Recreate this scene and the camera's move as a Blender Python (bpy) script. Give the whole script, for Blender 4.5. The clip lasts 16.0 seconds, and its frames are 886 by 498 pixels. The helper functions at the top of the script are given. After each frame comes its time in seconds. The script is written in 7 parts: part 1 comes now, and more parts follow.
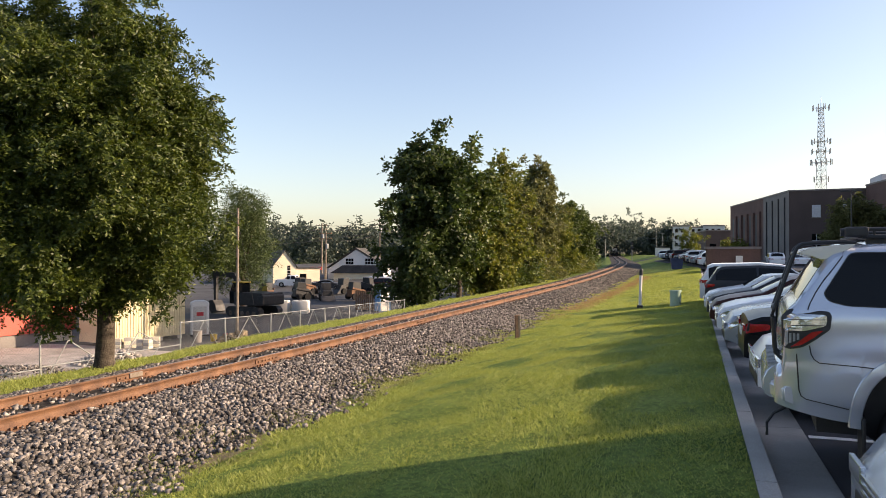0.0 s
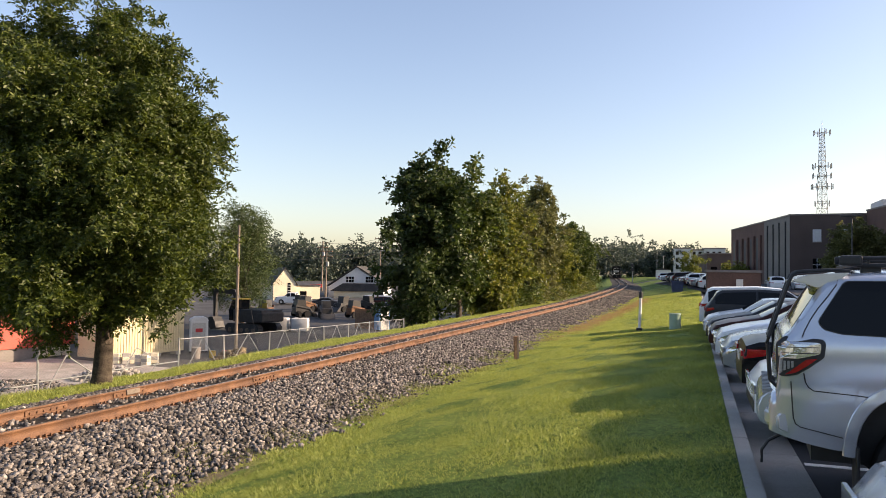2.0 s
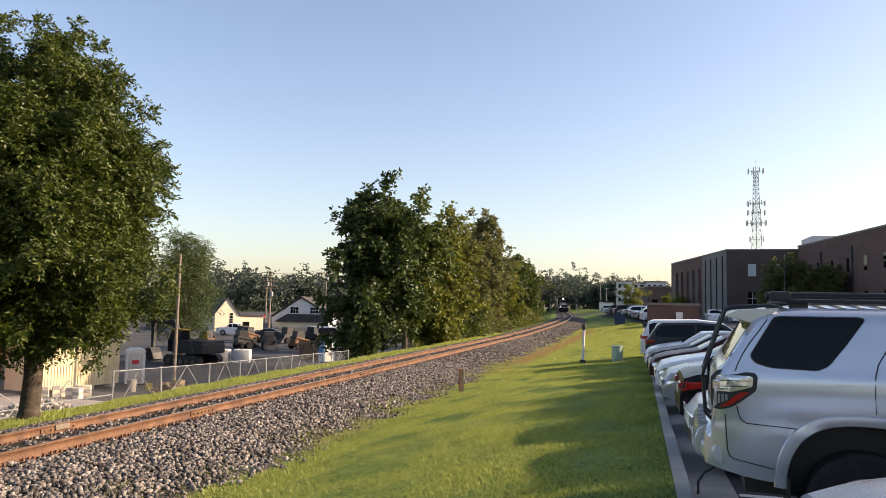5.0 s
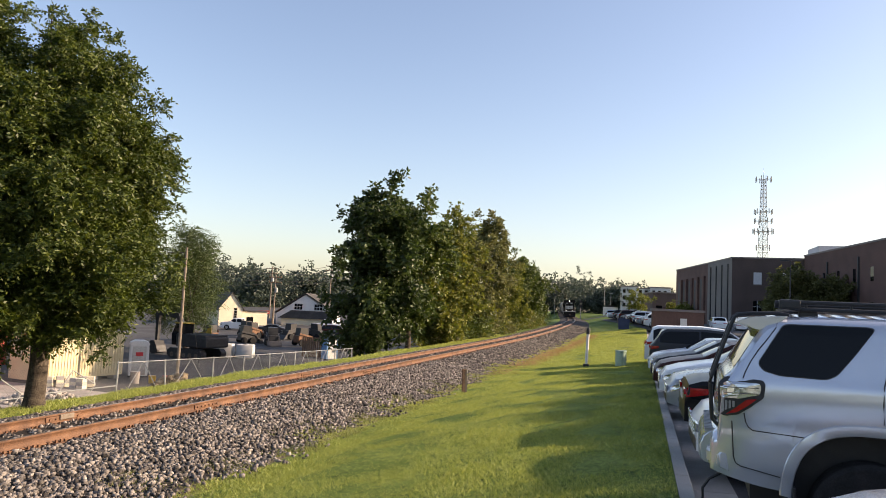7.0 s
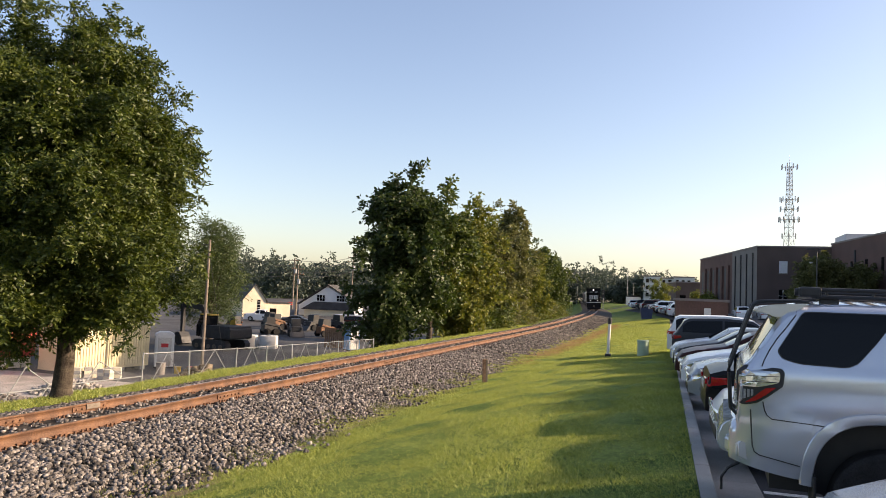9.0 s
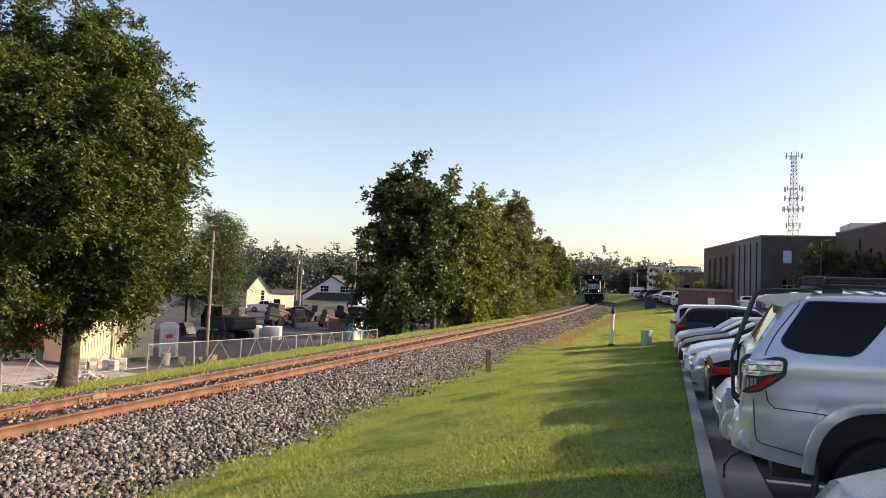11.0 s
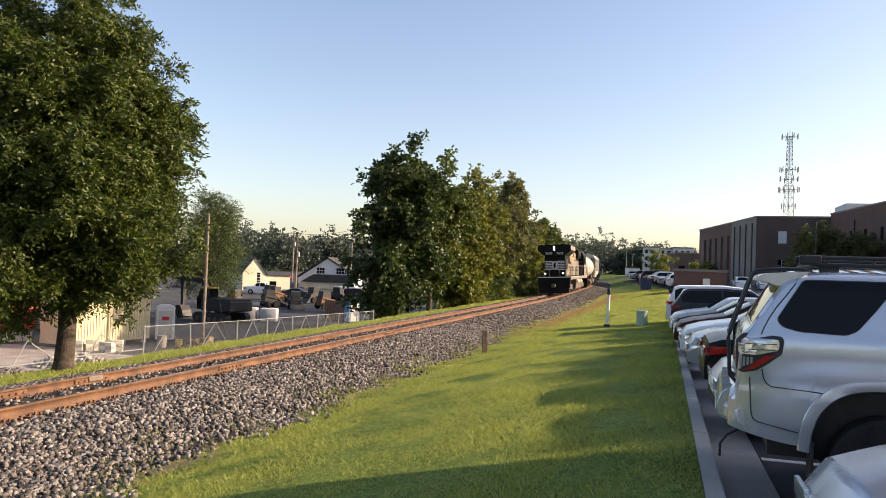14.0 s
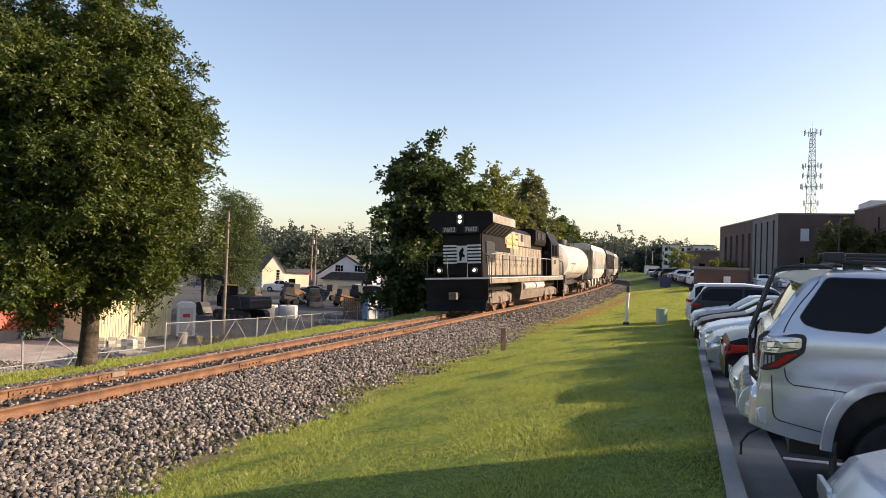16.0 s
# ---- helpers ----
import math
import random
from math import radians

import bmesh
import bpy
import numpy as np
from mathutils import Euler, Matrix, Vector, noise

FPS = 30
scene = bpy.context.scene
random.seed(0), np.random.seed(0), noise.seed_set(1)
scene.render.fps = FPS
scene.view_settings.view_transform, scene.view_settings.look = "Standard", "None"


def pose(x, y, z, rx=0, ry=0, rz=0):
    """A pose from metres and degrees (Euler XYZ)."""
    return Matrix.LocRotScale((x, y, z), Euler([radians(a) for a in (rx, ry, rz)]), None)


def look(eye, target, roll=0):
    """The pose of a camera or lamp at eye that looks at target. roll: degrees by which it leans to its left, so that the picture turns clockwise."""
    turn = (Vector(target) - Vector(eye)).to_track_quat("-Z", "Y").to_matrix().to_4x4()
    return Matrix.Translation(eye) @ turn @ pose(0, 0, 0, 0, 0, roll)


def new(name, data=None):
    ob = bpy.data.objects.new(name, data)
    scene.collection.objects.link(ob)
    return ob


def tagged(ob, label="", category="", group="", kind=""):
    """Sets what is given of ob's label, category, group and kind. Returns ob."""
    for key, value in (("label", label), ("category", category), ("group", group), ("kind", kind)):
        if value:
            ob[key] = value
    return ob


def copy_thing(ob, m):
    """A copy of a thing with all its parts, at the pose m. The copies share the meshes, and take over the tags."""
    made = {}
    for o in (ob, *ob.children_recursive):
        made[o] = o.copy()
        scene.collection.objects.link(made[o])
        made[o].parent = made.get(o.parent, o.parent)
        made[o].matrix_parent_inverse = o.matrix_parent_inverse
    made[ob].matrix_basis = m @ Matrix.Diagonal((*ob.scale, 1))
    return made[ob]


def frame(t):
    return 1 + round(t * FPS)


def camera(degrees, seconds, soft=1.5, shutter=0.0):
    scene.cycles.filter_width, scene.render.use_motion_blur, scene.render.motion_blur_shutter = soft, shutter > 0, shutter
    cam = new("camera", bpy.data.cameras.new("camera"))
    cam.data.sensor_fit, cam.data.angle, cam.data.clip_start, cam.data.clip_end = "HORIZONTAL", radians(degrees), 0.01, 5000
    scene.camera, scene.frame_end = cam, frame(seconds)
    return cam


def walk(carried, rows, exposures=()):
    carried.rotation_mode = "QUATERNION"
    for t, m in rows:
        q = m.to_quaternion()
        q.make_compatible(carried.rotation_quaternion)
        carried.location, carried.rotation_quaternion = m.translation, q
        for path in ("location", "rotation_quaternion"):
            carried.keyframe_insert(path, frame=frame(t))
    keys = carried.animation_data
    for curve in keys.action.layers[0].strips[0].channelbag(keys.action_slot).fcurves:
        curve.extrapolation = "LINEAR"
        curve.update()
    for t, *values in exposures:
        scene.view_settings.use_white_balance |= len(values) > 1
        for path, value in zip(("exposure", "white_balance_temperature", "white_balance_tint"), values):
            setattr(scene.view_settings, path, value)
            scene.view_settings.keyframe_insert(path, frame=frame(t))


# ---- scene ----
# ---- camera and its way ----
cam = camera(62.7, 16.0, soft=0.6)
PATH = [
    (0, pose(0.000, 0.000, 1.800, 90.360, 0.000, 19.200)),
    (0.5, pose(0.002, -0.009, 1.800, 90.480, 0.012, 19.177)),
    (1, pose(0.012, -0.022, 1.816, 90.703, -0.053, 19.187)),
    (1.5, pose(0.015, -0.036, 1.819, 91.235, -0.382, 19.069)),
    (2, pose(0.041, -0.029, 1.829, 91.867, -0.782, 19.251)),
    (2.5, pose(0.041, -0.036, 1.827, 92.535, -1.251, 19.556)),
    (3, pose(0.030, -0.055, 1.828, 93.026, -1.285, 19.677)),
    (3.5, pose(0.035, -0.044, 1.829, 93.505, -1.012, 18.976)),
    (4, pose(0.062, -0.056, 1.832, 93.917, -0.659, 17.357)),
    (4.5, pose(0.072, -0.040, 1.845, 94.301, -0.584, 15.568)),
    (7, pose(0.028, -0.064, 1.834, 94.409, -2.632, 15.324)),
    (7.5, pose(0.048, -0.027, 1.826, 94.069, -2.815, 16.054)),
    (8, pose(0.061, -0.037, 1.822, 93.808, -2.869, 16.606)),
    (8.5, pose(0.075, -0.044, 1.823, 93.666, -2.658, 16.983)),
    (9, pose(0.079, -0.044, 1.823, 93.611, -2.362, 17.051)),
    (11.5, pose(0.083, -0.051, 1.818, 92.575, -2.197, 17.362)),
    (12, pose(0.077, -0.039, 1.810, 92.271, -2.352, 17.189)),
    (12.5, pose(0.076, -0.035, 1.813, 91.974, -2.438, 16.848)),
    (13, pose(0.078, -0.042, 1.810, 91.732, -2.350, 16.645)),
    (13.5, pose(0.072, -0.044, 1.810, 91.546, -2.181, 16.703)),
    (14, pose(0.070, -0.030, 1.808, 91.413, -2.043, 17.007)),
    (14.5, pose(0.073, -0.036, 1.809, 91.320, -2.010, 17.394)),
    (15, pose(0.069, -0.048, 1.807, 91.249, -2.012, 17.775)),
    (15.5, pose(0.070, -0.036, 1.804, 91.213, -2.076, 18.103)),
    (16, pose(0.066, -0.039, 1.805, 91.178, -2.058, 18.436)),
]
walk(cam, PATH, exposures=[(0, 0.75, 7100, 20), (16, 0.75, 7100, 20)])

# ---- sky and sun ----
SUN_EL, SUN_ROT = radians(22.0), radians(73.0)   # low evening sun, over the car park side
world = bpy.data.worlds.new("world")
scene.world = world
world.use_nodes = True
wn = world.node_tree.nodes
sky = wn.new("ShaderNodeTexSky")
sky.sky_type = "NISHITA"
sky.sun_disc = False
sky.sun_elevation, sky.sun_rotation = SUN_EL, SUN_ROT
sky.air_density, sky.dust_density, sky.ozone_density = 1.0, 1.4, 1.5
wn["Background"].inputs["Strength"].default_value = 0.15
world.node_tree.links.new(sky.outputs[0], wn["Background"].inputs["Color"])
sun_data = bpy.data.lights.new("sun", "SUN")
sun_data.energy, sun_data.angle, sun_data.color = 5.8, radians(0.6), (1.0, 0.83, 0.60)
sun = new("sun", sun_data)
sun_dir = Vector((math.sin(SUN_ROT) * math.cos(SUN_EL), math.cos(SUN_ROT) * math.cos(SUN_EL), math.sin(SUN_EL)))
sun.matrix_world = look(sun_dir * 300, (0, 0, 0))


# ---- materials ----
def mat(name, color, rough=0.7, metal=0.0, var=0.25, scale=6.0, fine=60.0, bump=0.15, color2=None, spec=0.5, rnd=0.0, coat=0.0, island=0.0):
    """Procedural surface: two scales of variation in colour and roughness, and fine relief."""
    m = bpy.data.materials.new(name)
    m.use_nodes = True
    nt = m.node_tree
    n, l = nt.nodes, nt.links
    b = n["Principled BSDF"]
    b.inputs["Metallic"].default_value = metal
    b.inputs["Specular IOR Level"].default_value = spec
    b.inputs["Coat Weight"].default_value = coat
    tc = n.new("ShaderNodeTexCoord")
    n1 = n.new("ShaderNodeTexNoise")
    n1.inputs["Scale"].default_value, n1.inputs["Detail"].default_value = scale, 5
    n2 = n.new("ShaderNodeTexNoise")
    n2.inputs["Scale"].default_value, n2.inputs["Detail"].default_value = fine, 3
    for q in (n1, n2):
        l.new(tc.outputs["Object"], q.inputs["Vector"])
    mix = n.new("ShaderNodeMix")
    mix.data_type = "RGBA"
    c2 = color2 or tuple(c * (1 - var) for c in color)
    mix.inputs["A"].default_value, mix.inputs["B"].default_value = (*color, 1), (*c2, 1)
    r1 = n.new("ShaderNodeMapRange")
    r1.inputs["From Min"].default_value, r1.inputs["From Max"].default_value = 0.35, 0.65
    l.new(n1.outputs["Fac"], r1.inputs["Value"])
    l.new(r1.outputs[0], mix.inputs["Factor"])
    hsv = n.new("ShaderNodeHueSaturation")
    r2 = n.new("ShaderNodeMapRange")
    r2.inputs["From Min"].default_value, r2.inputs["From Max"].default_value = 0.3, 0.7
    r2.inputs["To Min"].default_value, r2.inputs["To Max"].default_value = 1 - var, 1 + var * 0.6
    l.new(n2.outputs["Fac"], r2.inputs["Value"])
    val = r2.outputs[0]
    if rnd or island:
        src = n.new("ShaderNodeObjectInfo").outputs["Random"] if rnd else n.new("ShaderNodeNewGeometry").outputs["Random Per Island"]
        amount = rnd or island
        r3 = n.new("ShaderNodeMapRange")
        r3.inputs["To Min"].default_value, r3.inputs["To Max"].default_value = 1 - amount, 1 + amount
        l.new(src, r3.inputs["Value"])
        mul = n.new("ShaderNodeMath")
        mul.operation = "MULTIPLY"
        l.new(val, mul.inputs[0])
        l.new(r3.outputs[0], mul.inputs[1])
        val = mul.outputs[0]
    l.new(val, hsv.inputs["Value"])
    l.new(mix.outputs["Result"], hsv.inputs["Color"])
    l.new(hsv.outputs[0], b.inputs["Base Color"])
    r4 = n.new("ShaderNodeMapRange")
    r4.inputs["To Min"].default_value, r4.inputs["To Max"].default_value = max(0.02, rough - 0.12 * min(1, rough * 2)), min(1, rough + 0.12 * min(1, rough * 2))
    l.new(n1.outputs["Fac"], r4.inputs["Value"])
    l.new(r4.outputs[0], b.inputs["Roughness"])
    if bump:
        bp = n.new("ShaderNodeBump")
        bp.inputs["Strength"].default_value, bp.inputs["Distance"].default_value = bump, 0.02
        l.new(n2.outputs["Fac"], bp.inputs["Height"])
        l.new(bp.outputs[0], b.inputs["Normal"])
    return m


def leaf_mat(name, c1, c2, trans=0.45):
    """Leaf: a lit face and light coming through, a little gloss, each leaf its own shade."""
    m = bpy.data.materials.new(name)
    m.use_nodes = True
    nt = m.node_tree
    n, l = nt.nodes, nt.links
    b = n["Principled BSDF"]
    geo = n.new("ShaderNodeNewGeometry")
    ramp = n.new("ShaderNodeMix")
    ramp.data_type = "RGBA"
    ramp.inputs["A"].default_value, ramp.inputs["B"].default_value = (*c1, 1), (*c2, 1)
    l.new(geo.outputs["Random Per Island"], ramp.inputs["Factor"])
    l.new(ramp.outputs["Result"], b.inputs["Base Color"])
    b.inputs["Roughness"].default_value = 0.5
    b.inputs["Specular IOR Level"].default_value = 0.35
    t = n.new("ShaderNodeBsdfTranslucent")
    br = n.new("ShaderNodeHueSaturation")
    br.inputs["Value"].default_value, br.inputs["Saturation"].default_value = 1.5, 1.1
    l.new(ramp.outputs["Result"], br.inputs["Color"])
    l.new(br.outputs[0], t.inputs["Color"])
    mx = n.new("ShaderNodeMixShader")
    mx.inputs[0].default_value = trans
    l.new(b.outputs[0], mx.inputs[1])
    l.new(t.outputs[0], mx.inputs[2])
    l.new(mx.outputs[0], n["Material Output"].inputs["Surface"])
    return m


def glow_mat(name, color, strength):
    m = bpy.data.materials.new(name)
    m.use_nodes = True
    b = m.node_tree.nodes["Principled BSDF"]
    b.inputs["Base Color"].default_value = (*color, 1)
    b.inputs["Emission Color"].default_value = (*color, 1)
    b.inputs["Emission Strength"].default_value = strength
    return m


def paint(name, color, rough=0.25, metal=0.0):
    deep = max(color) < 0.1
    return mat(name, color, rough + (0.08 if deep else 0), metal, var=0.06, scale=1.5, fine=300, bump=0.0, coat=0.0 if deep else 0.3, spec=0.18 if deep else 0.35)


M = dict(
    grass=mat("grass", (0.145, 0.195, 0.040), 0.9, var=0.5, scale=0.9, fine=14, bump=0.6, color2=(0.075, 0.125, 0.024), spec=0.1),
    soil=mat("soil", (0.20, 0.155, 0.10), 0.95, var=0.35, scale=2, fine=30, bump=0.6, spec=0.1),
    # near-black, so the sheet stands in for shade between stones and rails
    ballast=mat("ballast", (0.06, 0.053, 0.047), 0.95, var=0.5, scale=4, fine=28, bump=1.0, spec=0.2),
    stone=mat("stone", (0.25, 0.222, 0.197), 0.85, var=0.3, scale=9, fine=70, bump=0.3, color2=(0.066, 0.060, 0.058), island=0.75, spec=0.25),
    stone_one=mat("stone_one", (0.25, 0.222, 0.197), 0.85, var=0.3, scale=9, fine=70, bump=0.3, color2=(0.066, 0.060, 0.058), rnd=0.7, spec=0.25),
    gravel=mat("gravel", (0.42, 0.385, 0.35), 0.95, var=0.35, scale=0.7, fine=18, bump=0.7, spec=0.15),
    yard=mat("yard_asphalt", (0.085, 0.085, 0.088), 0.9, var=0.3, scale=0.25, fine=12, bump=0.3, spec=0.2),
    asphalt=mat("asphalt", (0.055, 0.056, 0.062), 0.85, var=0.35, scale=0.5, fine=120, bump=0.5, spec=0.3),
    concrete=mat("concrete", (0.40, 0.38, 0.345), 0.85, var=0.2, scale=1.6, fine=90, bump=0.25, rnd=0.07),
    gutter=mat("gutter_concrete", (0.30, 0.285, 0.265), 0.85, var=0.22, scale=1.3, fine=80, bump=0.25, rnd=0.08),
    line=mat("line_paint", (0.72, 0.72, 0.70), 0.7, var=0.2, scale=9, fine=60, bump=0.1),
    rust=mat("rust", (0.190, 0.092, 0.044), 0.75, metal=0.0, var=0.4, scale=3, fine=55, bump=0.4, color2=(0.10, 0.048, 0.026)),
    railtop=mat("worn_steel", (0.55, 0.46, 0.40), 0.35, metal=0.8, var=0.2, scale=4, fine=60, bump=0.05),
    tie=mat("creosote_wood", (0.085, 0.065, 0.05), 0.9, var=0.4, scale=5, fine=50, bump=0.5, rnd=0.3),
    bark=mat("bark", (0.095, 0.078, 0.062), 0.95, var=0.45, scale=7, fine=35, bump=1.0, spec=0.1),
    wood=mat("weathered_wood", (0.26, 0.155, 0.095), 0.9, var=0.35, scale=6, fine=45, bump=0.5),
    polewood=mat("pole_wood", (0.22, 0.18, 0.14), 0.9, var=0.3, scale=4, fine=40, bump=0.4),
    galv=mat("galvanised", (0.34, 0.35, 0.35), 0.55, metal=0.5, var=0.2, scale=7, fine=60, bump=0.1),
    dark=mat("dark_metal", (0.035, 0.035, 0.037), 0.55, var=0.3, scale=5, fine=60, bump=0.15),
    black=mat("black_plastic", (0.018, 0.018, 0.019), 0.5, var=0.2, scale=9, fine=120, bump=0.1),
    rubber=mat("rubber", (0.022, 0.022, 0.023), 0.85, var=0.3, scale=10, fine=90, bump=0.3, spec=0.2),
    rim=mat("alloy", (0.42, 0.42, 0.43), 0.35, metal=0.8, var=0.15, scale=9, fine=80, bump=0.05),
    glass=mat("dark_glass", (0.005, 0.006, 0.007), 0.03, var=0.1, scale=1, fine=5, bump=0.0, spec=0.24),
    lamp=mat("lamp_glass", (0.66, 0.67, 0.68), 0.10, metal=0.75, var=0.06, scale=12, fine=60, bump=0.0),
    redlamp=mat("red_lamp", (0.42, 0.012, 0.014), 0.12, var=0.25, scale=10, fine=60, bump=0.05),
    chrome=mat("chrome", (0.75, 0.75, 0.76), 0.12, metal=1.0, var=0.05, scale=5, fine=50, bump=0.0),
    silver=paint("silver_paint", (0.60, 0.63, 0.69), 0.20, 0.60),
    white=paint("white_paint", (0.74, 0.75, 0.76)),
    blackcar=paint("black_paint", (0.010, 0.010, 0.012), 0.22),
    greycar=paint("grey_paint", (0.33, 0.36, 0.40), 0.28, 0.4),
    darkgrey=paint("dark_grey_paint", (0.040, 0.043, 0.050), 0.28),
    brown=paint("maroon_paint", (0.045, 0.016, 0.014), 0.26),
    blue=paint("blue_paint", (0.030, 0.045, 0.085), 0.28),
    loco=mat("loco_black", (0.009, 0.008, 0.008), 0.6, var=0.4, scale=1.2, fine=22, bump=0.08, color2=(0.018, 0.015, 0.013), spec=0.12),
    locogrime=mat("loco_frame", (0.19, 0.15, 0.115), 0.75, var=0.5, scale=2, fine=25, bump=0.25),
    # dusty flanks: low sun put into a colour far paler than loco_black
    locosunlit=mat("loco_sunlit_side", (0.36, 0.305, 0.235), 0.42, var=0.35, scale=1.3, fine=16, bump=0.1, color2=(0.17, 0.145, 0.115), rnd=0.15),
    locowhite=mat("loco_white", (0.66, 0.64, 0.60), 0.5, var=0.15, scale=4, fine=40, bump=0.05),
    gold=mat("gold_paint", (0.55, 0.40, 0.16), 0.5, var=0.15, scale=4, fine=40, bump=0.05),
    tank=mat("tank_white", (0.52, 0.49, 0.44), 0.55, var=0.22, scale=0.7, fine=14, bump=0.06, color2=(0.36, 0.31, 0.26)),
    hopper=mat("hopper_grey", (0.58, 0.56, 0.51), 0.55, var=0.2, scale=0.5, fine=11, bump=0.06, color2=(0.44, 0.41, 0.36)),
    hopperdark=mat("hopper_dark", (0.10, 0.09, 0.082), 0.6, var=0.3, scale=0.6, fine=14, bump=0.08),
    brick=mat("brick", (0.145, 0.078, 0.062), 0.9, var=0.25, scale=0.35, fine=7, bump=0.3, color2=(0.11, 0.064, 0.053)),
    brickdark=mat("dark_brick", (0.10, 0.070, 0.062), 0.9, var=0.2, scale=0.3, fine=7, bump=0.2),
    precast=mat("precast", (0.20, 0.18, 0.165), 0.85, var=0.15, scale=0.3, fine=9, bump=0.15),
    coping=mat("coping", (0.20, 0.17, 0.16), 0.6, var=0.15, scale=1, fine=12, bump=0.05),
    cream=mat("cream_siding", (0.70, 0.62, 0.46), 0.75, var=0.12, scale=0.6, fine=18, bump=0.15),
    siding=mat("white_siding", (0.66, 0.66, 0.66), 0.7, var=0.1, scale=0.6, fine=18, bump=0.15),
    roof=mat("shingles", (0.065, 0.060, 0.055), 0.95, var=0.3, scale=1, fine=14, bump=0.4),
    awning=mat("dark_roof", (0.05, 0.05, 0.055), 0.8, var=0.3, scale=1, fine=14, bump=0.3),
    yellow=mat("container_yellow", (0.66, 0.56, 0.34), 0.55, var=0.15, scale=0.8, fine=20, bump=0.08),
    red=mat("red_panel", (0.52, 0.085, 0.055), 0.6, var=0.2, scale=0.5, fine=16, bump=0.1),
    machine=mat("machine_yellow", (0.55, 0.36, 0.05), 0.5, var=0.25, scale=2, fine=30, bump=0.1),
    loowhite=mat("loo_white", (0.70, 0.68, 0.64), 0.55, var=0.1, scale=2, fine=30, bump=0.05),
    looblue=mat("loo_blue", (0.16, 0.33, 0.55), 0.55, var=0.12, scale=2, fine=30, bump=0.05),
    looorange=mat("loo_orange", (0.58, 0.22, 0.08), 0.55, var=0.12, scale=2, fine=30, bump=0.05),
    green_box=mat("green_enamel", (0.30, 0.42, 0.33), 0.55, var=0.15, scale=3, fine=50, bump=0.08),
    navy=mat("navy_steel", (0.035, 0.05, 0.12), 0.55, var=0.2, scale=2, fine=30, bump=0.08),
    apartment=mat("pale_panel", (0.55, 0.56, 0.58), 0.8, var=0.1, scale=0.2, fine=4, bump=0.05),
    leaf=leaf_mat("leaf", (0.030, 0.052, 0.012), (0.090, 0.115, 0.022), 0.25),
    leaf_pecan=leaf_mat("leaf_pecan", (0.022, 0.042, 0.009), (0.092, 0.116, 0.018), 0.28),
    leaf_dark=leaf_mat("leaf_dark", (0.022, 0.039, 0.011), (0.050, 0.074, 0.017), 0.25),
    # leaf green turned greyer and bluer: distance haze mixed into the colour
    leaf_hazed=leaf_mat("leaf_hazed", (0.044, 0.062, 0.048), (0.068, 0.088, 0.064), 0.25),
    wire=mat("fence_wire", (0.20, 0.20, 0.20), 0.6, metal=0.4, var=0.2, scale=6, fine=50, bump=0.0),
    leaf_light=leaf_mat("leaf_light", (0.070, 0.092, 0.018), (0.170, 0.172, 0.034), 0.35),
    leaf_olive=leaf_mat("leaf_olive", (0.066, 0.076, 0.026), (0.140, 0.138, 0.048), 0.4),
    leaf_gold=leaf_mat("leaf_gold", (0.16, 0.12, 0.03), (0.24, 0.17, 0.045), 0.4),
    pine=leaf_mat("pine", (0.045, 0.070, 0.024), (0.080, 0.105, 0.032), 0.3),
    blade=leaf_mat("grass_blade", (0.165, 0.215, 0.045), (0.40, 0.42, 0.115), 0.35),
    weed=leaf_mat("weed_blade", (0.10, 0.125, 0.035), (0.24, 0.235, 0.085), 0.3),
    drygrass=leaf_mat("dry_grass", (0.36, 0.22, 0.11), (0.25, 0.17, 0.08), 0.3),
    headlight=glow_mat("headlight_glow", (1.0, 0.90, 0.72), 14.0),
    redsign=mat("red_sign", (0.55, 0.03, 0.03), 0.5, var=0.1, scale=2, fine=20, bump=0.02),
)


# ---- builders ----
def finish(name, bm, material, parent=None, smooth=False):
    me = bpy.data.meshes.new(name)
    bm.normal_update()
    bm.to_mesh(me)
    bm.free()
    for x in material if isinstance(material, (list, tuple)) else [material]:
        me.materials.append(x)
    if smooth:
        me.polygons.foreach_set("use_smooth", [True] * len(me.polygons))
        me.set_sharp_from_angle(angle=radians(35))
    ob = new(name, me)
    ob.parent = parent
    return ob


def part(name, bm, material, parent, label="", smooth=False):
    ob = finish(name, bm, material, parent, smooth)
    return tagged(ob, label) if label else ob


def thing(name, m, label, category, group="", kind=""):
    """An empty at the thing's base, which carries its parts."""
    ob = new(name)
    ob.matrix_basis = m
    return tagged(ob, label, category, group, kind)


def box(bm, x0, x1, y0, y1, z0, z1, bev=0.0, m=None, mi=0):
    r = bmesh.ops.create_cube(bm, size=1)
    vs = r["verts"]
    for v in vs:
        v.co = Vector((x0 + (v.co.x + .5) * (x1 - x0), y0 + (v.co.y + .5) * (y1 - y0), z0 + (v.co.z + .5) * (z1 - z0)))
    fs = {f for v in vs for f in v.link_faces}
    for f in fs:
        f.material_index = mi
    if m is not None:
        bmesh.ops.transform(bm, matrix=m, verts=vs)
    if bev:
        es = list({e for v in vs for e in v.link_edges})
        bmesh.ops.bevel(bm, geom=es, offset=bev, segments=2, affect="EDGES", profile=0.6)
    return bm


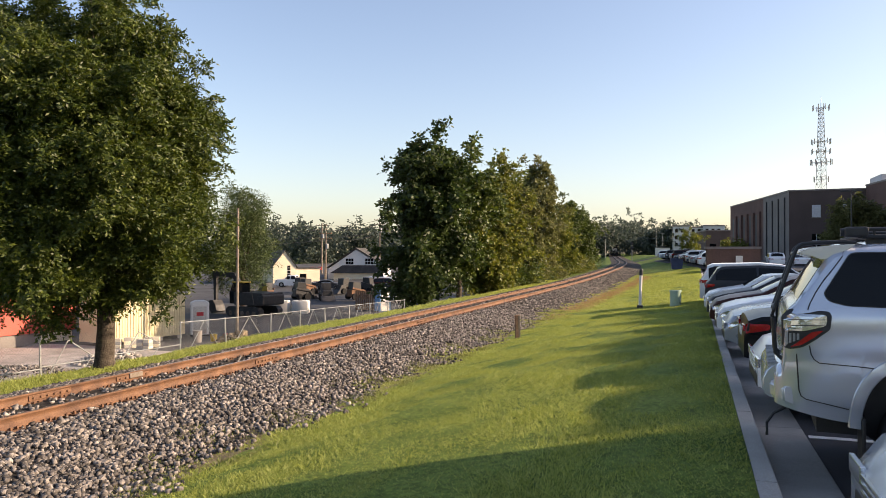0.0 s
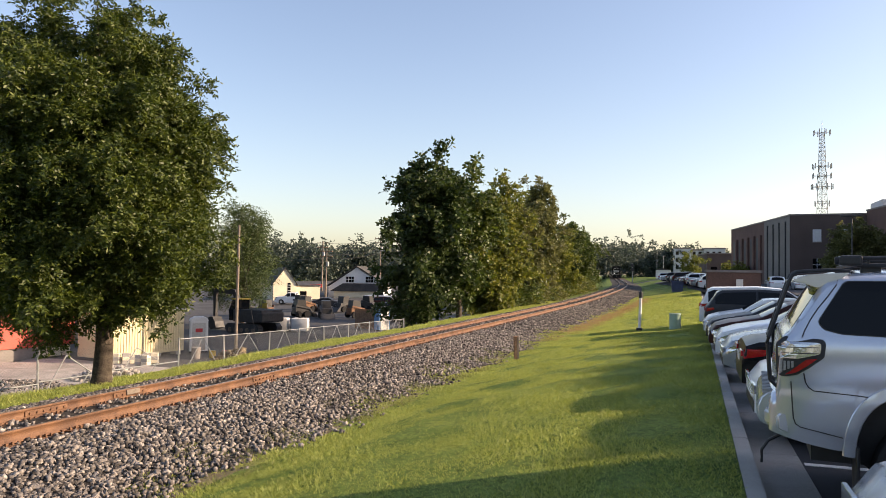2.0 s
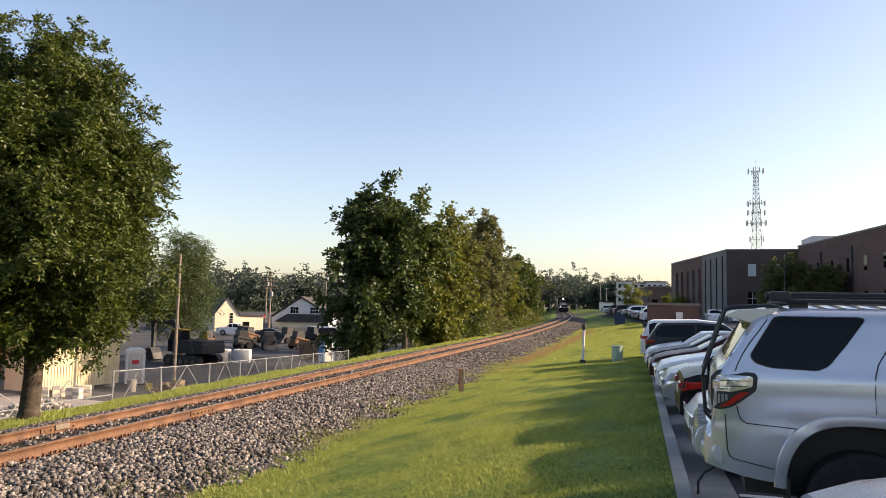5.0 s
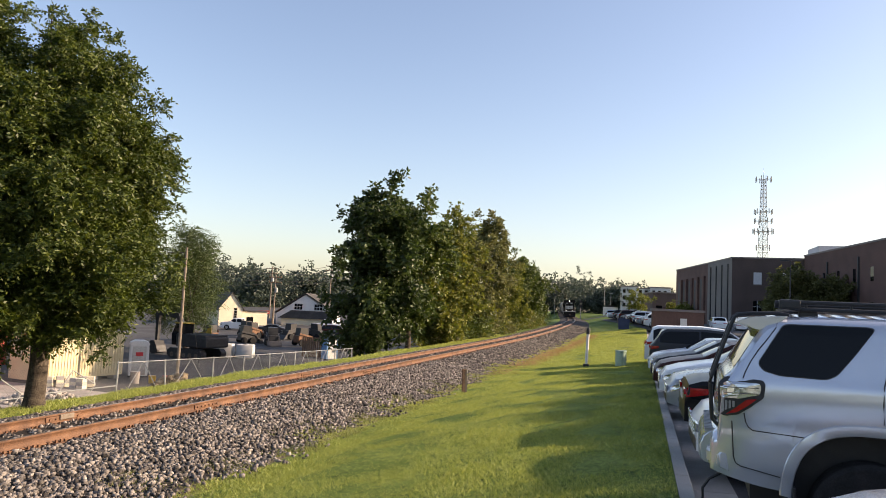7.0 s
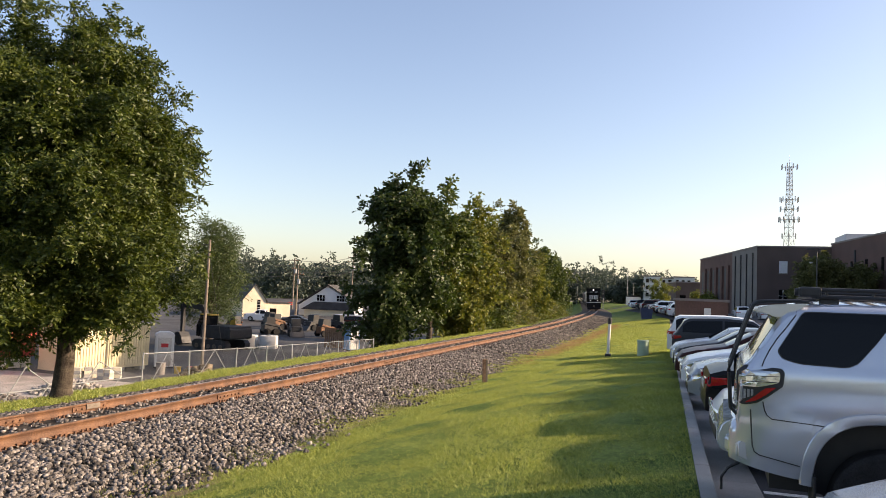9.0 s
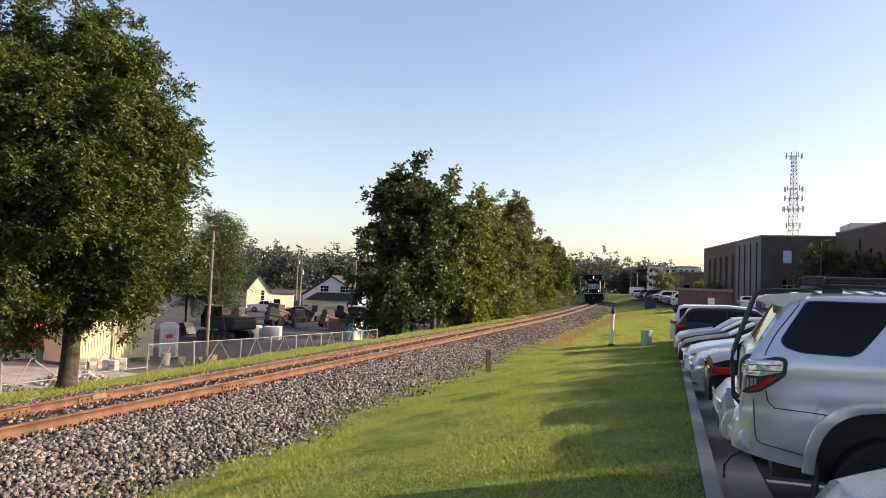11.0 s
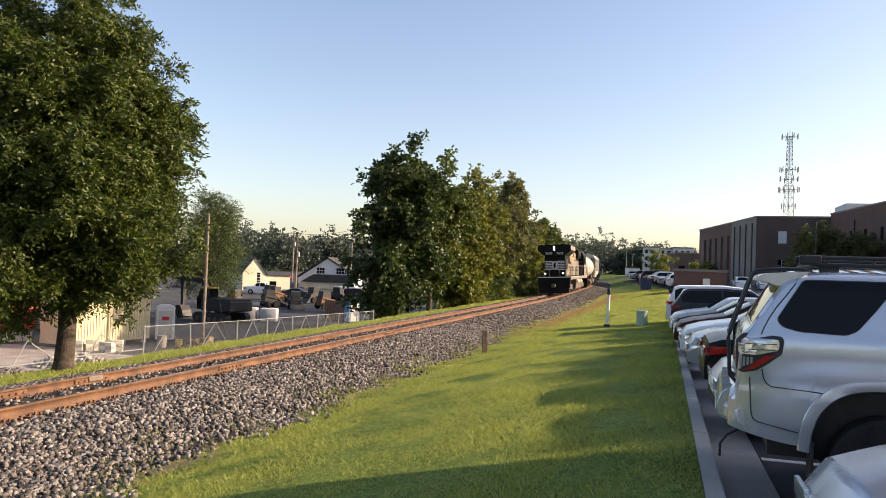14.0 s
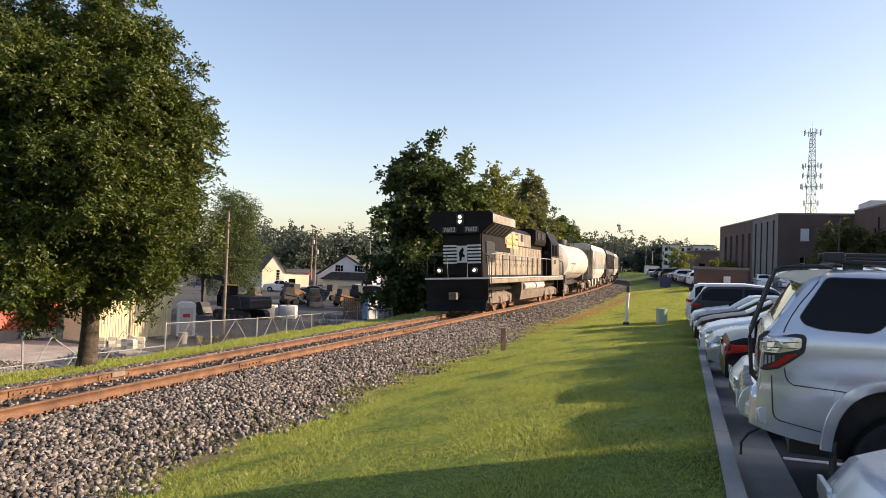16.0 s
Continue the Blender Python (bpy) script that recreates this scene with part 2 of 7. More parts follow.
def tube(bm, a, b, r0, r1=None, n=8, mi=0):
    """A round bar from a to b."""
    a, b = Vector(a), Vector(b)
    d = b - a
    q = d.to_track_quat("Z", "Y").to_matrix().to_4x4()
    r = bmesh.ops.create_cone(bm, cap_ends=True, segments=n, radius1=r0, radius2=r0 if r1 is None else r1, depth=d.length)
    bmesh.ops.transform(bm, matrix=Matrix.Translation((a + b) / 2) @ q, verts=r["verts"])
    for f in {f for v in r["verts"] for f in v.link_faces}:
        f.material_index = mi
    return bm


def cyl(bm, c, axis, r, h, n=20, mi=0):
    c, ax = Vector(c), Vector(axis).normalized()
    return tube(bm, c - ax * h / 2, c + ax * h / 2, r, r, n, mi)


def prism(bm, outline, y0, y1, axis="y", mi=0):
    """An outline in (x, z), pushed from y0 to y1 (axis 'x': an outline in (y, z), pushed along x)."""
    put = (lambda a, b, c: (a, c, b)) if axis == "y" else (lambda a, b, c: (c, a, b))
    lo = [bm.verts.new(put(a, b, y0)) for a, b in outline]
    hi = [bm.verts.new(put(a, b, y1)) for a, b in outline]
    fs = [bm.faces.new(lo), bm.faces.new(hi[::-1])]
    k = len(outline)
    for i in range(k):
        fs.append(bm.faces.new((lo[i], hi[i], hi[(i + 1) % k], lo[(i + 1) % k])))
    for f in fs:
        f.material_index = mi
    bmesh.ops.recalc_face_normals(bm, faces=fs)
    return bm


def sweep(points, r, n=5):
    """One bent bar through all the points."""
    bm = bmesh.new()
    pts = [Vector(p) for p in points]
    rings = []
    for i, p in enumerate(pts):
        d = (pts[min(i + 1, len(pts) - 1)] - pts[max(i - 1, 0)]).normalized()
        q = d.to_track_quat("Z", "Y")
        rings.append([bm.verts.new(p + q @ Vector((math.cos(6.28319 * k / n) * r, math.sin(6.28319 * k / n) * r, 0))) for k in range(n)])
    for a, b in zip(rings, rings[1:]):
        for k in range(n):
            bm.faces.new((a[k], a[(k + 1) % n], b[(k + 1) % n], b[k]))
    bm.faces.new(rings[0][::-1])
    bm.faces.new(rings[-1])
    return bm


def mesh_from(name, verts, faces, material, parent=None, smooth=False):
    me = bpy.data.meshes.new(name)
    verts, faces = np.asarray(verts, np.float32), np.asarray(faces, np.int32)
    k = faces.shape[1]
    me.vertices.add(len(verts))
    me.vertices.foreach_set("co", verts.ravel())
    me.loops.add(faces.size)
    me.loops.foreach_set("vertex_index", faces.ravel())
    me.polygons.add(len(faces))
    me.polygons.foreach_set("loop_start", np.arange(0, faces.size, k, dtype=np.int32))
    me.polygons.foreach_set("loop_total", np.full(len(faces), k, np.int32))
    if smooth:
        me.polygons.foreach_set("use_smooth", [True] * len(faces))
    me.update()
    me.validate()
    me.materials.append(material)
    ob = new(name, me)
    ob.parent = parent
    return ob


# ---- lie of the land ----
def smooth_step(a, b, x):
    t = np.clip((np.asarray(x, float) - a) / (b - a), 0, 1)
    return t * t * (3 - 2 * t)


CURVE, BEND_A, BEND_B = 0.00040, 45.0, 190.0
RAIL_Z = -0.44      # middle of the two rail heads; the outer rail is raised in the bend
CANT = radians(3.0)


def track_x(y):
    """Middle of the track: straight past the car park, then bending away, then straight again."""
    y = np.asarray(y, float)
    span = BEND_B - BEND_A
    return -9.55 - CURVE * np.clip(y - BEND_A, 0, span) ** 2 - 2 * CURVE * span * np.clip(y - BEND_B, 0, None)


def rise(y):
    """The line climbs gently in the distance."""
    return np.interp(np.asarray(y, float), [-400, 60, 105, 180, 250, 325, 2000], [0, 0, 0.22, 0.40, 0.68, 1.3, 3.0])


def lot_z(y):
    return np.interp(np.asarray(y, float), [-400, 6, 36, 75, 120, 200, 2000], [0, 0, -0.38, 0.0, 0.5, 0.9, 2.0])


def land_z(x, y):
    """Height of the ground sheet. u is the distance from the track's middle towards the car park."""
    x, y = np.asarray(x, float), np.asarray(y, float)
    u = x - track_x(y)
    side = np.interp(u, [0, 0.9, 1.8, 3.5, 9.95, 3000], [-0.645, -0.585, -0.61, -0.86, 0.15, 0.15])
    w = np.clip((u - 3.5) / 6.4, 0, 1)
    side = side + lot_z(y) * w + rise(y) * (1 - w)
    yard = -3.7 + 2.6 * smooth_step(75, 170, y)
    brow = -1.45 - 0.5 * smooth_step(18, 40, y) + 0.9 * smooth_step(60, 110, y)
    near_bank = np.interp(u, [-6.2, -3.9, -2.6, -1.5, 0], [0, 0.53, 0.59, 0.79, 0.81])
    left = np.where(u > -3.9, near_bank - 1.45 + rise(y), brow + (-0.92 + rise(y) - brow) * np.clip((u + 6.2) / 2.3, 0, 1))
    left = np.where(u < -6.2, yard + (brow - yard) * smooth_step(-14.5, -6.2, u), left)
    return np.where(u > 0, side, left)


def lz(x, y):
    return float(land_z(x, y))


# ---- ground ----
def build_ground():
    """One sheet to the horizon: lawn, ballast, yard gravel and asphalt as its own stretches."""
    us = [-1500, -900, -500, -300, -200, -140, -110, -90, -75, -60, -50, -42, -36, -30, -26, -22, -18, -16, -14, -12.5, -11, -9.5, -8.4, -7.4, -6.6, -6.2, -5.6, -5, -4.4, -3.9, -3.4, -3, -2.6, -2, -1.5, -0.7, 0, 0.7, 1.5, 2, 2.5, 3, 3.5, 4, 4.5, 5, 5.5, 6, 6.5, 7, 7.5, 8, 8.5, 9, 9.5, 9.95]
    ys = list(np.arange(-60, 60, 1.0)) + list(np.arange(60, 200, 4.0)) + list(np.arange(200, 420, 20)) + [450, 520, 650, 900, 1500]
    us, ys = np.array(us), np.array(ys, float)
    U, Y = np.meshgrid(us, ys)
    X = U + track_x(Y)
    n_left = len(us)
    # beyond the kerb line the sheet runs on under the car park
    X[:, -1] = np.where(Y[:, -1] > 0, 0.40, 0.40)
    X = np.minimum(X, 0.40)
    Z = land_z(X, Y)
    rng = np.random.RandomState(3)
    rough = rng.uniform(-0.02, 0.02, Z.shape) * ((U > 3.8) & (U < 9.5)) + rng.uniform(-0.08, 0.08, Z.shape) * (U < -8)
    Z = Z + rough
    xs = [0.58, 8, 20, 40, 70, 120, 250, 500, 1500]
    X2, Y2 = np.meshgrid(np.array(xs), ys)
    Z2 = lot_z(Y2) - 0.03
    X, Y, Z = np.hstack([X, X2]), np.hstack([Y, Y2]), np.hstack([Z, Z2])
    ny, nx = X.shape
    verts = np.stack([X, Y, Z], -1).reshape(-1, 3)
    idx = np.arange(ny * nx).reshape(ny, nx)
    faces = np.stack([idx[:-1, :-1], idx[:-1, 1:], idx[1:, 1:], idx[1:, :-1]], -1).reshape(-1, 4)
    g = mesh_from("ground", verts, faces, M["grass"], smooth=True)
    for k in ("ballast", "gravel", "yard", "soil", "asphalt"):
        g.data.materials.append(M[k])
    c = verts[faces].mean(1)
    u = c[:, 0] - track_x(c[:, 1])
    mi = np.zeros(len(faces), int)
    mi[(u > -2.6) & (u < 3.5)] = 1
    mi[(u > 3.5) & (u < 4.0) & (c[:, 1] < 90)] = 4
    mi[u < -7.0] = 2
    mi[(u < -14.5) & (c[:, 1] > 34) & (c[:, 1] < 150)] = 3
    mi[(u < -14.5) & (c[:, 1] > 148) & (c[:, 1] < 230)] = 3
    mi[(u < -90) | ((u < -7) & (c[:, 1] > 230))] = 0
    mi[(c[:, 0] > 0.4) & (c[:, 1] > -40)] = 5
    mi[(c[:, 0] > 60)] = 0
    mi[(u > 3.5) & (c[:, 0] < 0.4) & (c[:, 1] > 190) & (c[:, 1] < 210)] = 5
    g.data.polygons.foreach_set("material_index", mi.astype(np.int32))
    return tagged(g, "mown green lawn, grey ballast and gravel yard in one sloping sheet", "ground", kind="structure")


build_ground()


def build_kerb():
    """Concrete kerb in jointed lengths, the gutter slab beside it, and the stall lines."""
    kerb = thing("kerb", Matrix(), "pale concrete kerb with tooled joints along the lawn", "kerb", kind="structure")
    gut = thing("gutter", Matrix(), "grey concrete gutter slabs between kerb and asphalt", "gutter", kind="structure")
    step = 2.63
    for k in range(-6, 24):
        y0 = 5.76 + k * step
        y1 = y0 + step
        a, b = float(lot_z(y0)), float(lot_z(y1))
        bm = bmesh.new()
        box(bm, 0.40, 0.555, y0 + 0.006, y1 - 0.006, -0.2, 0.15, 0.014)
        for v in bm.verts:
            v.co.z += a + (b - a) * (v.co.y - y0) / step
        part("kerb_stone", bm, M["concrete"], kerb)
        bm = bmesh.new()
        box(bm, 0.560, 1.03, y0 + 0.004, y1 - 0.004, -0.15, 0.0, 0.004)
        for v in bm.verts:
            v.co.z += a + (b - a) * (v.co.y - y0) / step + (v.co.x - 0.56) * 0.02
        part("gutter_slab", bm, M["gutter"], gut)
    y = np.concatenate([np.arange(-40, 60, 1.5), np.arange(60, 260, 10)])
    xs = np.array([1.034, 3, 6, 10, 16, 24, 32, 60])
    X, Y = np.meshgrid(xs, y)
    Z = lot_z(Y) - 0.012
    idx = np.arange(X.size).reshape(X.shape)
    faces = np.stack([idx[:-1, :-1], idx[:-1, 1:], idx[1:, 1:], idx[1:, :-1]], -1).reshape(-1, 4)
    tagged(mesh_from("car_park", np.stack([X, Y, Z], -1).reshape(-1, 3), faces, M["asphalt"]), "dark asphalt car park surface", "car park", kind="structure")
    for k in range(-3, 11):
        yy = 8.1 + 2.7 * k
        bm = bmesh.new()
        box(bm, 1.06, 6.2, yy - 0.05, yy + 0.05, float(lot_z(yy)) - 0.02, float(lot_z(yy)) - 0.006)
        tagged(finish("stall_line", bm, M["line"]), "worn white painted stall line on asphalt", "road marking", "stall lines", "structure")


build_kerb()


# ---- track ----
def rail_frame(y):
    """Place and across direction of the track at y."""
    x, z = float(track_x(y)), RAIL_Z + float(rise(y))
    dx = float(track_x(y + 0.5) - track_x(y - 0.5))
    along = Vector((dx, 1, 0)).normalized()
    across = Vector((along.y, -along.x, 0))
    up = Vector((0, 0, 1))
    c, s = math.cos(CANT), math.sin(CANT)
    return Vector((x, y, z)), along, across * c + up * s, up * c - across * s


def build_track():
    track = thing("railway_track", Matrix(), "single rusty steel railway track on dark wooden ties", "railway track", kind="structure")
    prof = [(-0.070, -0.172), (0.070, -0.172), (0.070, -0.160), (0.012, -0.138), (0.010, -0.045), (0.036, -0.034), (0.036, -0.008), (0.028, 0.0), (-0.028, 0.0), (-0.036, -0.008), (-0.036, -0.034), (-0.010, -0.045), (-0.012, -0.138), (-0.070, -0.160)]
    ys = list(np.arange(-20, 60, 2.0)) + list(np.arange(60, 440, 5.0))
    for side in (-1, 1):
        verts, faces = [], []
        for y in ys:
            o, al, ac, up = rail_frame(y)
            for a, b in prof:
                verts.append(o + ac * (side * 0.754 + a) + up * b)
        k = len(prof)
        for i in range(len(ys) - 1):
            for j in range(k):
                faces.append((i * k + j, i * k + (j + 1) % k, (i + 1) * k + (j + 1) % k, (i + 1) * k + j))
        r = mesh_from("rail", verts, faces, M["rust"], track)
        r.data.materials.append(M["railtop"])
        mi = np.zeros(len(faces), np.int32)
        mi[7::k] = 1
        r.data.polygons.foreach_set("material_index", mi)
    tie = bmesh.new()
    box(tie, -1.3, 1.3, -0.115, 0.115, -0.18, 0, 0.01)
    me = bpy.data.meshes.new("tie")
    tie.to_mesh(me)
    tie.free()
    me.materials.append(M["tie"])
    plate = bmesh.new()
    for sx in (-0.754, 0.754):
        box(plate, sx - 0.17, sx + 0.17, -0.1, 0.1, 0, 0.018)
        for a in (-0.10, 0.10):
            for b in (-0.05, 0.05):
                box(plate, sx + a - 0.014, sx + a + 0.014, b - 0.014, b + 0.014, 0.018, 0.06)
        for b in (-0.17, 0.17):
            box(plate, sx - 0.09, sx + 0.09, b - 0.02, b + 0.02, -0.02, 0.045)
    mp = bpy.data.meshes.new("tie_plate")
    plate.to_mesh(mp)
    plate.free()
    mp.materials.append(M["rust"])
    rng = random.Random(5)
    for i in range(200):
        y = -8 + i * 0.53
        o, al, ac, up = rail_frame(y)
        m = Matrix((ac, al, up)).transposed().to_4x4()
        m.translation = o - up * (0.192 + rng.uniform(0, 0.01))
        t = new("tie", me)
        t.parent = track
        t.matrix_basis = m @ pose(0, 0, 0, 0, 0, rng.uniform(-1.2, 1.2))
        p = new("tie_plates", mp)
        p.parent = track
        p.matrix_basis = m
    # joint bars with bolts on both rails
    for side, y in ((-1, 11.3), (-1, 9.4), (1, 13.6), (1, 23.0), (-1, 21.5)):
        o, al, ac, up = rail_frame(y)
        m = Matrix((ac, al, up)).transposed().to_4x4()
        m.translation = o
        bm = bmesh.new()
        x = side * 0.754
        box(bm, x + 0.012, x + 0.034, -0.42, 0.42, -0.13, -0.045, 0.006)
        for b in (-0.34, -0.2, -0.07, 0.07, 0.2, 0.34):
            cyl(bm, (x + 0.045, b, -0.09), (1, 0, 0), 0.018, 0.03, 6)
        part("joint_bar", bm, M["rust"], track, "bolted steel joint bar").matrix_basis = m
    o, al, ac, up = rail_frame(11.36)
    m = Matrix((ac, al, up)).transposed().to_4x4()
    m.translation = o
    bm = bmesh.new()
    box(bm, -0.754 + 0.036, -0.754 + 0.062, -0.17, 0.17, -0.115, -0.02, 0.01)
    part("bond_plate", bm, M["polewood"], track, "pale bonded plate on the rail web").matrix_basis = m
    return track


build_track()


def stone_shapes(rng, count):
    out = []
    for k in range(count):
        bm = bmesh.new()
        k3 = rng.uniform(0.5, 1.45, 3)
        for corner in ((a, b, c) for a in (-1, 1) for b in (-1, 1) for c in (-1, 1)):
            bm.verts.new(tuple(np.array(corner) * rng.uniform(0.38, 0.95, 3) * k3))
        hull = bmesh.ops.convex_hull(bm, input=bm.verts[:])
        bmesh.ops.delete(bm, geom=[e for e in hull["geom_interior"] if isinstance(e, bmesh.types.BMVert)], context="VERTS")
        bmesh.ops.triangulate(bm, faces=bm.faces[:])
        bm.verts.index_update()
        vs = np.array([v.co[:] for v in bm.verts])
        fs = np.array([[v.index for v in f.verts] for f in bm.faces])
        bm.free()
        out.append((vs, fs))
    return out


def scatter_stones(name, places, sizes, shapes, rng, material):
    V, F, base = [], [], 0
    for k, (p, s) in enumerate(zip(places, sizes)):
        vs, fs = shapes[k % len(shapes)]
        a, b = rng.uniform(0, 6.28), rng.uniform(0, 6.28)
        ca, sa, cb, sb = math.cos(a), math.sin(a), math.cos(b), math.sin(b)
        r = np.array([[ca, -sa, 0], [sa, ca, 0], [0, 0, 1]]) @ np.array([[1, 0, 0], [0, cb, -sb], [0, sb, cb]])
        V.append(vs @ r.T * s + p)
        F.append(fs + base)
        base += len(vs)
    return mesh_from(name, np.concatenate(V), np.concatenate(F), material)


def build_ballast():
    rng = np.random.RandomState(11)
    shapes = stone_shapes(rng, 14)

    def spots(n, u0, u1, y0, y1):
        u, y = rng.uniform(u0, u1, n), rng.uniform(y0, y1, n)
        edge = 3.45 + 0.25 * np.sin(y * 1.3) + 0.2 * np.sin(y * 3.1 + 1) + rng.normal(0, 0.25, n)
        keep = (rng.rand(n) < np.clip((edge + 0.45 - u) / 0.9, 0, 1) ** 1.3) & (np.abs(np.abs(u) - 0.754) > 0.09)
        tie_gap = np.abs(((y + 8) / 0.53) - np.round((y + 8) / 0.53)) * 0.53
        # stones thinned inside the rails; the dark sheet shows there as shade
        keep &= (np.abs(u) > 1.0) | ((tie_gap > 0.12) & (rng.rand(n) < 0.25))
        u, y = u[keep], y[keep]
        x = u + track_x(y)
        z = land_z(x, y)
        return np.stack([x, y, z], -1)
    P, S = [], []
    for n, y0, y1, s0, s1 in ((40000, 2.5, 14, 0.018, 0.042), (30000, 14, 30, 0.020, 0.044), (10000, 30, 60, 0.028, 0.052), (4000, 60, 110, 0.045, 0.07)):
        p = spots(n, -2.7, 4.4, y0, y1)
        P.append(p)
        S.append(rng.uniform(s0, s1, len(p)))
    P, S = np.concatenate(P), np.concatenate(S)
    P[:, 2] += S * 0.45
    near = (P[:, 1] > 6.2) & (P[:, 1] < 7.6) & (P[:, 0] > -7.6) & (P[:, 0] < -6.2)
    pick = np.nonzero(near)[0][:300]
    rest = np.ones(len(P), bool)
    rest[pick] = False
    bed = scatter_stones("ballast_bed", P[rest], S[rest], shapes, rng, M["stone"])
    tagged(bed, "crushed grey and pinkish stone ballast beside the rails", "ballast", kind="stuff")
    heap = thing("ballast_edge", Matrix(), "loose crushed ballast stones at the lawn's edge", "ballast", kind="structure")
    data = []
    for k in range(8):
        vs, fs = shapes[k]
        me = bpy.data.meshes.new("stone")
        me.from_pydata([tuple(v) for v in vs], [], [tuple(int(i) for i in f) for f in fs])
        me.materials.append(M["stone_one"])
        data.append(me)
    for j, i in enumerate(pick):
        o = new("stone", data[j % 8])
        o.parent = heap
        o.matrix_basis = Matrix.LocRotScale(Vector(P[i]), Euler(rng.uniform(0, 6.28, 3)), Vector((S[i],) * 3))


build_ballast()


# ---- lawn ----
def build_grass():
    rng = np.random.RandomState(21)

    def blades(name, n, x0, x1, y0, y1, h0, h1, w, material, label, keep=None):
        d = rng.rand(n)
        y = y0 + (y1 - y0) * d ** 1.6
        x = rng.uniform(x0, x1, n)
        if keep is not None:
            k = keep(x, y)
            x, y = x[k], y[k]
        n = len(x)
        x = np.minimum(x, 0.385)
        z = land_z(x, y) - 0.01
        a = rng.uniform(0, 6.28, n)
        h = rng.uniform(h0, h1, n) * (1 + 0.4 * np.sin(x * 2.1 + y * 1.3) * np.sin(y * 0.9))
        wd = w * (1 + y / 25)
        lean = rng.normal(0, 0.8, (n, 2)) * h[:, None]
        c, s = np.cos(a) * wd, np.sin(a) * wd
        v = np.empty((n, 3, 3))
        v[:, 0] = np.stack([x - c, y - s, z], -1)
        v[:, 1] = np.stack([x + c, y + s, z], -1)
        v[:, 2] = np.stack([x + lean[:, 0], y + lean[:, 1], z + h], -1)
        ob = mesh_from(name, v.reshape(-1, 3), np.arange(3 * n).reshape(-1, 3), material)
        return tagged(ob, label, "grass", kind="stuff")

    def edge(x, y):
        # thin and patchy where the lawn runs out into dirt and stones
        patch = 0.30 * np.sin(x * 4.7 + 2 * np.sin(y * 1.7)) * np.sin(y * 3.3 + 1.5 * np.sin(x * 2.9))
        return (x - track_x(y)) > 3.42 + 0.25 * np.sin(y * 1.3) + 0.2 * np.sin(y * 3.1 + 1) + 1.4 * patch + np.abs(rng.normal(0, 0.55, len(x))) - 0.30

    blades("lawn_grass", 460000, -6.6, 0.385, 2.5, 34, 0.018, 0.045, 0.0050, M["blade"], "short mown lawn grass", edge)
    blades("lawn_grass", 90000, -6.6, 0.385, 28, 85, 0.03, 0.06, 0.012, M["blade"], "short mown lawn grass farther along the track", edge)
    blades("verge_grass", 60000, -13.9, -12.1, 6, 70, 0.06, 0.14, 0.007, M["blade"], "bright green verge grass beyond the track")
    weedy = lambda x, y: (x - track_x(y) > 2.85 + 0.3 * np.sin(y * 1.3)) & (x - track_x(y) < 4.3) & ((np.sin(x * 3.1 + y * 1.1) * np.sin(y * 2.3 - x) + rng.normal(0, 0.18, len(x))) > 0.42)
    blades("edge_weeds", 60000, -7.0, -4.8, 3, 34, 0.03, 0.085, 0.006, M["weed"], "low dull weeds creeping into the stones", weedy)
    clump = lambda x, y: edge(x, y) & ((np.sin(x * 5.3 + 1.7 * np.sin(y * 2.1)) * np.sin(y * 4.1 + 2.0 * np.sin(x * 1.9)) + rng.normal(0, 0.2, len(x))) > 0.62)
    blades("weed_tufts", 90000, -6.6, 0.385, 2.5, 40, 0.035, 0.08, 0.006, M["blade"], "coarser tufts standing in the lawn", clump)
    # dry stalks and weeds in the edge of the stones
    dry = lambda x, y: rng.rand(len(x)) < np.exp(-((x - track_x(y) - 4.2 - 0.02 * (y - 30)) / 0.5) ** 2) * (0.12 + 0.88 * (y > 33))
    blades("dry_grass", 26000, -6.6, -3.0, 28, 75, 0.05, 0.14, 0.008, M["drygrass"], "dry straw-coloured grass beside the ballast", dry)


build_grass()


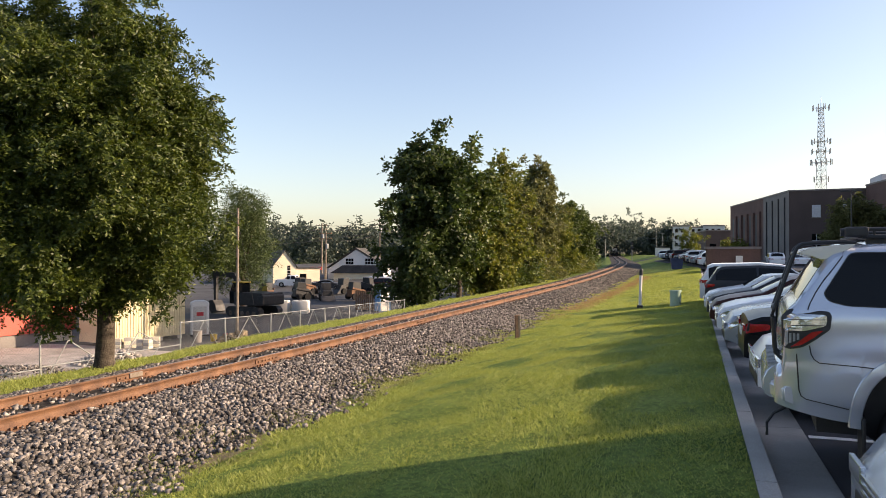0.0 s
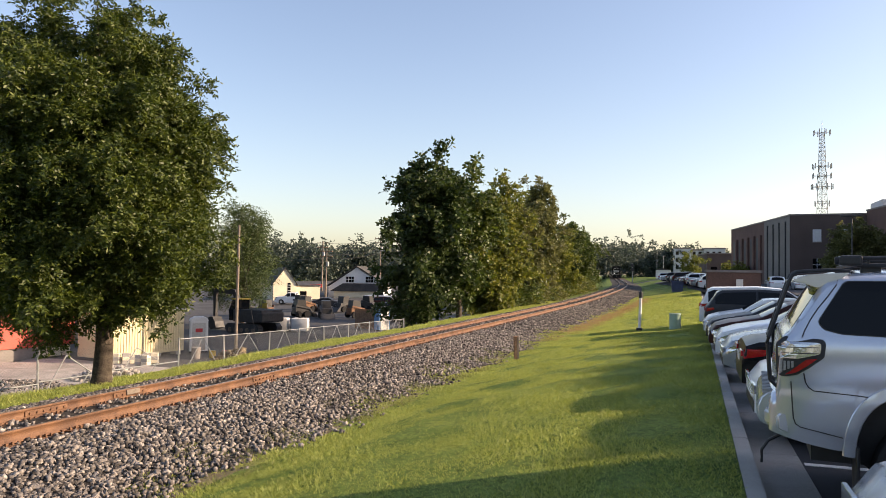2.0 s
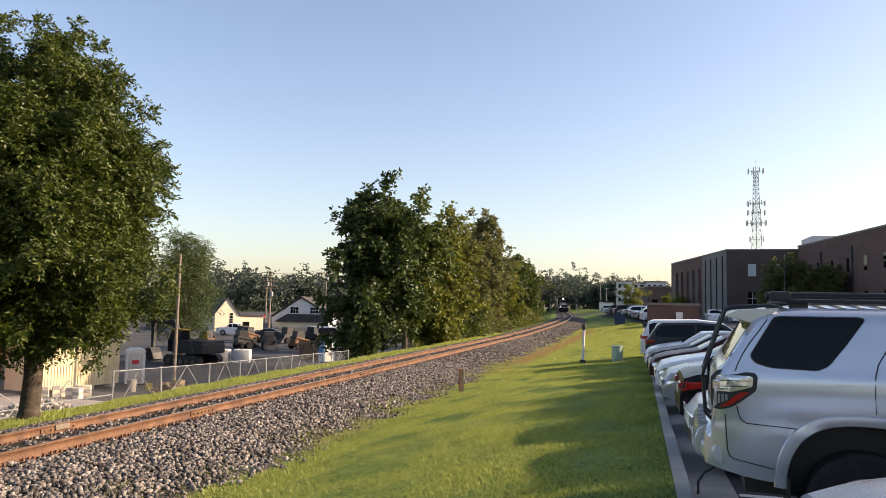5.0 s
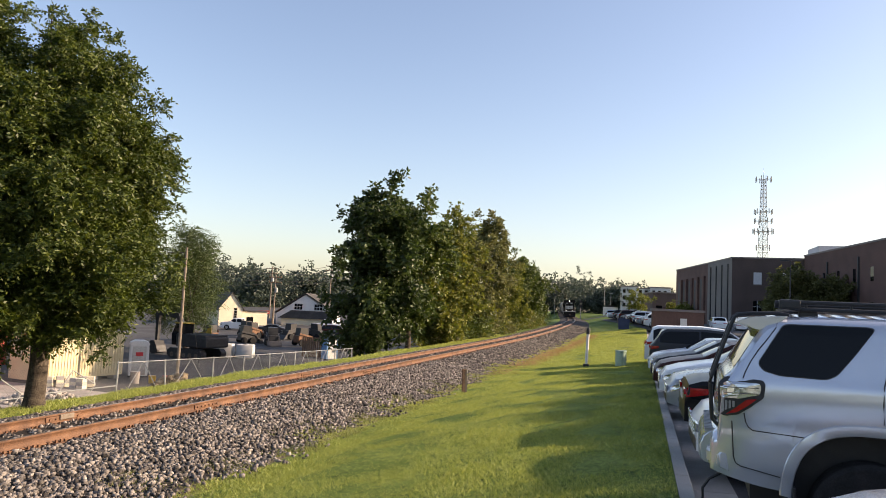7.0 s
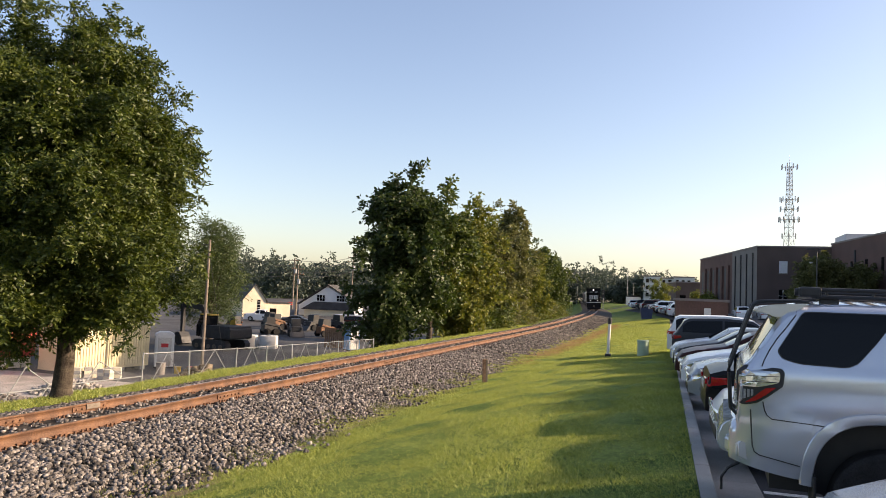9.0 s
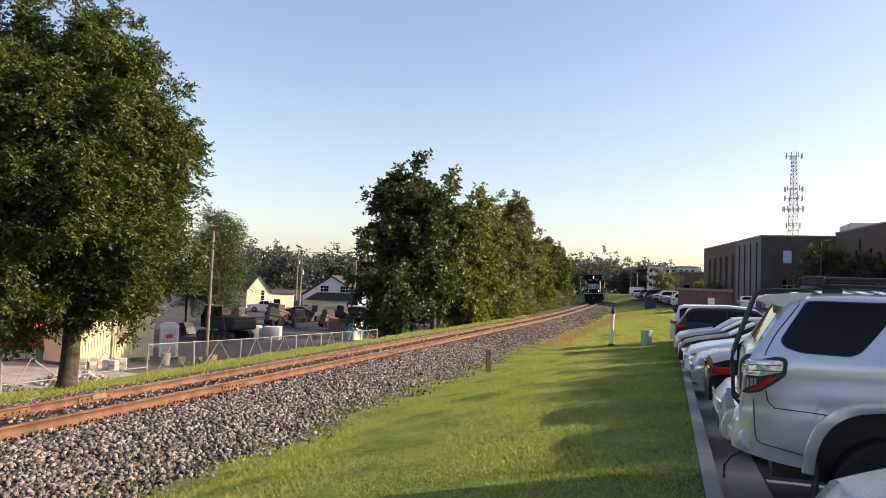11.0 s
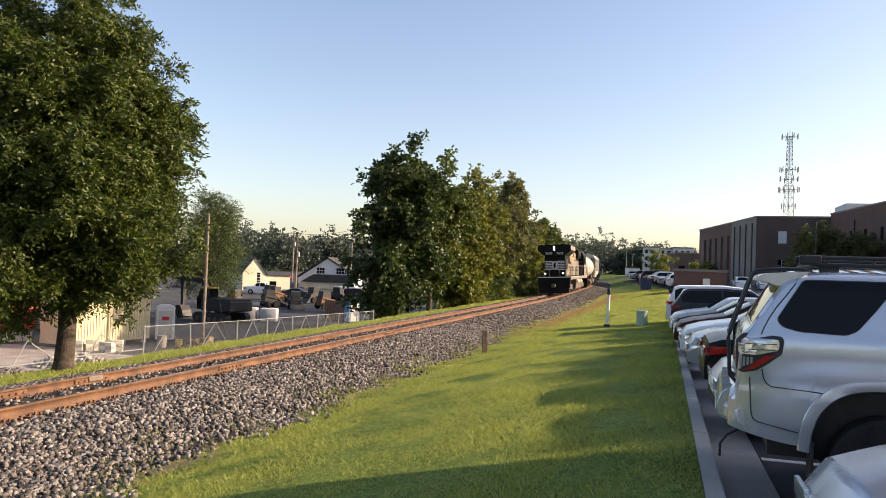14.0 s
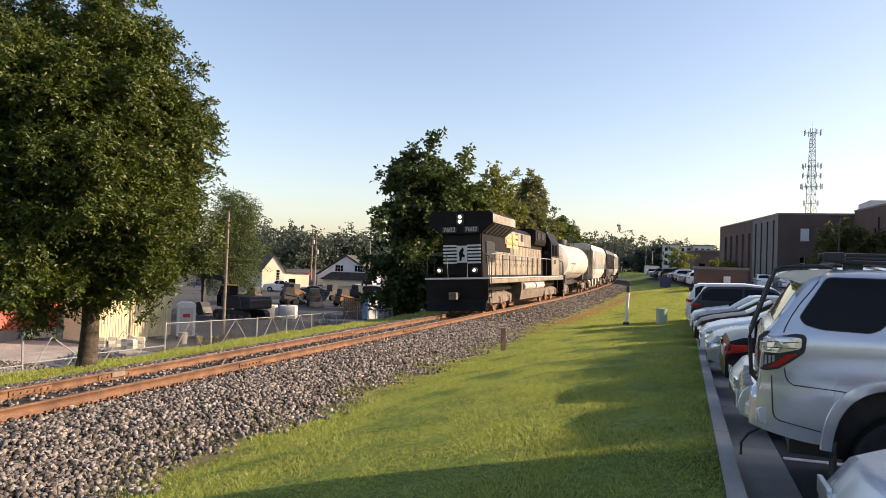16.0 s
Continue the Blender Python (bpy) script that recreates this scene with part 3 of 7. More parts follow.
# ---- trees ----
def leaf_quads(rng, centres, outward, twigs, per_twig, twig_len, leaf_len, leaf_w, droop=0.35):
    """Leaflets set in pairs along short twigs that leave each cluster's middle."""
    k = len(centres)
    c = np.repeat(centres, twigs, 0)
    o = np.repeat(outward, twigs, 0)
    d = rng.normal(0, 1, (len(c), 3)) + o * 0.7
    d[:, 2] -= droop * rng.rand(len(c))
    d /= np.linalg.norm(d, axis=1)[:, None]
    start = c + rng.normal(0, 0.22, c.shape) * twig_len
    c = np.repeat(start, per_twig, 0)
    dd = np.repeat(d, per_twig, 0)
    t = np.tile(np.linspace(0.1, 1.0, per_twig), len(d)) + rng.uniform(-0.05, 0.05, len(dd))
    base = c + dd * (t * twig_len)[:, None]
    base[:, 2] -= 0.25 * twig_len * t ** 2
    side = np.cross(dd, rng.normal(0, 0.5, dd.shape) + np.array([0, 0, 1.0]))
    side /= np.linalg.norm(side, axis=1)[:, None] + 1e-9
    side *= np.where(np.arange(len(dd)) % 2, 1, -1)[:, None]
    ax = side + dd * 0.6 + rng.normal(0, 0.3, dd.shape)
    ax[:, 2] -= droop * 0.6
    ax /= np.linalg.norm(ax, axis=1)[:, None]
    wv = np.cross(ax, rng.normal(0, 1, dd.shape))
    wv /= np.linalg.norm(wv, axis=1)[:, None] + 1e-9
    L = leaf_len * rng.uniform(0.6, 1.25, len(dd))[:, None]
    W = leaf_w * rng.uniform(0.7, 1.2, len(dd))[:, None]
    v = np.stack([base, base + ax * L * 0.45 + wv * W, base + ax * L, base + ax * L * 0.45 - wv * W], 1)
    return v.reshape(-1, 3)


def crown_clusters(rng, blobs, per_spray=6, spread=0.55):
    """Cluster places in uneven lobes: each lobe carries separate sprays of foliage with dark bays between them."""
    P, O = [], []
    for cx, cy, cz, rx, ry, rz, n in blobs:
        m = max(4, n // per_spray)
        d = np.empty((0, 3))
        for k in range(m):
            c = rng.normal(0, 1, (6, 3))
            c /= np.linalg.norm(c, axis=1)[:, None]
            if len(d):
                c = c[np.argmin((c @ d.T).max(1))][None]
            d = np.concatenate([d, c[:1]])
        r = np.where(rng.rand(m) < 0.72, rng.uniform(0.78, 1.03, m), rng.uniform(0.30, 0.75, m))
        size = np.array([rx, ry, rz])
        gap = math.sqrt(12.57 * (rx * ry * rz) ** 0.6667 / m)
        spray = d * r[:, None] * size
        D = np.repeat(d, per_spray, 0)
        off = rng.normal(0, 1, (len(D), 3)) * gap * spread * rng.uniform(0.4, 0.8, len(D))[:, None]
        off += D * (rng.uniform(-0.9, 0.5, len(D)) * gap * spread)[:, None]
        off[:, 2] = off[:, 2] * 0.8 + 0.10 * gap
        P.append(np.array([cx, cy, cz]) + np.repeat(spray, per_spray, 0) + off)
        O.append(D)
    return np.concatenate(P), np.concatenate(O)


def tree(name, x, y, trunk_r, fork, blobs, seed, label, material, leaf=(0.13, 0.022), twigs=12, per=12, twig_len=0.55, limbs=12, group="trees", lean=(0, 0), spread=0.55):
    rng = np.random.RandomState(seed)
    z0 = lz(x, y)
    t = thing(name, pose(x, y, z0), label, "tree", group)
    local = [(a - x, b - y, c - z0, d, e, f, n) for a, b, c, d, e, f, n in blobs]
    P, O = crown_clusters(rng, local, 6, spread)
    keep = P[:, 2] > 0.25
    P, O = P[keep], O[keep]
    verts = leaf_quads(rng, P, O, twigs, per, twig_len, *leaf)
    crown = mesh_from("crown", verts, np.arange(len(verts)).reshape(-1, 4), material, t)
    bm = bmesh.new()
    top = Vector((lean[0], lean[1], fork))
    pts = [Vector((0, 0, -0.15)), Vector((0, 0, fork * 0.12)), top * 0.5 + Vector((0.03, 0.02, 0)), top]
    rad = [trunk_r * 1.45, trunk_r * 1.05, trunk_r * 0.95, trunk_r * 0.85]
    for i in range(3):
        tube(bm, pts[i], pts[i + 1], rad[i], rad[i + 1], 12)
    part("trunk", bm, M["bark"], t, smooth=True)
    for i in rng.permutation(len(P))[:limbs]:
        bm = bmesh.new()
        e = Vector(P[i])
        mid = top.lerp(e, 0.5) + Vector((0, 0, 0.3))
        tube(bm, top - Vector((0, 0, 0.3)), mid, trunk_r * 0.42, trunk_r * 0.24, 6)
        tube(bm, mid, e, trunk_r * 0.24, trunk_r * 0.06, 5)
        part("limb", bm, M["bark"], t, smooth=True)
    return t


def build_trees():
    def lobe(right, ahead, z, r, rz, n):
        return (-13.2 + right * 0.944 - ahead * 0.329, 13.6 + right * 0.329 + ahead * 0.944, z, r, r, rz, n)

    crown = [lobe(-0.4, 0.3, 3.9, 2.2, 3.1, 330)]
    for right, ahead, z, r, rz in ((-1.4, 0.0, 7.1, 1.10, 1.05), (0.0, 0.1, 7.1, 0.95, 1.00), (0.75, 0.0, 6.4, 0.80, 0.80), (1.45, 0.0, 5.3, 0.90, 0.70), (1.55, 0.1, 4.4, 0.95, 0.75),
                                   (1.45, -0.2, 3.2, 0.95, 0.85), (1.7, 0.0, 2.2, 0.95, 0.75), (1.4, -0.3, 1.25, 0.90, 0.60), (0.4, -0.7, 1.15, 1.00, 0.60), (-0.9, -0.7, 0.95, 1.10, 0.75), (-2.1, -0.4, 1.55, 1.00, 0.75),
                                   (-1.2, -1.7, 3.0, 1.15, 0.95), (0.3, -1.8, 3.5, 1.10, 0.95), (-0.6, -1.5, 5.2, 1.20, 1.05), (0.8, -1.1, 5.5, 1.00, 0.85), (-2.3, -0.6, 4.4, 1.30, 1.15), (-2.5, 0.0, 6.0, 1.15, 1.05),
                                   (-3.1, 0.0, 2.9, 1.25, 1.15), (1.2, -1.3, 2.3, 0.95, 0.80), (-0.3, -1.9, 1.9, 1.05, 0.75), (1.3, -0.9, 4.1, 0.95, 0.85), (0.6, 1.6, 4.0, 1.50, 2.0), (-1.5, 1.7, 4.0, 1.60, 2.1), (-3.2, 0.6, 4.6, 1.2, 1.2)):
        crown.append(lobe(right, ahead, z, r, rz, int(66 * r * rz)))
    tree("pecan_tree", -13.2, 13.6, 0.21, 1.9, crown, 7, "large leafy green tree with a short dark trunk beside the fence", M["leaf_pecan"], (0.115, 0.023), 16, 14, 0.33, 34, spread=0.5)
    far = dict(leaf=(0.32, 0.095), twigs=12, per=8, twig_len=0.6, group="trees along the track")
    tree("oak_tree", -16.8, 45.2, 0.3, 2.5, [(-16.8, 45.2, 3.0, 2.5, 2.7, 3.9, 270), (-16.7, 45.4, 6.7, 1.95, 2.1, 2.5, 140), (-17.2, 44.3, 0.8, 1.2, 1.5, 2.2, 80)], 11, "dense dark green tree with foliage down to the ground", M["leaf_dark"], **far)
    tree("oak_tree", -16.2, 50.0, 0.22, 2.2, [(-16.4, 50.2, 3.4, 2.4, 2.8, 4.0, 170), (-16.4, 50.4, 6.7, 1.8, 2.0, 2.0, 80)], 12, "green broadleaf tree with a grey trunk by the track", M["leaf"], **far)
    tree("hackberry_tree", -14.8, 54.0, 0.16, 1.2, [(-14.9, 54.0, 1.4, 1.7, 2.2, 2.6, 140), (-15.3, 56.5, 3.0, 1.5, 1.8, 2.2, 70)], 13, "yellow-green bushy tree in sunlight", M["leaf_light"], **far)
    tree("hackberry_tree", -16.0, 60.5, 0.2, 2.5, [(-16.2, 60.5, 3.8, 2.2, 2.8, 4.4, 150), (-16.2, 60.8, 7.6, 1.3, 1.6, 1.9, 36)], 14, "olive-green tree with thin upper branches", M["leaf_light"], **far)
    tree("ash_tree", -16.0, 69.0, 0.2, 3.0, [(-16.2, 69.0, 3.2, 2.0, 2.8, 3.8, 110), (-16.0, 69.4, 7.4, 1.2, 1.5, 2.1, 30)], 15, "sparse olive-brown tree with bare limbs showing", M["leaf_olive"], **far)
    tree("ash_tree", -16.4, 79.0, 0.25, 3.0, [(-16.5, 79.0, 4.6, 2.1, 2.6, 5.2, 180), (-16.4, 79.0, 9.4, 1.2, 1.4, 2.2, 50)], 16, "tall slender olive-green tree", M["leaf_olive"], **far)
    tree("oak_tree", -16.5, 90.0, 0.28, 2.5, [(-16.5, 90.0, 2.6, 2.2, 3.4, 4.0, 150)], 17, "rounded green tree by the track", M["leaf_light"], **far)
    tree("oak_tree", -16.6, 103.0, 0.3, 3.0, [(-16.6, 103.0, 5.0, 2.9, 3.4, 4.6, 230)], 18, "rounded dark green tree by the track bend", M["leaf"], **far)
    tree("oak_tree", -18.8, 122.0, 0.3, 3.0, [(-18.8, 122.0, 4.2, 3.0, 4.0, 4.2, 180)], 19, "rounded green tree behind the track bend", M["leaf"], **far)
    # unseen tree row added behind the car park to shade cars and lawn's edge
    for k in range(12):
        y = 1.0 + 3.3 * k
        # crown heights set by the wanted outline of the shade on the lawn
        tops = lambda q: float(np.interp(q, [0, 13.6, 15.4, 16.4, 17.4, 18.6, 20.1, 21.7, 25.4, 31.6, 36, 38.5], [10.3, 10.35, 10.52, 10.50, 10.48, 10.74, 10.66, 10.88, 10.72, 10.85, 10.55, 9.8]))
        blobs = [(24.0, y, 3.4, 2.4, 2.4, 3.6, 110), (24.0, y, tops(y) - 4.4, 2.0, 2.0, 2.5, 130)]
        for dy in (-1.24, -0.41, 0.41, 1.24):
            blobs.append((24.0, y + dy, tops(y + dy) - 2.15, 1.1, 0.75, 1.5, 132))
        tree("maple_tree", 24.0, y, 0.22, 2.5, blobs, 90 + k, "unseen green tree added to shade the car park", M["leaf"], leaf=(0.50, 0.24), twigs=5, per=4, twig_len=0.20, limbs=6, group="car park trees", spread=0.25)
    # scrub along the foot of the trees
    rng = np.random.RandomState(31)
    for k in range(15):
        y = 57 + k * 4.6 + rng.uniform(-1, 1)
        x = float(track_x(y)) - 4.6 - rng.uniform(0, 1.0)
        h = rng.uniform(1.0, 2.0)
        z = lz(x, y)
        blobs = [(x - 0.6, y, z + h * 0.55, 1.5, 2.4, h, 60)]
        tree("shrub", x, y, 0.05, 0.4, blobs, 40 + k, "tangled olive-green scrub at the foot of the trees", M[("leaf_olive", "leaf", "leaf_light")[k % 3]], leaf=(0.26, 0.07), twigs=9, per=8, twig_len=0.7, limbs=4, group="scrub")
    tree("pine_tree", -41.2, 59.7, 0.22, 3.5, [(-41.6, 59.7, 1.8, 2.6, 2.8, 3.3, 170), (-41.2, 59.7, 5.2, 1.7, 1.8, 2.3, 90)], 61, "feathery green pine behind the wooden pole", M["pine"], leaf=(0.34, 0.03), twigs=14, per=12, twig_len=1.0, group="yard trees")
    tree("oak_tree", -52.0, 40.0, 0.3, 3.0, [(-52.0, 40.0, 2.6, 6, 6, 5, 260)], 62, "dark green tree behind the yard", M["leaf_dark"], leaf=(0.4, 0.12), twigs=9, per=7, twig_len=0.9, group="yard trees")
    tree("oak_tree", -50.0, 53.0, 0.3, 3.0, [(-50.0, 53.0, 1.6, 5, 5, 4.5, 200)], 63, "dark green tree behind the yard", M["leaf_dark"], leaf=(0.4, 0.12), twigs=9, per=7, twig_len=0.9, group="yard trees")
    tree("elm_tree", 21.0, 108.0, 0.2, 2.0, [(21.2, 108.0, 4.1, 4.4, 4.2, 3.4, 400), (19.6, 107.5, 7.0, 2.0, 2.0, 1.7, 120), (24.0, 107.0, 4.4, 3.0, 2.8, 2.8, 160)], 64, "broad olive-green tree before the brick building", M["leaf_olive"], **far)
    for k, (x, y, h) in enumerate(((-1.5, 205, 6.0), (6.5, 170, 3.2), (8.6, 150, 3.0))):
        tree("young_tree", x, y, 0.1, 1.4, [(x, y, lz(x, y) + h * 0.6, h * 0.42, h * 0.42, h * 0.42, 70)], 70 + k, "small yellow-green tree near the far cars", M["leaf_light"], leaf=(0.4, 0.12), twigs=9, per=7, twig_len=0.8, group="young trees")


build_trees()


def build_woods():
    """Distant woods: many rounded and pointed crowns of small leaf tufts, in belts."""
    def belt(name, label, places, seed, material, size, sprigs=(5, 4)):
        rng = np.random.RandomState(seed)
        V = []
        for x, y, z0, h, r in places:
            n = 66
            blobs = [(x, y, z0 + h * 0.62, r, r, h * 0.40, n), (x + r * 0.3, y, z0 + h * 0.35, r * 1.1, r * 1.1, h * 0.36, n // 2)]
            P, O = crown_clusters(rng, blobs)
            V.append(leaf_quads(rng, P, O, *sprigs, size * 1.5, size, size * 0.34, 0.2))
        V = np.concatenate(V)
        tagged(mesh_from(name, V, np.arange(len(V)).reshape(-1, 4), material), label, "woods", kind="stuff")
    rng = np.random.RandomState(81)
    left = []
    for k in range(46):
        a = radians(rng.uniform(23, 52))
        d = rng.uniform(215, 300)
        h = rng.uniform(9.0, 12.0) + (3.5 if k % 9 == 0 else 0)
        left.append((-d * math.sin(a), d * math.cos(a), -2.0, h, rng.uniform(4, 6.5)))
    belt("far_woods", "distant dark green mixed woods behind the houses", left, 82, M["leaf_hazed"], 0.95)
    right = []
    for k in range(52):
        a = radians(rng.uniform(-9, 9.5))
        d = rng.uniform(330, 430)
        deg = math.degrees(a)
        h = np.interp(deg, [-9, -2, 2.5, 4.0, 5.4, 7.2, 9.5], [11, 11, 12, 16, 21, 13, 12]) * rng.uniform(0.85, 1.08)
        right.append((-d * math.sin(a), d * math.cos(a), 0.5, h, rng.uniform(5, 8)))
    belt("far_woods", "distant hazy green woods beyond the track", right, 83, M["leaf_hazed"], 1.15)
    low = []
    for k in range(26):
        a = radians(rng.uniform(10, 25))
        d = rng.uniform(300, 360)
        low.append((-d * math.sin(a), d * math.cos(a), -2.0, rng.uniform(10, 14), rng.uniform(5, 7)))
    belt("far_woods", "distant green woods behind the trees", low, 84, M["leaf_hazed"], 1.0)
    edge = []
    for k in range(40):
        a = radians(rng.uniform(54, 300))
        d = rng.uniform(110, 160)
        edge.append((-d * math.sin(a), d * math.cos(a), -1.0, rng.uniform(8, 12), rng.uniform(5, 8)))
    belt("far_woods", "green woods around the place", edge, 85, M["leaf"], 2.4, (3, 2))


build_woods()


# ---- cars ----
TOPS = dict(
    sedan=[(0, .72), (.012, .93), (.05, 1.00), (.16, 1.04), (.32, 1.38), (.42, 1.445), (.55, 1.43), (.60, 1.40), (.745, 1.03), (.90, .90), (.965, .80), (1, .60)],
    suv=[(0, .78), (.01, 1.00), (.035, 1.12), (.09, 1.52), (.13, 1.62), (.40, 1.67), (.55, 1.63), (.60, 1.59), (.735, 1.13), (.90, 1.02), (.965, .92), (1, .66)],
    van=[(0, .80), (.01, 1.05), (.03, 1.20), (.06, 1.60), (.10, 1.70), (.45, 1.75), (.62, 1.68), (.66, 1.62), (.82, 1.15), (.93, 1.02), (.975, .90), (1, .66)],
    pickup=[(0, .80), (.005, 1.12), (.06, 1.14), (.36, 1.14), (.365, 1.16), (.40, 1.76), (.50, 1.80), (.62, 1.78), (.73, 1.22), (.95, 1.12), (.98, 1.02), (1, .75)],
    offroad=[(0, .88), (.004, .91), (.010, .925), (.0125, 1.10), (.0155, 1.30), (.020, 1.36), (.030, 1.41), (.0725, 1.745), (.084, 1.81), (.102, 1.850), (.16, 1.870), (.45, 1.88), (.58, 1.82), (.61, 1.78), (.745, 1.30), (.93, 1.17), (.98, 1.05), (1, .80)],
)


class Shell:
    """The skin of a car body: half width by length and height, with wheel arches in its lower edge."""

    def __init__(self, top, L, W, zlow, wheels, arch, belt, tumble=0.30, tail=0.10, lift=0.12):
        self.top, self.L, self.W, self.zlow, self.wheels, self.arch, self.belt, self.tumble, self.tail, self.lift = top, L, W, zlow, wheels, arch, belt, tumble, tail, lift

    def ztop(self, x):
        return float(np.interp(x / self.L, [a for a, b in self.top], [b for a, b in self.top]))

    def zbot(self, x):
        f = x / self.L
        z = self.zlow + self.lift * max(0, (0.12 - f) / 0.12) + 0.10 * max(0, (f - 0.93) / 0.07)
        for wx, wz in self.wheels:
            d = abs(x - wx)
            if d < self.arch:
                z = max(z, wz + math.sqrt(self.arch ** 2 - d ** 2))
        return z

    def y(self, x, z):
        f = x / self.L
        plan = 1 - 0.16 * max(0, (f - 0.78) / 0.22) ** 2.4 - self.tail * max(0, (0.14 - f) / 0.14) ** 2
        w = self.W / 2 * plan
        if z > self.belt:
            w -= (z - self.belt) * self.tumble
        else:
            w -= 0.07 * ((self.belt - z) / self.belt) ** 2
        w -= 0.012 * math.exp(-((z - self.belt * 0.68) / 0.05) ** 2)
        gap = self.ztop(x) - z
        if gap < 0.07:
            w -= 0.05 * (1 - max(0, gap) / 0.07) ** 2
        return w

    def skin(self, rows=12, cols=9, step=0.05):
        xs = sorted({round(v, 4) for v in list(np.arange(0, self.L + 1e-6, step)) + [a * self.L for a, b in self.top] + [wx + s * self.arch * q for wx, _ in self.wheels for s in (-1, 1) for q in (0.999, 1.001, 0.97, 0.9)]})
        xs = [x for x in xs if 0 <= x <= self.L]
        bm = bmesh.new()
        rings = []
        for x in xs:
            zb, zt = self.zbot(x), self.ztop(x)
            zb = min(zb, zt - 0.05)
            ring = [(self.y(x, zb + (zt - zb) * r / rows), zb + (zt - zb) * r / rows) for r in range(rows + 1)]
            w = ring[-1][0]
            pts = [(yy, zz) for yy, zz in ring]
            pts += [(w * (1 - 2 * c / cols), zt + 0.035 * (1 - (1 - 2 * c / cols) ** 2)) for c in range(1, cols)]
            pts += [(-yy, zz) for yy, zz in ring[::-1]]
            rings.append([bm.verts.new((x - self.L / 2, yy, zz)) for yy, zz in pts])
        for a, b in zip(rings, rings[1:]):
            for j in range(len(a) - 1):
                bm.faces.new((a[j], b[j], b[j + 1], a[j + 1]))
            bm.faces.new((a[-1], b[-1], b[0], a[0]))
        bm.faces.new(rings[0][::-1])
        bm.faces.new(rings[-1])
        bmesh.ops.recalc_face_normals(bm, faces=bm.faces[:])
        return bm

    def side(self, bm, outline, sgn, off=0.006, mi=0):
        """A pane or lamp laid on the flank: an outline in (x from the tail, z)."""
        cx, cz = sum(a for a, b in outline) / len(outline), sum(b for a, b in outline) / len(outline)
        put = lambda a, b: bm.verts.new((a - self.L / 2, sgn * (self.y(a, b) + off), b))
        levels = [[put(cx + (a - cx) * s, cz + (b - cz) * s) for a, b in outline] for s in (1, 0.66, 0.33)]
        c = put(cx, cz)
        k = len(outline)
        for lo, hi in zip(levels, levels[1:]):
            for i in range(k):
                bm.faces.new((lo[i], lo[(i + 1) % k], hi[(i + 1) % k], hi[i])).material_index = mi
        for i in range(k):
            bm.faces.new((levels[-1][i], levels[-1][(i + 1) % k], c)).material_index = mi
        bmesh.ops.recalc_face_normals(bm, faces=bm.faces[:])
        return bm

    def over(self, bm, f0, f1, width=0.88, off=0.010, n=8, cols=8, mi=0):
        """A screen laid on the top between two stations."""
        rows = []
        for i in range(n + 1):
            x = (f0 + (f1 - f0) * i / n) * self.L
            zt = self.ztop(x)
            w = self.y(x, zt) * width
            rows.append([bm.verts.new((x - self.L / 2, w * (1 - 2 * c / cols), zt + off + 0.035 * (1 - (1 - 2 * c / cols) ** 2))) for c in range(cols + 1)])
        for a, b in zip(rows, rows[1:]):
            for j in range(cols):
                bm.faces.new((a[j], b[j], b[j + 1], a[j + 1])).material_index = mi
        bmesh.ops.recalc_face_normals(bm, faces=bm.faces[:])
        return bm


def rounded(points, r=0.05, n=4):
    """An outline with its corners rounded off."""
    out = []
    k = len(points)
    for i in range(k):
        p, a, b = Vector(points[i]), Vector(points[i - 1]), Vector(points[(i + 1) % k])
        da, db = (a - p), (b - p)
        ra, rb = min(r, da.length * 0.45), min(r, db.length * 0.45)
        s, e = p + da.normalized() * ra, p + db.normalized() * rb
        for j in range(n + 1):
            t = j / n
            q = s * (1 - t) ** 2 + p * 2 * t * (1 - t) + e * t ** 2
            out.append((q.x, q.y))
    return out


def wheel(parent, x, y, z, r, w, sgn, rim_mat):
    bm = bmesh.new()
    n = 28
    prof = [(r * 0.60, w * .46), (r * .80, w * .5), (r * .93, w * .47), (r, w * .36), (r, -w * .36), (r * .93, -w * .47), (r * .60, -w * .5)]
    rings = [[bm.verts.new((math.cos(6.28319 * i / n) * a, b, math.sin(6.28319 * i / n) * a)) for i in range(n)] for a, b in prof]
    for a, b in zip(rings, rings[1:]):
        for i in range(n):
            bm.faces.new((a[i], a[(i + 1) % n], b[(i + 1) % n], b[i]))
    bmesh.ops.recalc_face_normals(bm, faces=bm.faces[:])
    t = part("wheel", bm, M["rubber"], parent, "black rubber tyre", True)
    t.matrix_basis = pose(x, y, z)
    bm = bmesh.new()
    cyl(bm, (0, sgn * w * .26, 0), (0, 1, 0), r * 0.60, w * 0.2, 24)
    for k in range(6):
        a = k * 6.28319 / 6
        d = Vector((math.cos(a), 0, math.sin(a)))
        tube(bm, d * r * .12 + Vector((0, sgn * w * .43, 0)), d * r * .58 + Vector((0, sgn * w * .40, 0)), r * .09, r * .07, 6)
    cyl(bm, (0, sgn * w * .44, 0), (0, 1, 0), r * 0.14, w * 0.1, 12)
    part("rim", bm, rim_mat, t, "alloy rim")
    return t


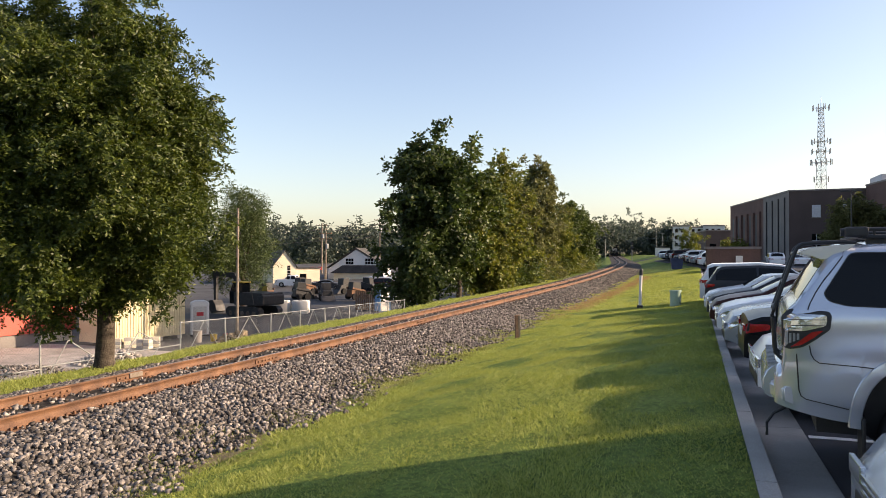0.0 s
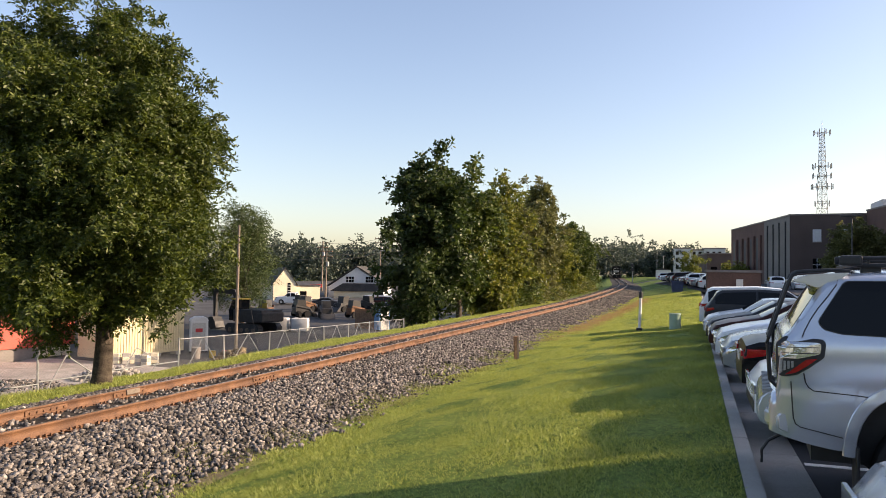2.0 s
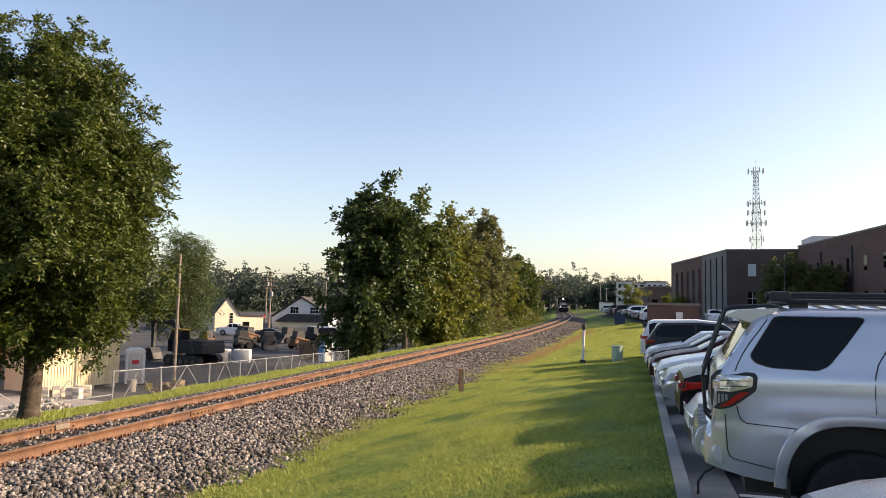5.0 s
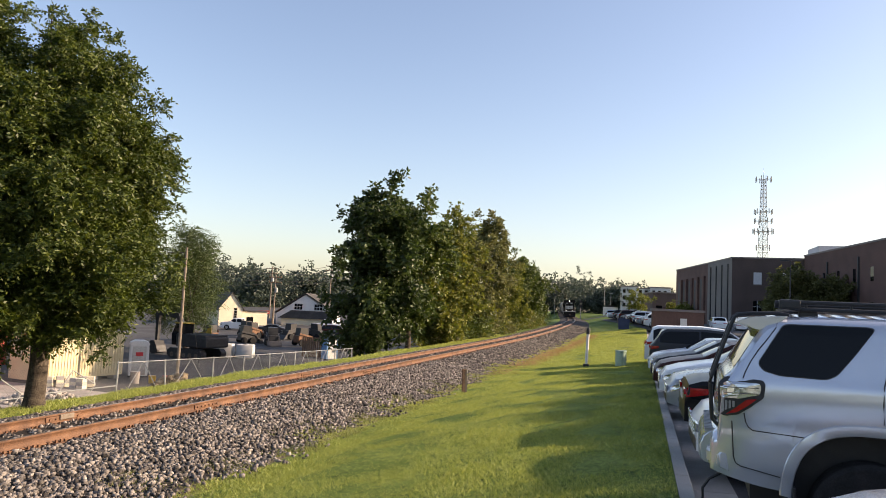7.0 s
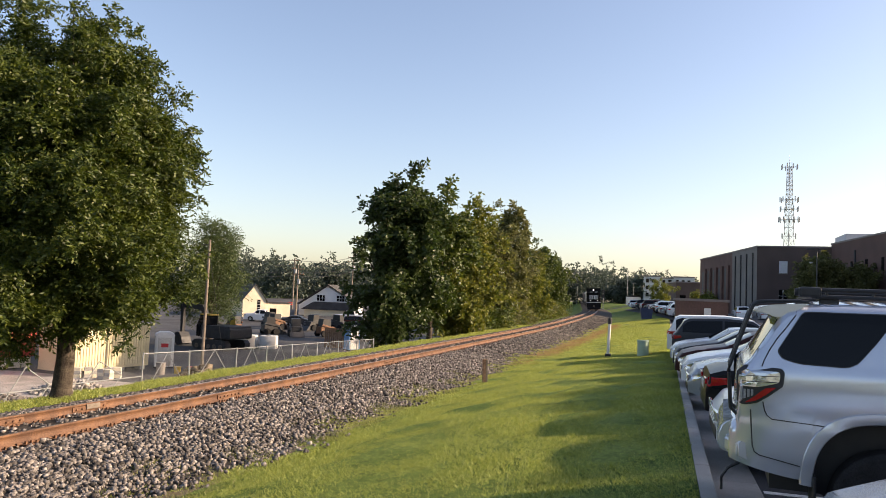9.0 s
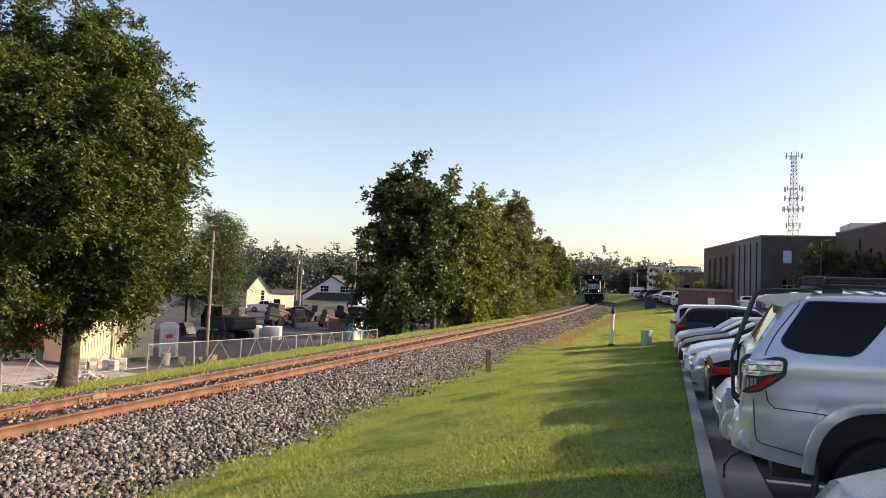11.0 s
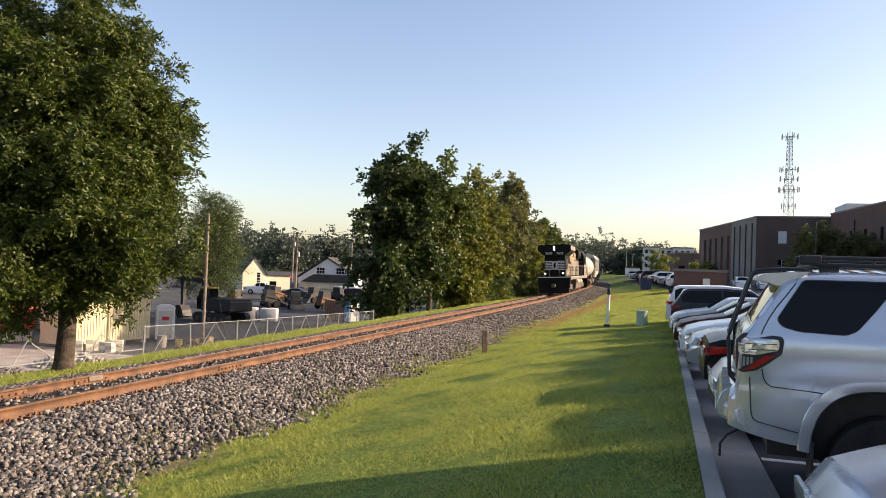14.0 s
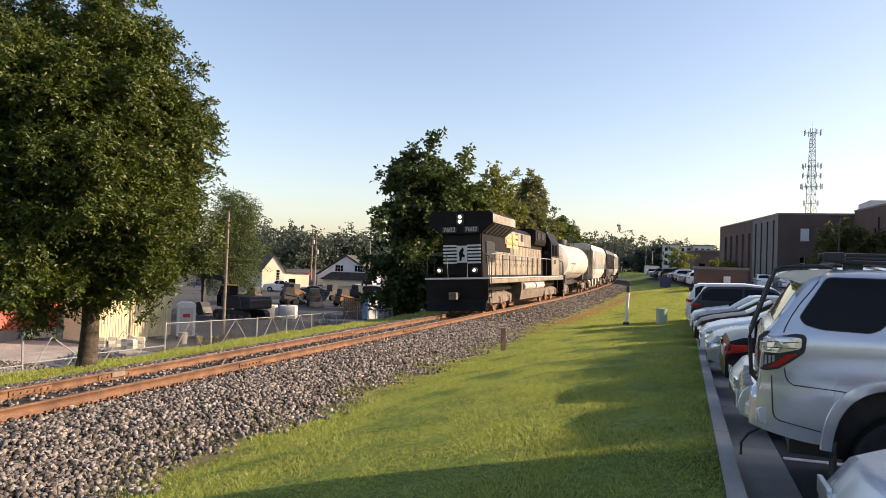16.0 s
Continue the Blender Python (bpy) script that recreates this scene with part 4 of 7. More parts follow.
def car(name, m, style, paint_mat, label, L=4.6, W=1.84, group="parked cars", scale_h=1.0):
    top = [(a, b * scale_h) for a, b in TOPS[style]]
    r = 0.36 if style in ("suv", "van", "pickup") else 0.335
    belt = {"sedan": 0.98, "suv": 1.10, "van": 1.10, "pickup": 1.16}[style] * scale_h
    wx = (0.20 * L, 0.80 * L)
    sh = Shell(top, L, W, 0.24, [(wx[0], r), (wx[1], r)], r + 0.06, belt)
    c = thing(name, m, label, "car", group)
    part("body", sh.skin(11, 7, 0.075), paint_mat, c, smooth=True)
    bm = bmesh.new()
    box(bm, -L / 2 + 0.25, L / 2 - 0.25, -W / 2 + 0.12, W / 2 - 0.12, 0.22, 0.62)
    part("underbody", bm, M["black"], c)
    roof = {"sedan": (.335, .60, .745, .16), "suv": (.12, .60, .735, .035), "van": (.09, .66, .82, .03), "pickup": (.405, .62, .73, .37)}[style]
    part("windscreen", sh.over(bmesh.new(), roof[1] + .012, roof[2] - .006), M["glass"], c, "dark windscreen", True)
    rear = (roof[3] + .012, roof[0] - .012)
    if rear[1] > rear[0]:
        part("rear_window", sh.over(bmesh.new(), *rear, 0.84), M["glass"], c, "dark rear window", True)
    x0, x1 = {"sedan": (.22, .70), "suv": (.07, .69), "van": (.06, .76), "pickup": (.39, .69)}[style]
    cuts = [x0, (x0 + x1) / 2 + 0.0, x1]
    for a, b in zip(cuts, cuts[1:]):
        for sgn in (1, -1):
            lo = belt + 0.03
            xs = np.linspace((a + .008) * L, (b - .008) * L, 9)
            up = [(float(x), sh.ztop(x) - 0.085) for x in xs if sh.ztop(x) - 0.085 > lo + 0.05]
            if len(up) > 2:
                part("side_window", sh.side(bmesh.new(), [(x, lo) for x, _ in up] + up[::-1], sgn), M["glass"], c, "tinted side window")
    hz = sh.ztop(.95 * L)
    for sgn in (1, -1):
        part("headlight", sh.side(bmesh.new(), rounded([(.905 * L, hz - .10), (.985 * L, hz - .26), (.99 * L, hz - .14), (.93 * L, hz - .03)], .04), sgn), M["lamp"], c, "clear headlight")
        tz = sh.ztop(.02 * L)
        part("tail_light", sh.side(bmesh.new(), rounded([(.004 * L, tz - .20), (.07 * L, tz - .13), (.07 * L, tz - .05), (.006 * L, tz - .05)], .03), sgn), M["redlamp"], c, "red tail light")
        bm = bmesh.new()
        yy = sh.y(.965 * L, hz - .1)
        box(bm, L / 2 - 0.02, L / 2 + 0.012, min(sgn * .45, sgn * yy * .93), max(sgn * .45, sgn * yy * .93), hz - .24, hz - .14, 0.006)
        part("headlight", bm, M["lamp"], c, "clear headlight")
        bm = bmesh.new()
        box(bm, -L / 2 - 0.012, -L / 2 + 0.02, min(sgn * .40, sgn * .80), max(sgn * .40, sgn * .80), tz - .16, tz - .08, 0.006)
        part("tail_light", bm, M["redlamp"], c, "red tail light")
        bm = bmesh.new()
        box(bm, .16 * L - .09, .16 * L + .10, sgn * (W / 2 + .08) - .09, sgn * (W / 2 + .08) + .09, belt, belt + .14, 0.03)
        part("wing_mirror", bm, paint_mat, c)
    bm = bmesh.new()
    for k in range(4):
        box(bm, L / 2 - 0.02, L / 2 + 0.014, -.42, .42, hz - .33 + k * .045, hz - .305 + k * .045, 0.004)
    part("grille", bm, M["chrome"], c, "barred chrome grille")
    bm = bmesh.new()
    box(bm, L / 2 - 0.05, L / 2 + 0.008, -.62, .62, .32, .46, 0.02)
    part("bumper_intake", bm, M["black"], c)
    bm = bmesh.new()
    box(bm, -L / 2 - 0.010, -L / 2 + 0.02, -.27, .27, tz - .28, tz - .16, 0.006)
    part("plate", bm, M["loowhite"], c)
    for x in wx:
        for sgn in (1, -1):
            wheel(c, x - L / 2, sgn * (W / 2 - 0.12), r, r, 0.22, sgn, M["rim"])
    return c


class BoxyShell(Shell):
    """The off-road body: squared wheel openings, a shoulder under the windows, rounded rear corners."""

    def zbot(self, x):
        z = self.zlow + self.lift * max(0, (0.5 - x) / 0.5) ** 1.5 + 0.10 * max(0, (x / self.L - 0.93) / 0.07)
        for wx, wz in self.wheels:
            d = abs(x - wx) / self.arch
            if d < 1:
                z = max(z, wz + 0.56 * (1 - d ** 2.7) ** (1 / 2.7))
        return z

    def y(self, x, z):
        front = max(0, (x / self.L - 0.78) / 0.22)
        w = self.W / 2 * (1 - 0.16 * front ** 2.4)
        corner = max(0, (0.34 - x) / 0.34)
        w -= 0.10 * (1 - math.sqrt(max(0, 1 - corner ** 2.6)))
        w += float(np.interp(z, [.54, .70, .955, .985, 1.12, 1.24, 1.345, 1.42, 1.78, 1.85, 1.88], [-.050, -.022, -.012, -.018, -.004, .0, -.006, -.030, -.122, -.158, -.20]))
        gap = self.ztop(x) - z
        if gap < 0.06:
            w -= 0.045 * (1 - max(0, gap) / 0.06) ** 2
        return w


def offroader():
    """The tall silver four-wheel drive backed up to the kerb, with ladder and roof basket."""
    L, W = 4.83, 1.92
    corner = Matrix.Translation((0.62, 6.05, 0)) @ pose(0, 0, 0, 0, 0, -4) @ Matrix.Translation((-0.62, -6.05, 0))
    c = thing("suv", corner @ pose(0.56 + L / 2, 6.0 + W / 2, 0.0), "silver off-road suv with black roof basket, backed up to the kerb", "car", "parked cars")
    wx = (1.10, 3.87)
    sh = BoxyShell(TOPS["offroad"], L, W, 0.56, [(wx[0], 0.46), (wx[1], 0.46)], 0.53, 1.34, 0.26, 0.05, 0.10)
    part("body", sh.skin(26, 9, 0.03), M["silver"], c, smooth=True)
    bm = bmesh.new()
    box(bm, -L / 2 + 0.3, L / 2 - 0.3, -W / 2 + 0.30, W / 2 - 0.30, 0.42, 0.98)
    part("underbody", bm, M["black"], c)
    for sgn in (-1, 1):
        glass = [(.515, 1.795), (.56, 1.803), (1.10, 1.806), (1.132, 1.79), (.99, 1.595), (.87, 1.448), (.80, 1.415), (.49, 1.422), (.375, 1.452), (.338, 1.505)]
        mid = (.73, 1.61)
        q = part("quarter_window", sh.side(bmesh.new(), rounded(glass, .03), sgn, 0.008), M["glass"], c, "tinted rear quarter window")
        part("seal", sh.side(bmesh.new(), rounded([(mid[0] + (a - mid[0]) * 1.025, mid[1] + (b - mid[1]) * 1.04) for a, b in glass], .03), sgn, 0.004), M["black"], q)
        part("door_window", sh.side(bmesh.new(), rounded([(1.30, 1.40), (2.18, 1.40), (2.18, 1.80), (1.52, 1.81)], .05), sgn, 0.008), M["glass"], c, "tinted door window")
        part("door_window", sh.side(bmesh.new(), rounded([(2.28, 1.40), (3.42, 1.40), (2.86, 1.76), (2.28, 1.80)], .05), sgn, 0.008), M["glass"], c, "tinted door window")
        # lamp cluster: black surround, clear upper lens with ribs, dark core and red wedge below
        t = part("tail_light", sh.side(bmesh.new(), rounded([(.052, 1.10), (.10, 1.082), (.193, 1.104), (.273, 1.160), (.372, 1.242), (.384, 1.345), (.365, 1.374), (.105, 1.385), (.048, 1.33)], .018), sgn, 0.012), M["black"], c, "black-framed tail light")
        part("clear_lens", sh.side(bmesh.new(), rounded([(.062, 1.225), (.20, 1.225), (.345, 1.268), (.352, 1.335), (.335, 1.350), (.110, 1.352), (.062, 1.31)], .02), sgn, 0.024), M["lamp"], t, "clear chrome-backed lens")
        part("red_lens", sh.side(bmesh.new(), rounded([(.105, 1.100), (.185, 1.122), (.255, 1.172), (.325, 1.232), (.25, 1.222), (.165, 1.148)], .010), sgn, 0.024), M["redlamp"], t, "red lens")
        for k in range(4):
            x = .072 + .026 * k
            part("reflector_bar", sh.side(bmesh.new(), rounded([(x, 1.118 + .012 * k), (x + .017, 1.124 + .012 * k), (x + .017, 1.205), (x, 1.205)], .004), sgn, 0.022), M["galv"], t)
        for z in (1.262, 1.305):
            part("lens_rib", sweep([(x - L / 2, sgn * (sh.y(x, z) + .026), z + .03 * (x - .06)) for x in np.linspace(.07, .335, 7)], .003), M["dark"], t)
        # panel joints
        gaps = [[(.488, 1.849), (.461, 1.774), (.395, 1.68), (.334, 1.599), (.28, 1.51), (.24, 1.425), (.226, 1.382)],
                [(.235, 1.118), (.248, 1.05), (.267, 1.015), (.300, .990), (.42, .984), (.55, .978), (.66, .970)],
                [(.150, 1.05), (.158, .90), (.166, .78), (.180, .735), (.214, .714), (.36, .686), (.494, .660)],
                [(1.172, 1.115), (1.168, 1.25), (1.175, 1.38), (1.20, 1.47), (1.29, 1.62), (1.42, 1.83)]]
        gaps += [[(2.24, float(z)) for z in np.linspace(.60, 1.80, 10)]]
        for line in gaps:
            part("panel_gap", sweep([(a - L / 2, sgn * (sh.y(a, b) + .001), b) for a, b in line], .005), M["black"], c)
        for x in wx:
            # squared flare that stands proud of the flank, its lip, and the dark liner behind it
            ang = np.linspace(0.05, math.pi - 0.05, 40)
            ring = lambda k, h: [(x + math.copysign(abs(math.cos(a)) ** (2 / 2.7), math.cos(a)) * k, .46 + math.copysign(abs(math.sin(a)) ** (2 / 2.7), math.sin(a)) * h) for a in ang]
            at = lambda bm, pts, out: [bm.verts.new((a - L / 2, sgn * (sh.y(min(max(a, .4), L - .3), max(b, .6)) + out), b)) for a, b in pts]
            bm = bmesh.new()
            loops = [at(bm, ring(.525, .555), -.10), at(bm, ring(.525, .555), .004), at(bm, ring(.531, .561), .012), at(bm, ring(.575, .605), .015), at(bm, ring(.602, .632), .011), at(bm, ring(.612, .642), -.006)]
            for a, b in zip(loops, loops[1:]):
                for i in range(len(ang) - 1):
                    bm.faces.new((a[i], a[i + 1], b[i + 1], b[i]))
            bmesh.ops.recalc_face_normals(bm, faces=bm.faces[:])
            part("arch_flare", bm, M["silver"], c, smooth=True)
            bm = bmesh.new()
            outer, inner = [[bm.verts.new((a - L / 2, sgn * yy, b)) for a, b in ring(.518, .545)] for yy in (.90, .45)]
            for i in range(len(ang) - 1):
                bm.faces.new((outer[i], outer[i + 1], inner[i + 1], inner[i]))
            bm.faces.new(inner)
            part("wheel_well", bm, M["black"], c)
            wheel(c, x - L / 2, sgn * (W / 2 - .12), .41, .41, .27, sgn, M["rim"])
        bm = bmesh.new()
        box(bm, .575 - L / 2, .60 - L / 2, sgn * .82 - .14, sgn * .82 + .14, .18, .60, .008)
        part("mud_flap", bm, M["black"], c)
    # rear bumper: a proud middle with a ribbed step, lower corners
    bm = bmesh.new()
    prism(bm, [(-.085, .70), (-.090, .80), (-.060, .88), (-.01, .925), (.12, .925), (.12, .66), (-.02, .655)], -.66, .66)
    for y0, y1 in ((-.925, -.665), (.665, .925)):
        prism(bm, [(-.035, .68), (-.038, .79), (-.015, .815), (.13, .815), (.15, .66), (.05, .64)], y0, y1)
    for v in bm.verts:
        if abs(v.co.y) > .9:
            v.co.x += .09 if v.co.x < .1 else 0
        v.co.x -= L / 2
    bmesh.ops.bevel(bm, geom=bm.edges[:], offset=.018, segments=3, affect="EDGES")
    b = part("rear_bumper", bm, M["silver"], c, smooth=True)
    for k in range(14):
        bm = bmesh.new()
        box(bm, -.045 - L / 2, .06 - L / 2, -.62 + k * .09, -.575 + k * .09, .905, .935, .004)
        part("step_rib", bm, M["galv"], b)
    part("windscreen", sh.over(bmesh.new(), .615, .74), M["glass"], c, "dark windscreen", True)
    part("rear_window", sh.over(bmesh.new(), .033, .070, .90, .012), M["glass"], c, "dark rear window", True)
    bm = bmesh.new()
    prism(bm, [(.175, 1.795), (.185, 1.815), (.285, 1.852), (.484, 1.868), (.56, 1.872), (.46, 1.79), (.40, 1.752), (.31, 1.760), (.27, 1.782)], -.80, .80)
    for v in bm.verts:
        v.co.x -= L / 2
    bmesh.ops.bevel(bm, geom=bm.edges[:], offset=.008, segments=2, affect="EDGES")
    part("spoiler", bm, M["silver"], c, smooth=True)
    # ladder on the tailgate, hooked over the roof
    lad = thing("ladder", Matrix(), "", "")
    lad.parent = c
    for k in ("label", "category"):
        if k in lad:
            del lad[k]
    rail = [(.06, .98), (.010, 1.03), (-.005, 1.30), (-.002, 1.36), (.06, 1.55), (.145, 1.80), (.165, 1.845), (.20, 1.872), (.30, 1.882), (.48, 1.89), (.56, 1.88)]
    for y in (-.76, -.42):
        bm = sweep([(a - L / 2, y, b) for a, b in rail], .015, 8)
        part("ladder_rail", bm, M["black"], lad, "bent black tube", True)
    for k, (a, b) in enumerate(((.002, 1.18), (.005, 1.38), (.07, 1.58), (.145, 1.80))):
        bm = bmesh.new()
        tube(bm, (a - L / 2, -.76, b), (a - L / 2, -.42, b), .016, .016, 8)
        part("rung", bm, M["black"], lad)
    # roof basket: side tubes, cross slats, feet, a lamp at the tail
    rack = thing("roof_basket", Matrix(), "", "")
    for k in ("label", "category"):
        if k in rack:
            del rack[k]
    rack.parent = c
    for y in (-.62, .62):
        for z in (1.93, 1.985):
            bm = bmesh.new()
            tube(bm, (.62 - L / 2, y, z), (2.75 - L / 2, y, z), .017, .017, 8)
            part("basket_rail", bm, M["black"], rack)
        for x in np.arange(.7, 2.7, .32):
            bm = bmesh.new()
            tube(bm, (x - L / 2, y, 1.92), (x - L / 2, y, 1.99), .012, .012, 6)
            part("basket_post", bm, M["black"], rack)
    for x in np.arange(.62, 2.8, .14):
        bm = bmesh.new()
        box(bm, x - .03 - L / 2, x + .03 - L / 2, -.62, .62, 1.92, 1.94, .004)
        part("slat", bm, M["black"], rack)
    for x in (.72, 2.5):
        for y in (-.56, .56):
            bm = bmesh.new()
            box(bm, x - .07 - L / 2, x + .07 - L / 2, y - .03, y + .03, 1.86, 1.925, .012)
            part("foot", bm, M["black"], rack)
    bm = bmesh.new()
    box(bm, .50 - L / 2, .66 - L / 2, -.66, -.5, 1.925, 2.005, .02)
    cyl(bm, (.49 - L / 2, -.58, 1.965), (1, 0, 0), .03, .03, 14)
    part("rear_lamp", bm, M["black"], rack, "small black work lamp")
    # tow wire hanging from the bumper
    bm = sweep([(a - L / 2, b, z) for a, b, z in ((.10, -.55, .58), (.00, -.56, .52), (-.05, -.56, .44), (-.05, -.56, .34))], .012, 6)
    part("tow_cable", bm, M["black"], c)
    return c


offroader()


def build_car_row():
    rng = random.Random(17)
    row = [  # place along the kerb, nose or tail to the kerb, kind, paint, length
        (4.10, "nose", "sedan", "silver", "silver saloon car, nose to the kerb beside the suv", 4.7, 0.86),
        (9.72, "nose", "sedan", "white", "white saloon car with chrome grille, nose to the kerb", 4.7, 0.66),
        (12.35, "tail", "sedan", "blackcar", "black saloon car, wide red tail lights towards the kerb", 4.9, 0.66),
        (15.05, "nose", "sedan", "greycar", "pale grey saloon car with slim lights, nose to the kerb", 4.6, 0.49),
        (17.75, "nose", "sedan", "white", "white saloon car with chrome grille, nose to the kerb", 4.6, 0.42),
        (20.45, "nose", "sedan", "brown", "dark maroon saloon car, nose to the kerb", 4.7, 0.33),
        (23.15, "nose", "sedan", "darkgrey", "dark grey saloon car, nose to the kerb", 4.7, 0.30),
        (25.85, "nose", "sedan", "white", "white saloon car with clear headlights, nose to the kerb", 4.6, 0.24),
        (28.75, "tail", "suv", "darkgrey", "dark blue-grey crossover, tail to the kerb", 4.6, 0.30),
        (31.75, "tail", "van", "white", "white suv with dark windows, tail to the kerb", 4.9, 0.13),
    ]
    for y, way, style, col, label, L, gap in row:
        m = pose(gap + L / 2, y, float(lot_z(y)), 0, 0, 180 if way == "nose" else 0)
        car("car", m, style, M[col], label, L, scale_h=0.93 if col == "silver" else 0.96 if style == "sedan" else 1.0)
    # second and third rows across the aisle, and the far end of the car park
    cols = ["white", "darkgrey", "silver", "blackcar", "greycar", "blue", "white", "brown", "silver"]
    base = {}
    words = dict(white="white", darkgrey="dark grey", silver="silver", blackcar="black", greycar="pale grey", blue="dark blue", brown="maroon")

    def far_car(x, y, turn, k, group):
        style = ("suv", "sedan", "suv", "pickup" if k % 7 == 3 else "sedan")[k % 4]
        col = cols[(k * 5 + k // 3) % len(cols)]
        key = (style, col)
        m = pose(x, y, float(lot_z(y)), 0, 0, turn)
        if key in base:
            tagged(copy_thing(base[key], m), group=group)
        else:
            base[key] = car("car", m, style, M[col], "%s %s parked farther off on asphalt" % (words[col], dict(suv="crossover", sedan="saloon car", pickup="pickup truck")[style]), group=group)
    k = 0
    for y in np.arange(24, 66, 2.75):
        far_car(15.2 + rng.uniform(-.2, .2), y, 180, k, "cars across the aisle")
        k += 1
    ys = np.arange(76, 170, 6.0)
    X, Y = np.meshgrid(np.linspace(0, 14, 8), ys)
    X = X + 0.6 - (Y - 80) * 0.112
    Z = land_z(np.minimum(X, 0.4), Y) + 0.03
    idx = np.arange(X.size).reshape(X.shape)
    quads = np.stack([idx[:-1, :-1], idx[:-1, 1:], idx[1:, 1:], idx[1:, :-1]], -1).reshape(-1, 4)
    tagged(mesh_from("far_car_park", np.stack([X, Y, Z], -1).reshape(-1, 3), quads, M["asphalt"]), "dark asphalt at the far end of the car park", "car park", kind="structure")
    for y in np.arange(80, 160, 2.9):
        x = 3.3 - (y - 80) * 0.112
        far_car(x + rng.uniform(-.2, .2), y, 184 if k % 3 else 4, k, "cars at the far end")
        made = [o for o in scene.objects if o.parent is None and o.name.startswith("car") and "label" in o][-1]
        made.location.z = lz(min(x, 0.4), y) + 0.05
        k += 1
    for x in np.arange(9, 34, 2.75):
        far_car(x, 96 + rng.uniform(-.2, .2), 90, k, "cars before the brick building")
        k += 1


build_car_row()


# ---- train ----
def bogie(parent, y0, axles, name="bogie"):
    """A truck: side frames with springs and boxes, wheels on axles."""
    bm = bmesh.new()
    half = (max(axles) - min(axles)) / 2 + .45
    for sx in (-1.02, 1.02):
        prism(bm, [(y0 - half, .52), (y0 - half, .78), (y0 - half * .55, .92), (y0 + half * .55, .92), (y0 + half, .78), (y0 + half, .52), (y0 + half * .5, .42), (y0 - half * .5, .42)], sx - .09, sx + .09, "x")
        for a in axles:
            box(bm, sx - .15, sx + .15, y0 + a - .17, y0 + a + .17, .36, .72, .02)
            for d in (-.34, .34):
                cyl(bm, (sx * 1.04, y0 + a + d, .62), (0, 0, 1), .09, .32, 10)
    box(bm, -1.0, 1.0, y0 - .3, y0 + .3, .55, .95)
    b = part(name, bm, M["locogrime"], parent, "grimy steel truck frame")
    for a in axles:
        for sx in (-.76, .76):
            bm = bmesh.new()
            s = 1 if sx > 0 else -1
            cyl(bm, (0, 0, 0), (1, 0, 0), .50, .11, 28)
            cyl(bm, (-s * .05, 0, 0), (1, 0, 0), .535, .03, 28)
            cyl(bm, (s * .06, 0, 0), (1, 0, 0), .16, .05, 14)
            w = part("wheel", bm, M["rust"], b, "worn steel wheel")
            w.matrix_basis = pose(sx, y0 + a, .50)
    return b


def coupler(parent, y, s):
    bm = bmesh.new()
    box(bm, -.12, .12, min(y, y + s * .45), max(y, y + s * .45), .74, .96, .02)
    box(bm, -.2, .16, min(y + s * .3, y + s * .62), max(y + s * .3, y + s * .62), .68, 1.0, .04)
    part("coupler", bm, M["locogrime"], parent)


def lettering(name, text, size, material, parent, m, label=""):
    cu = bpy.data.curves.new(name, "FONT")
    cu.body, cu.size, cu.extrude, cu.align_x, cu.align_y = text, size, 0.006, "CENTER", "CENTER"
    tmp = bpy.data.objects.new(name, cu)
    scene.collection.objects.link(tmp)
    me = bpy.data.meshes.new_from_object(tmp.evaluated_get(bpy.context.evaluated_depsgraph_get()))
    bpy.data.objects.remove(tmp)
    me.materials.append(material)
    ob = new(name, me)
    ob.parent = parent
    ob.matrix_basis = m
    return tagged(ob, label) if label else ob


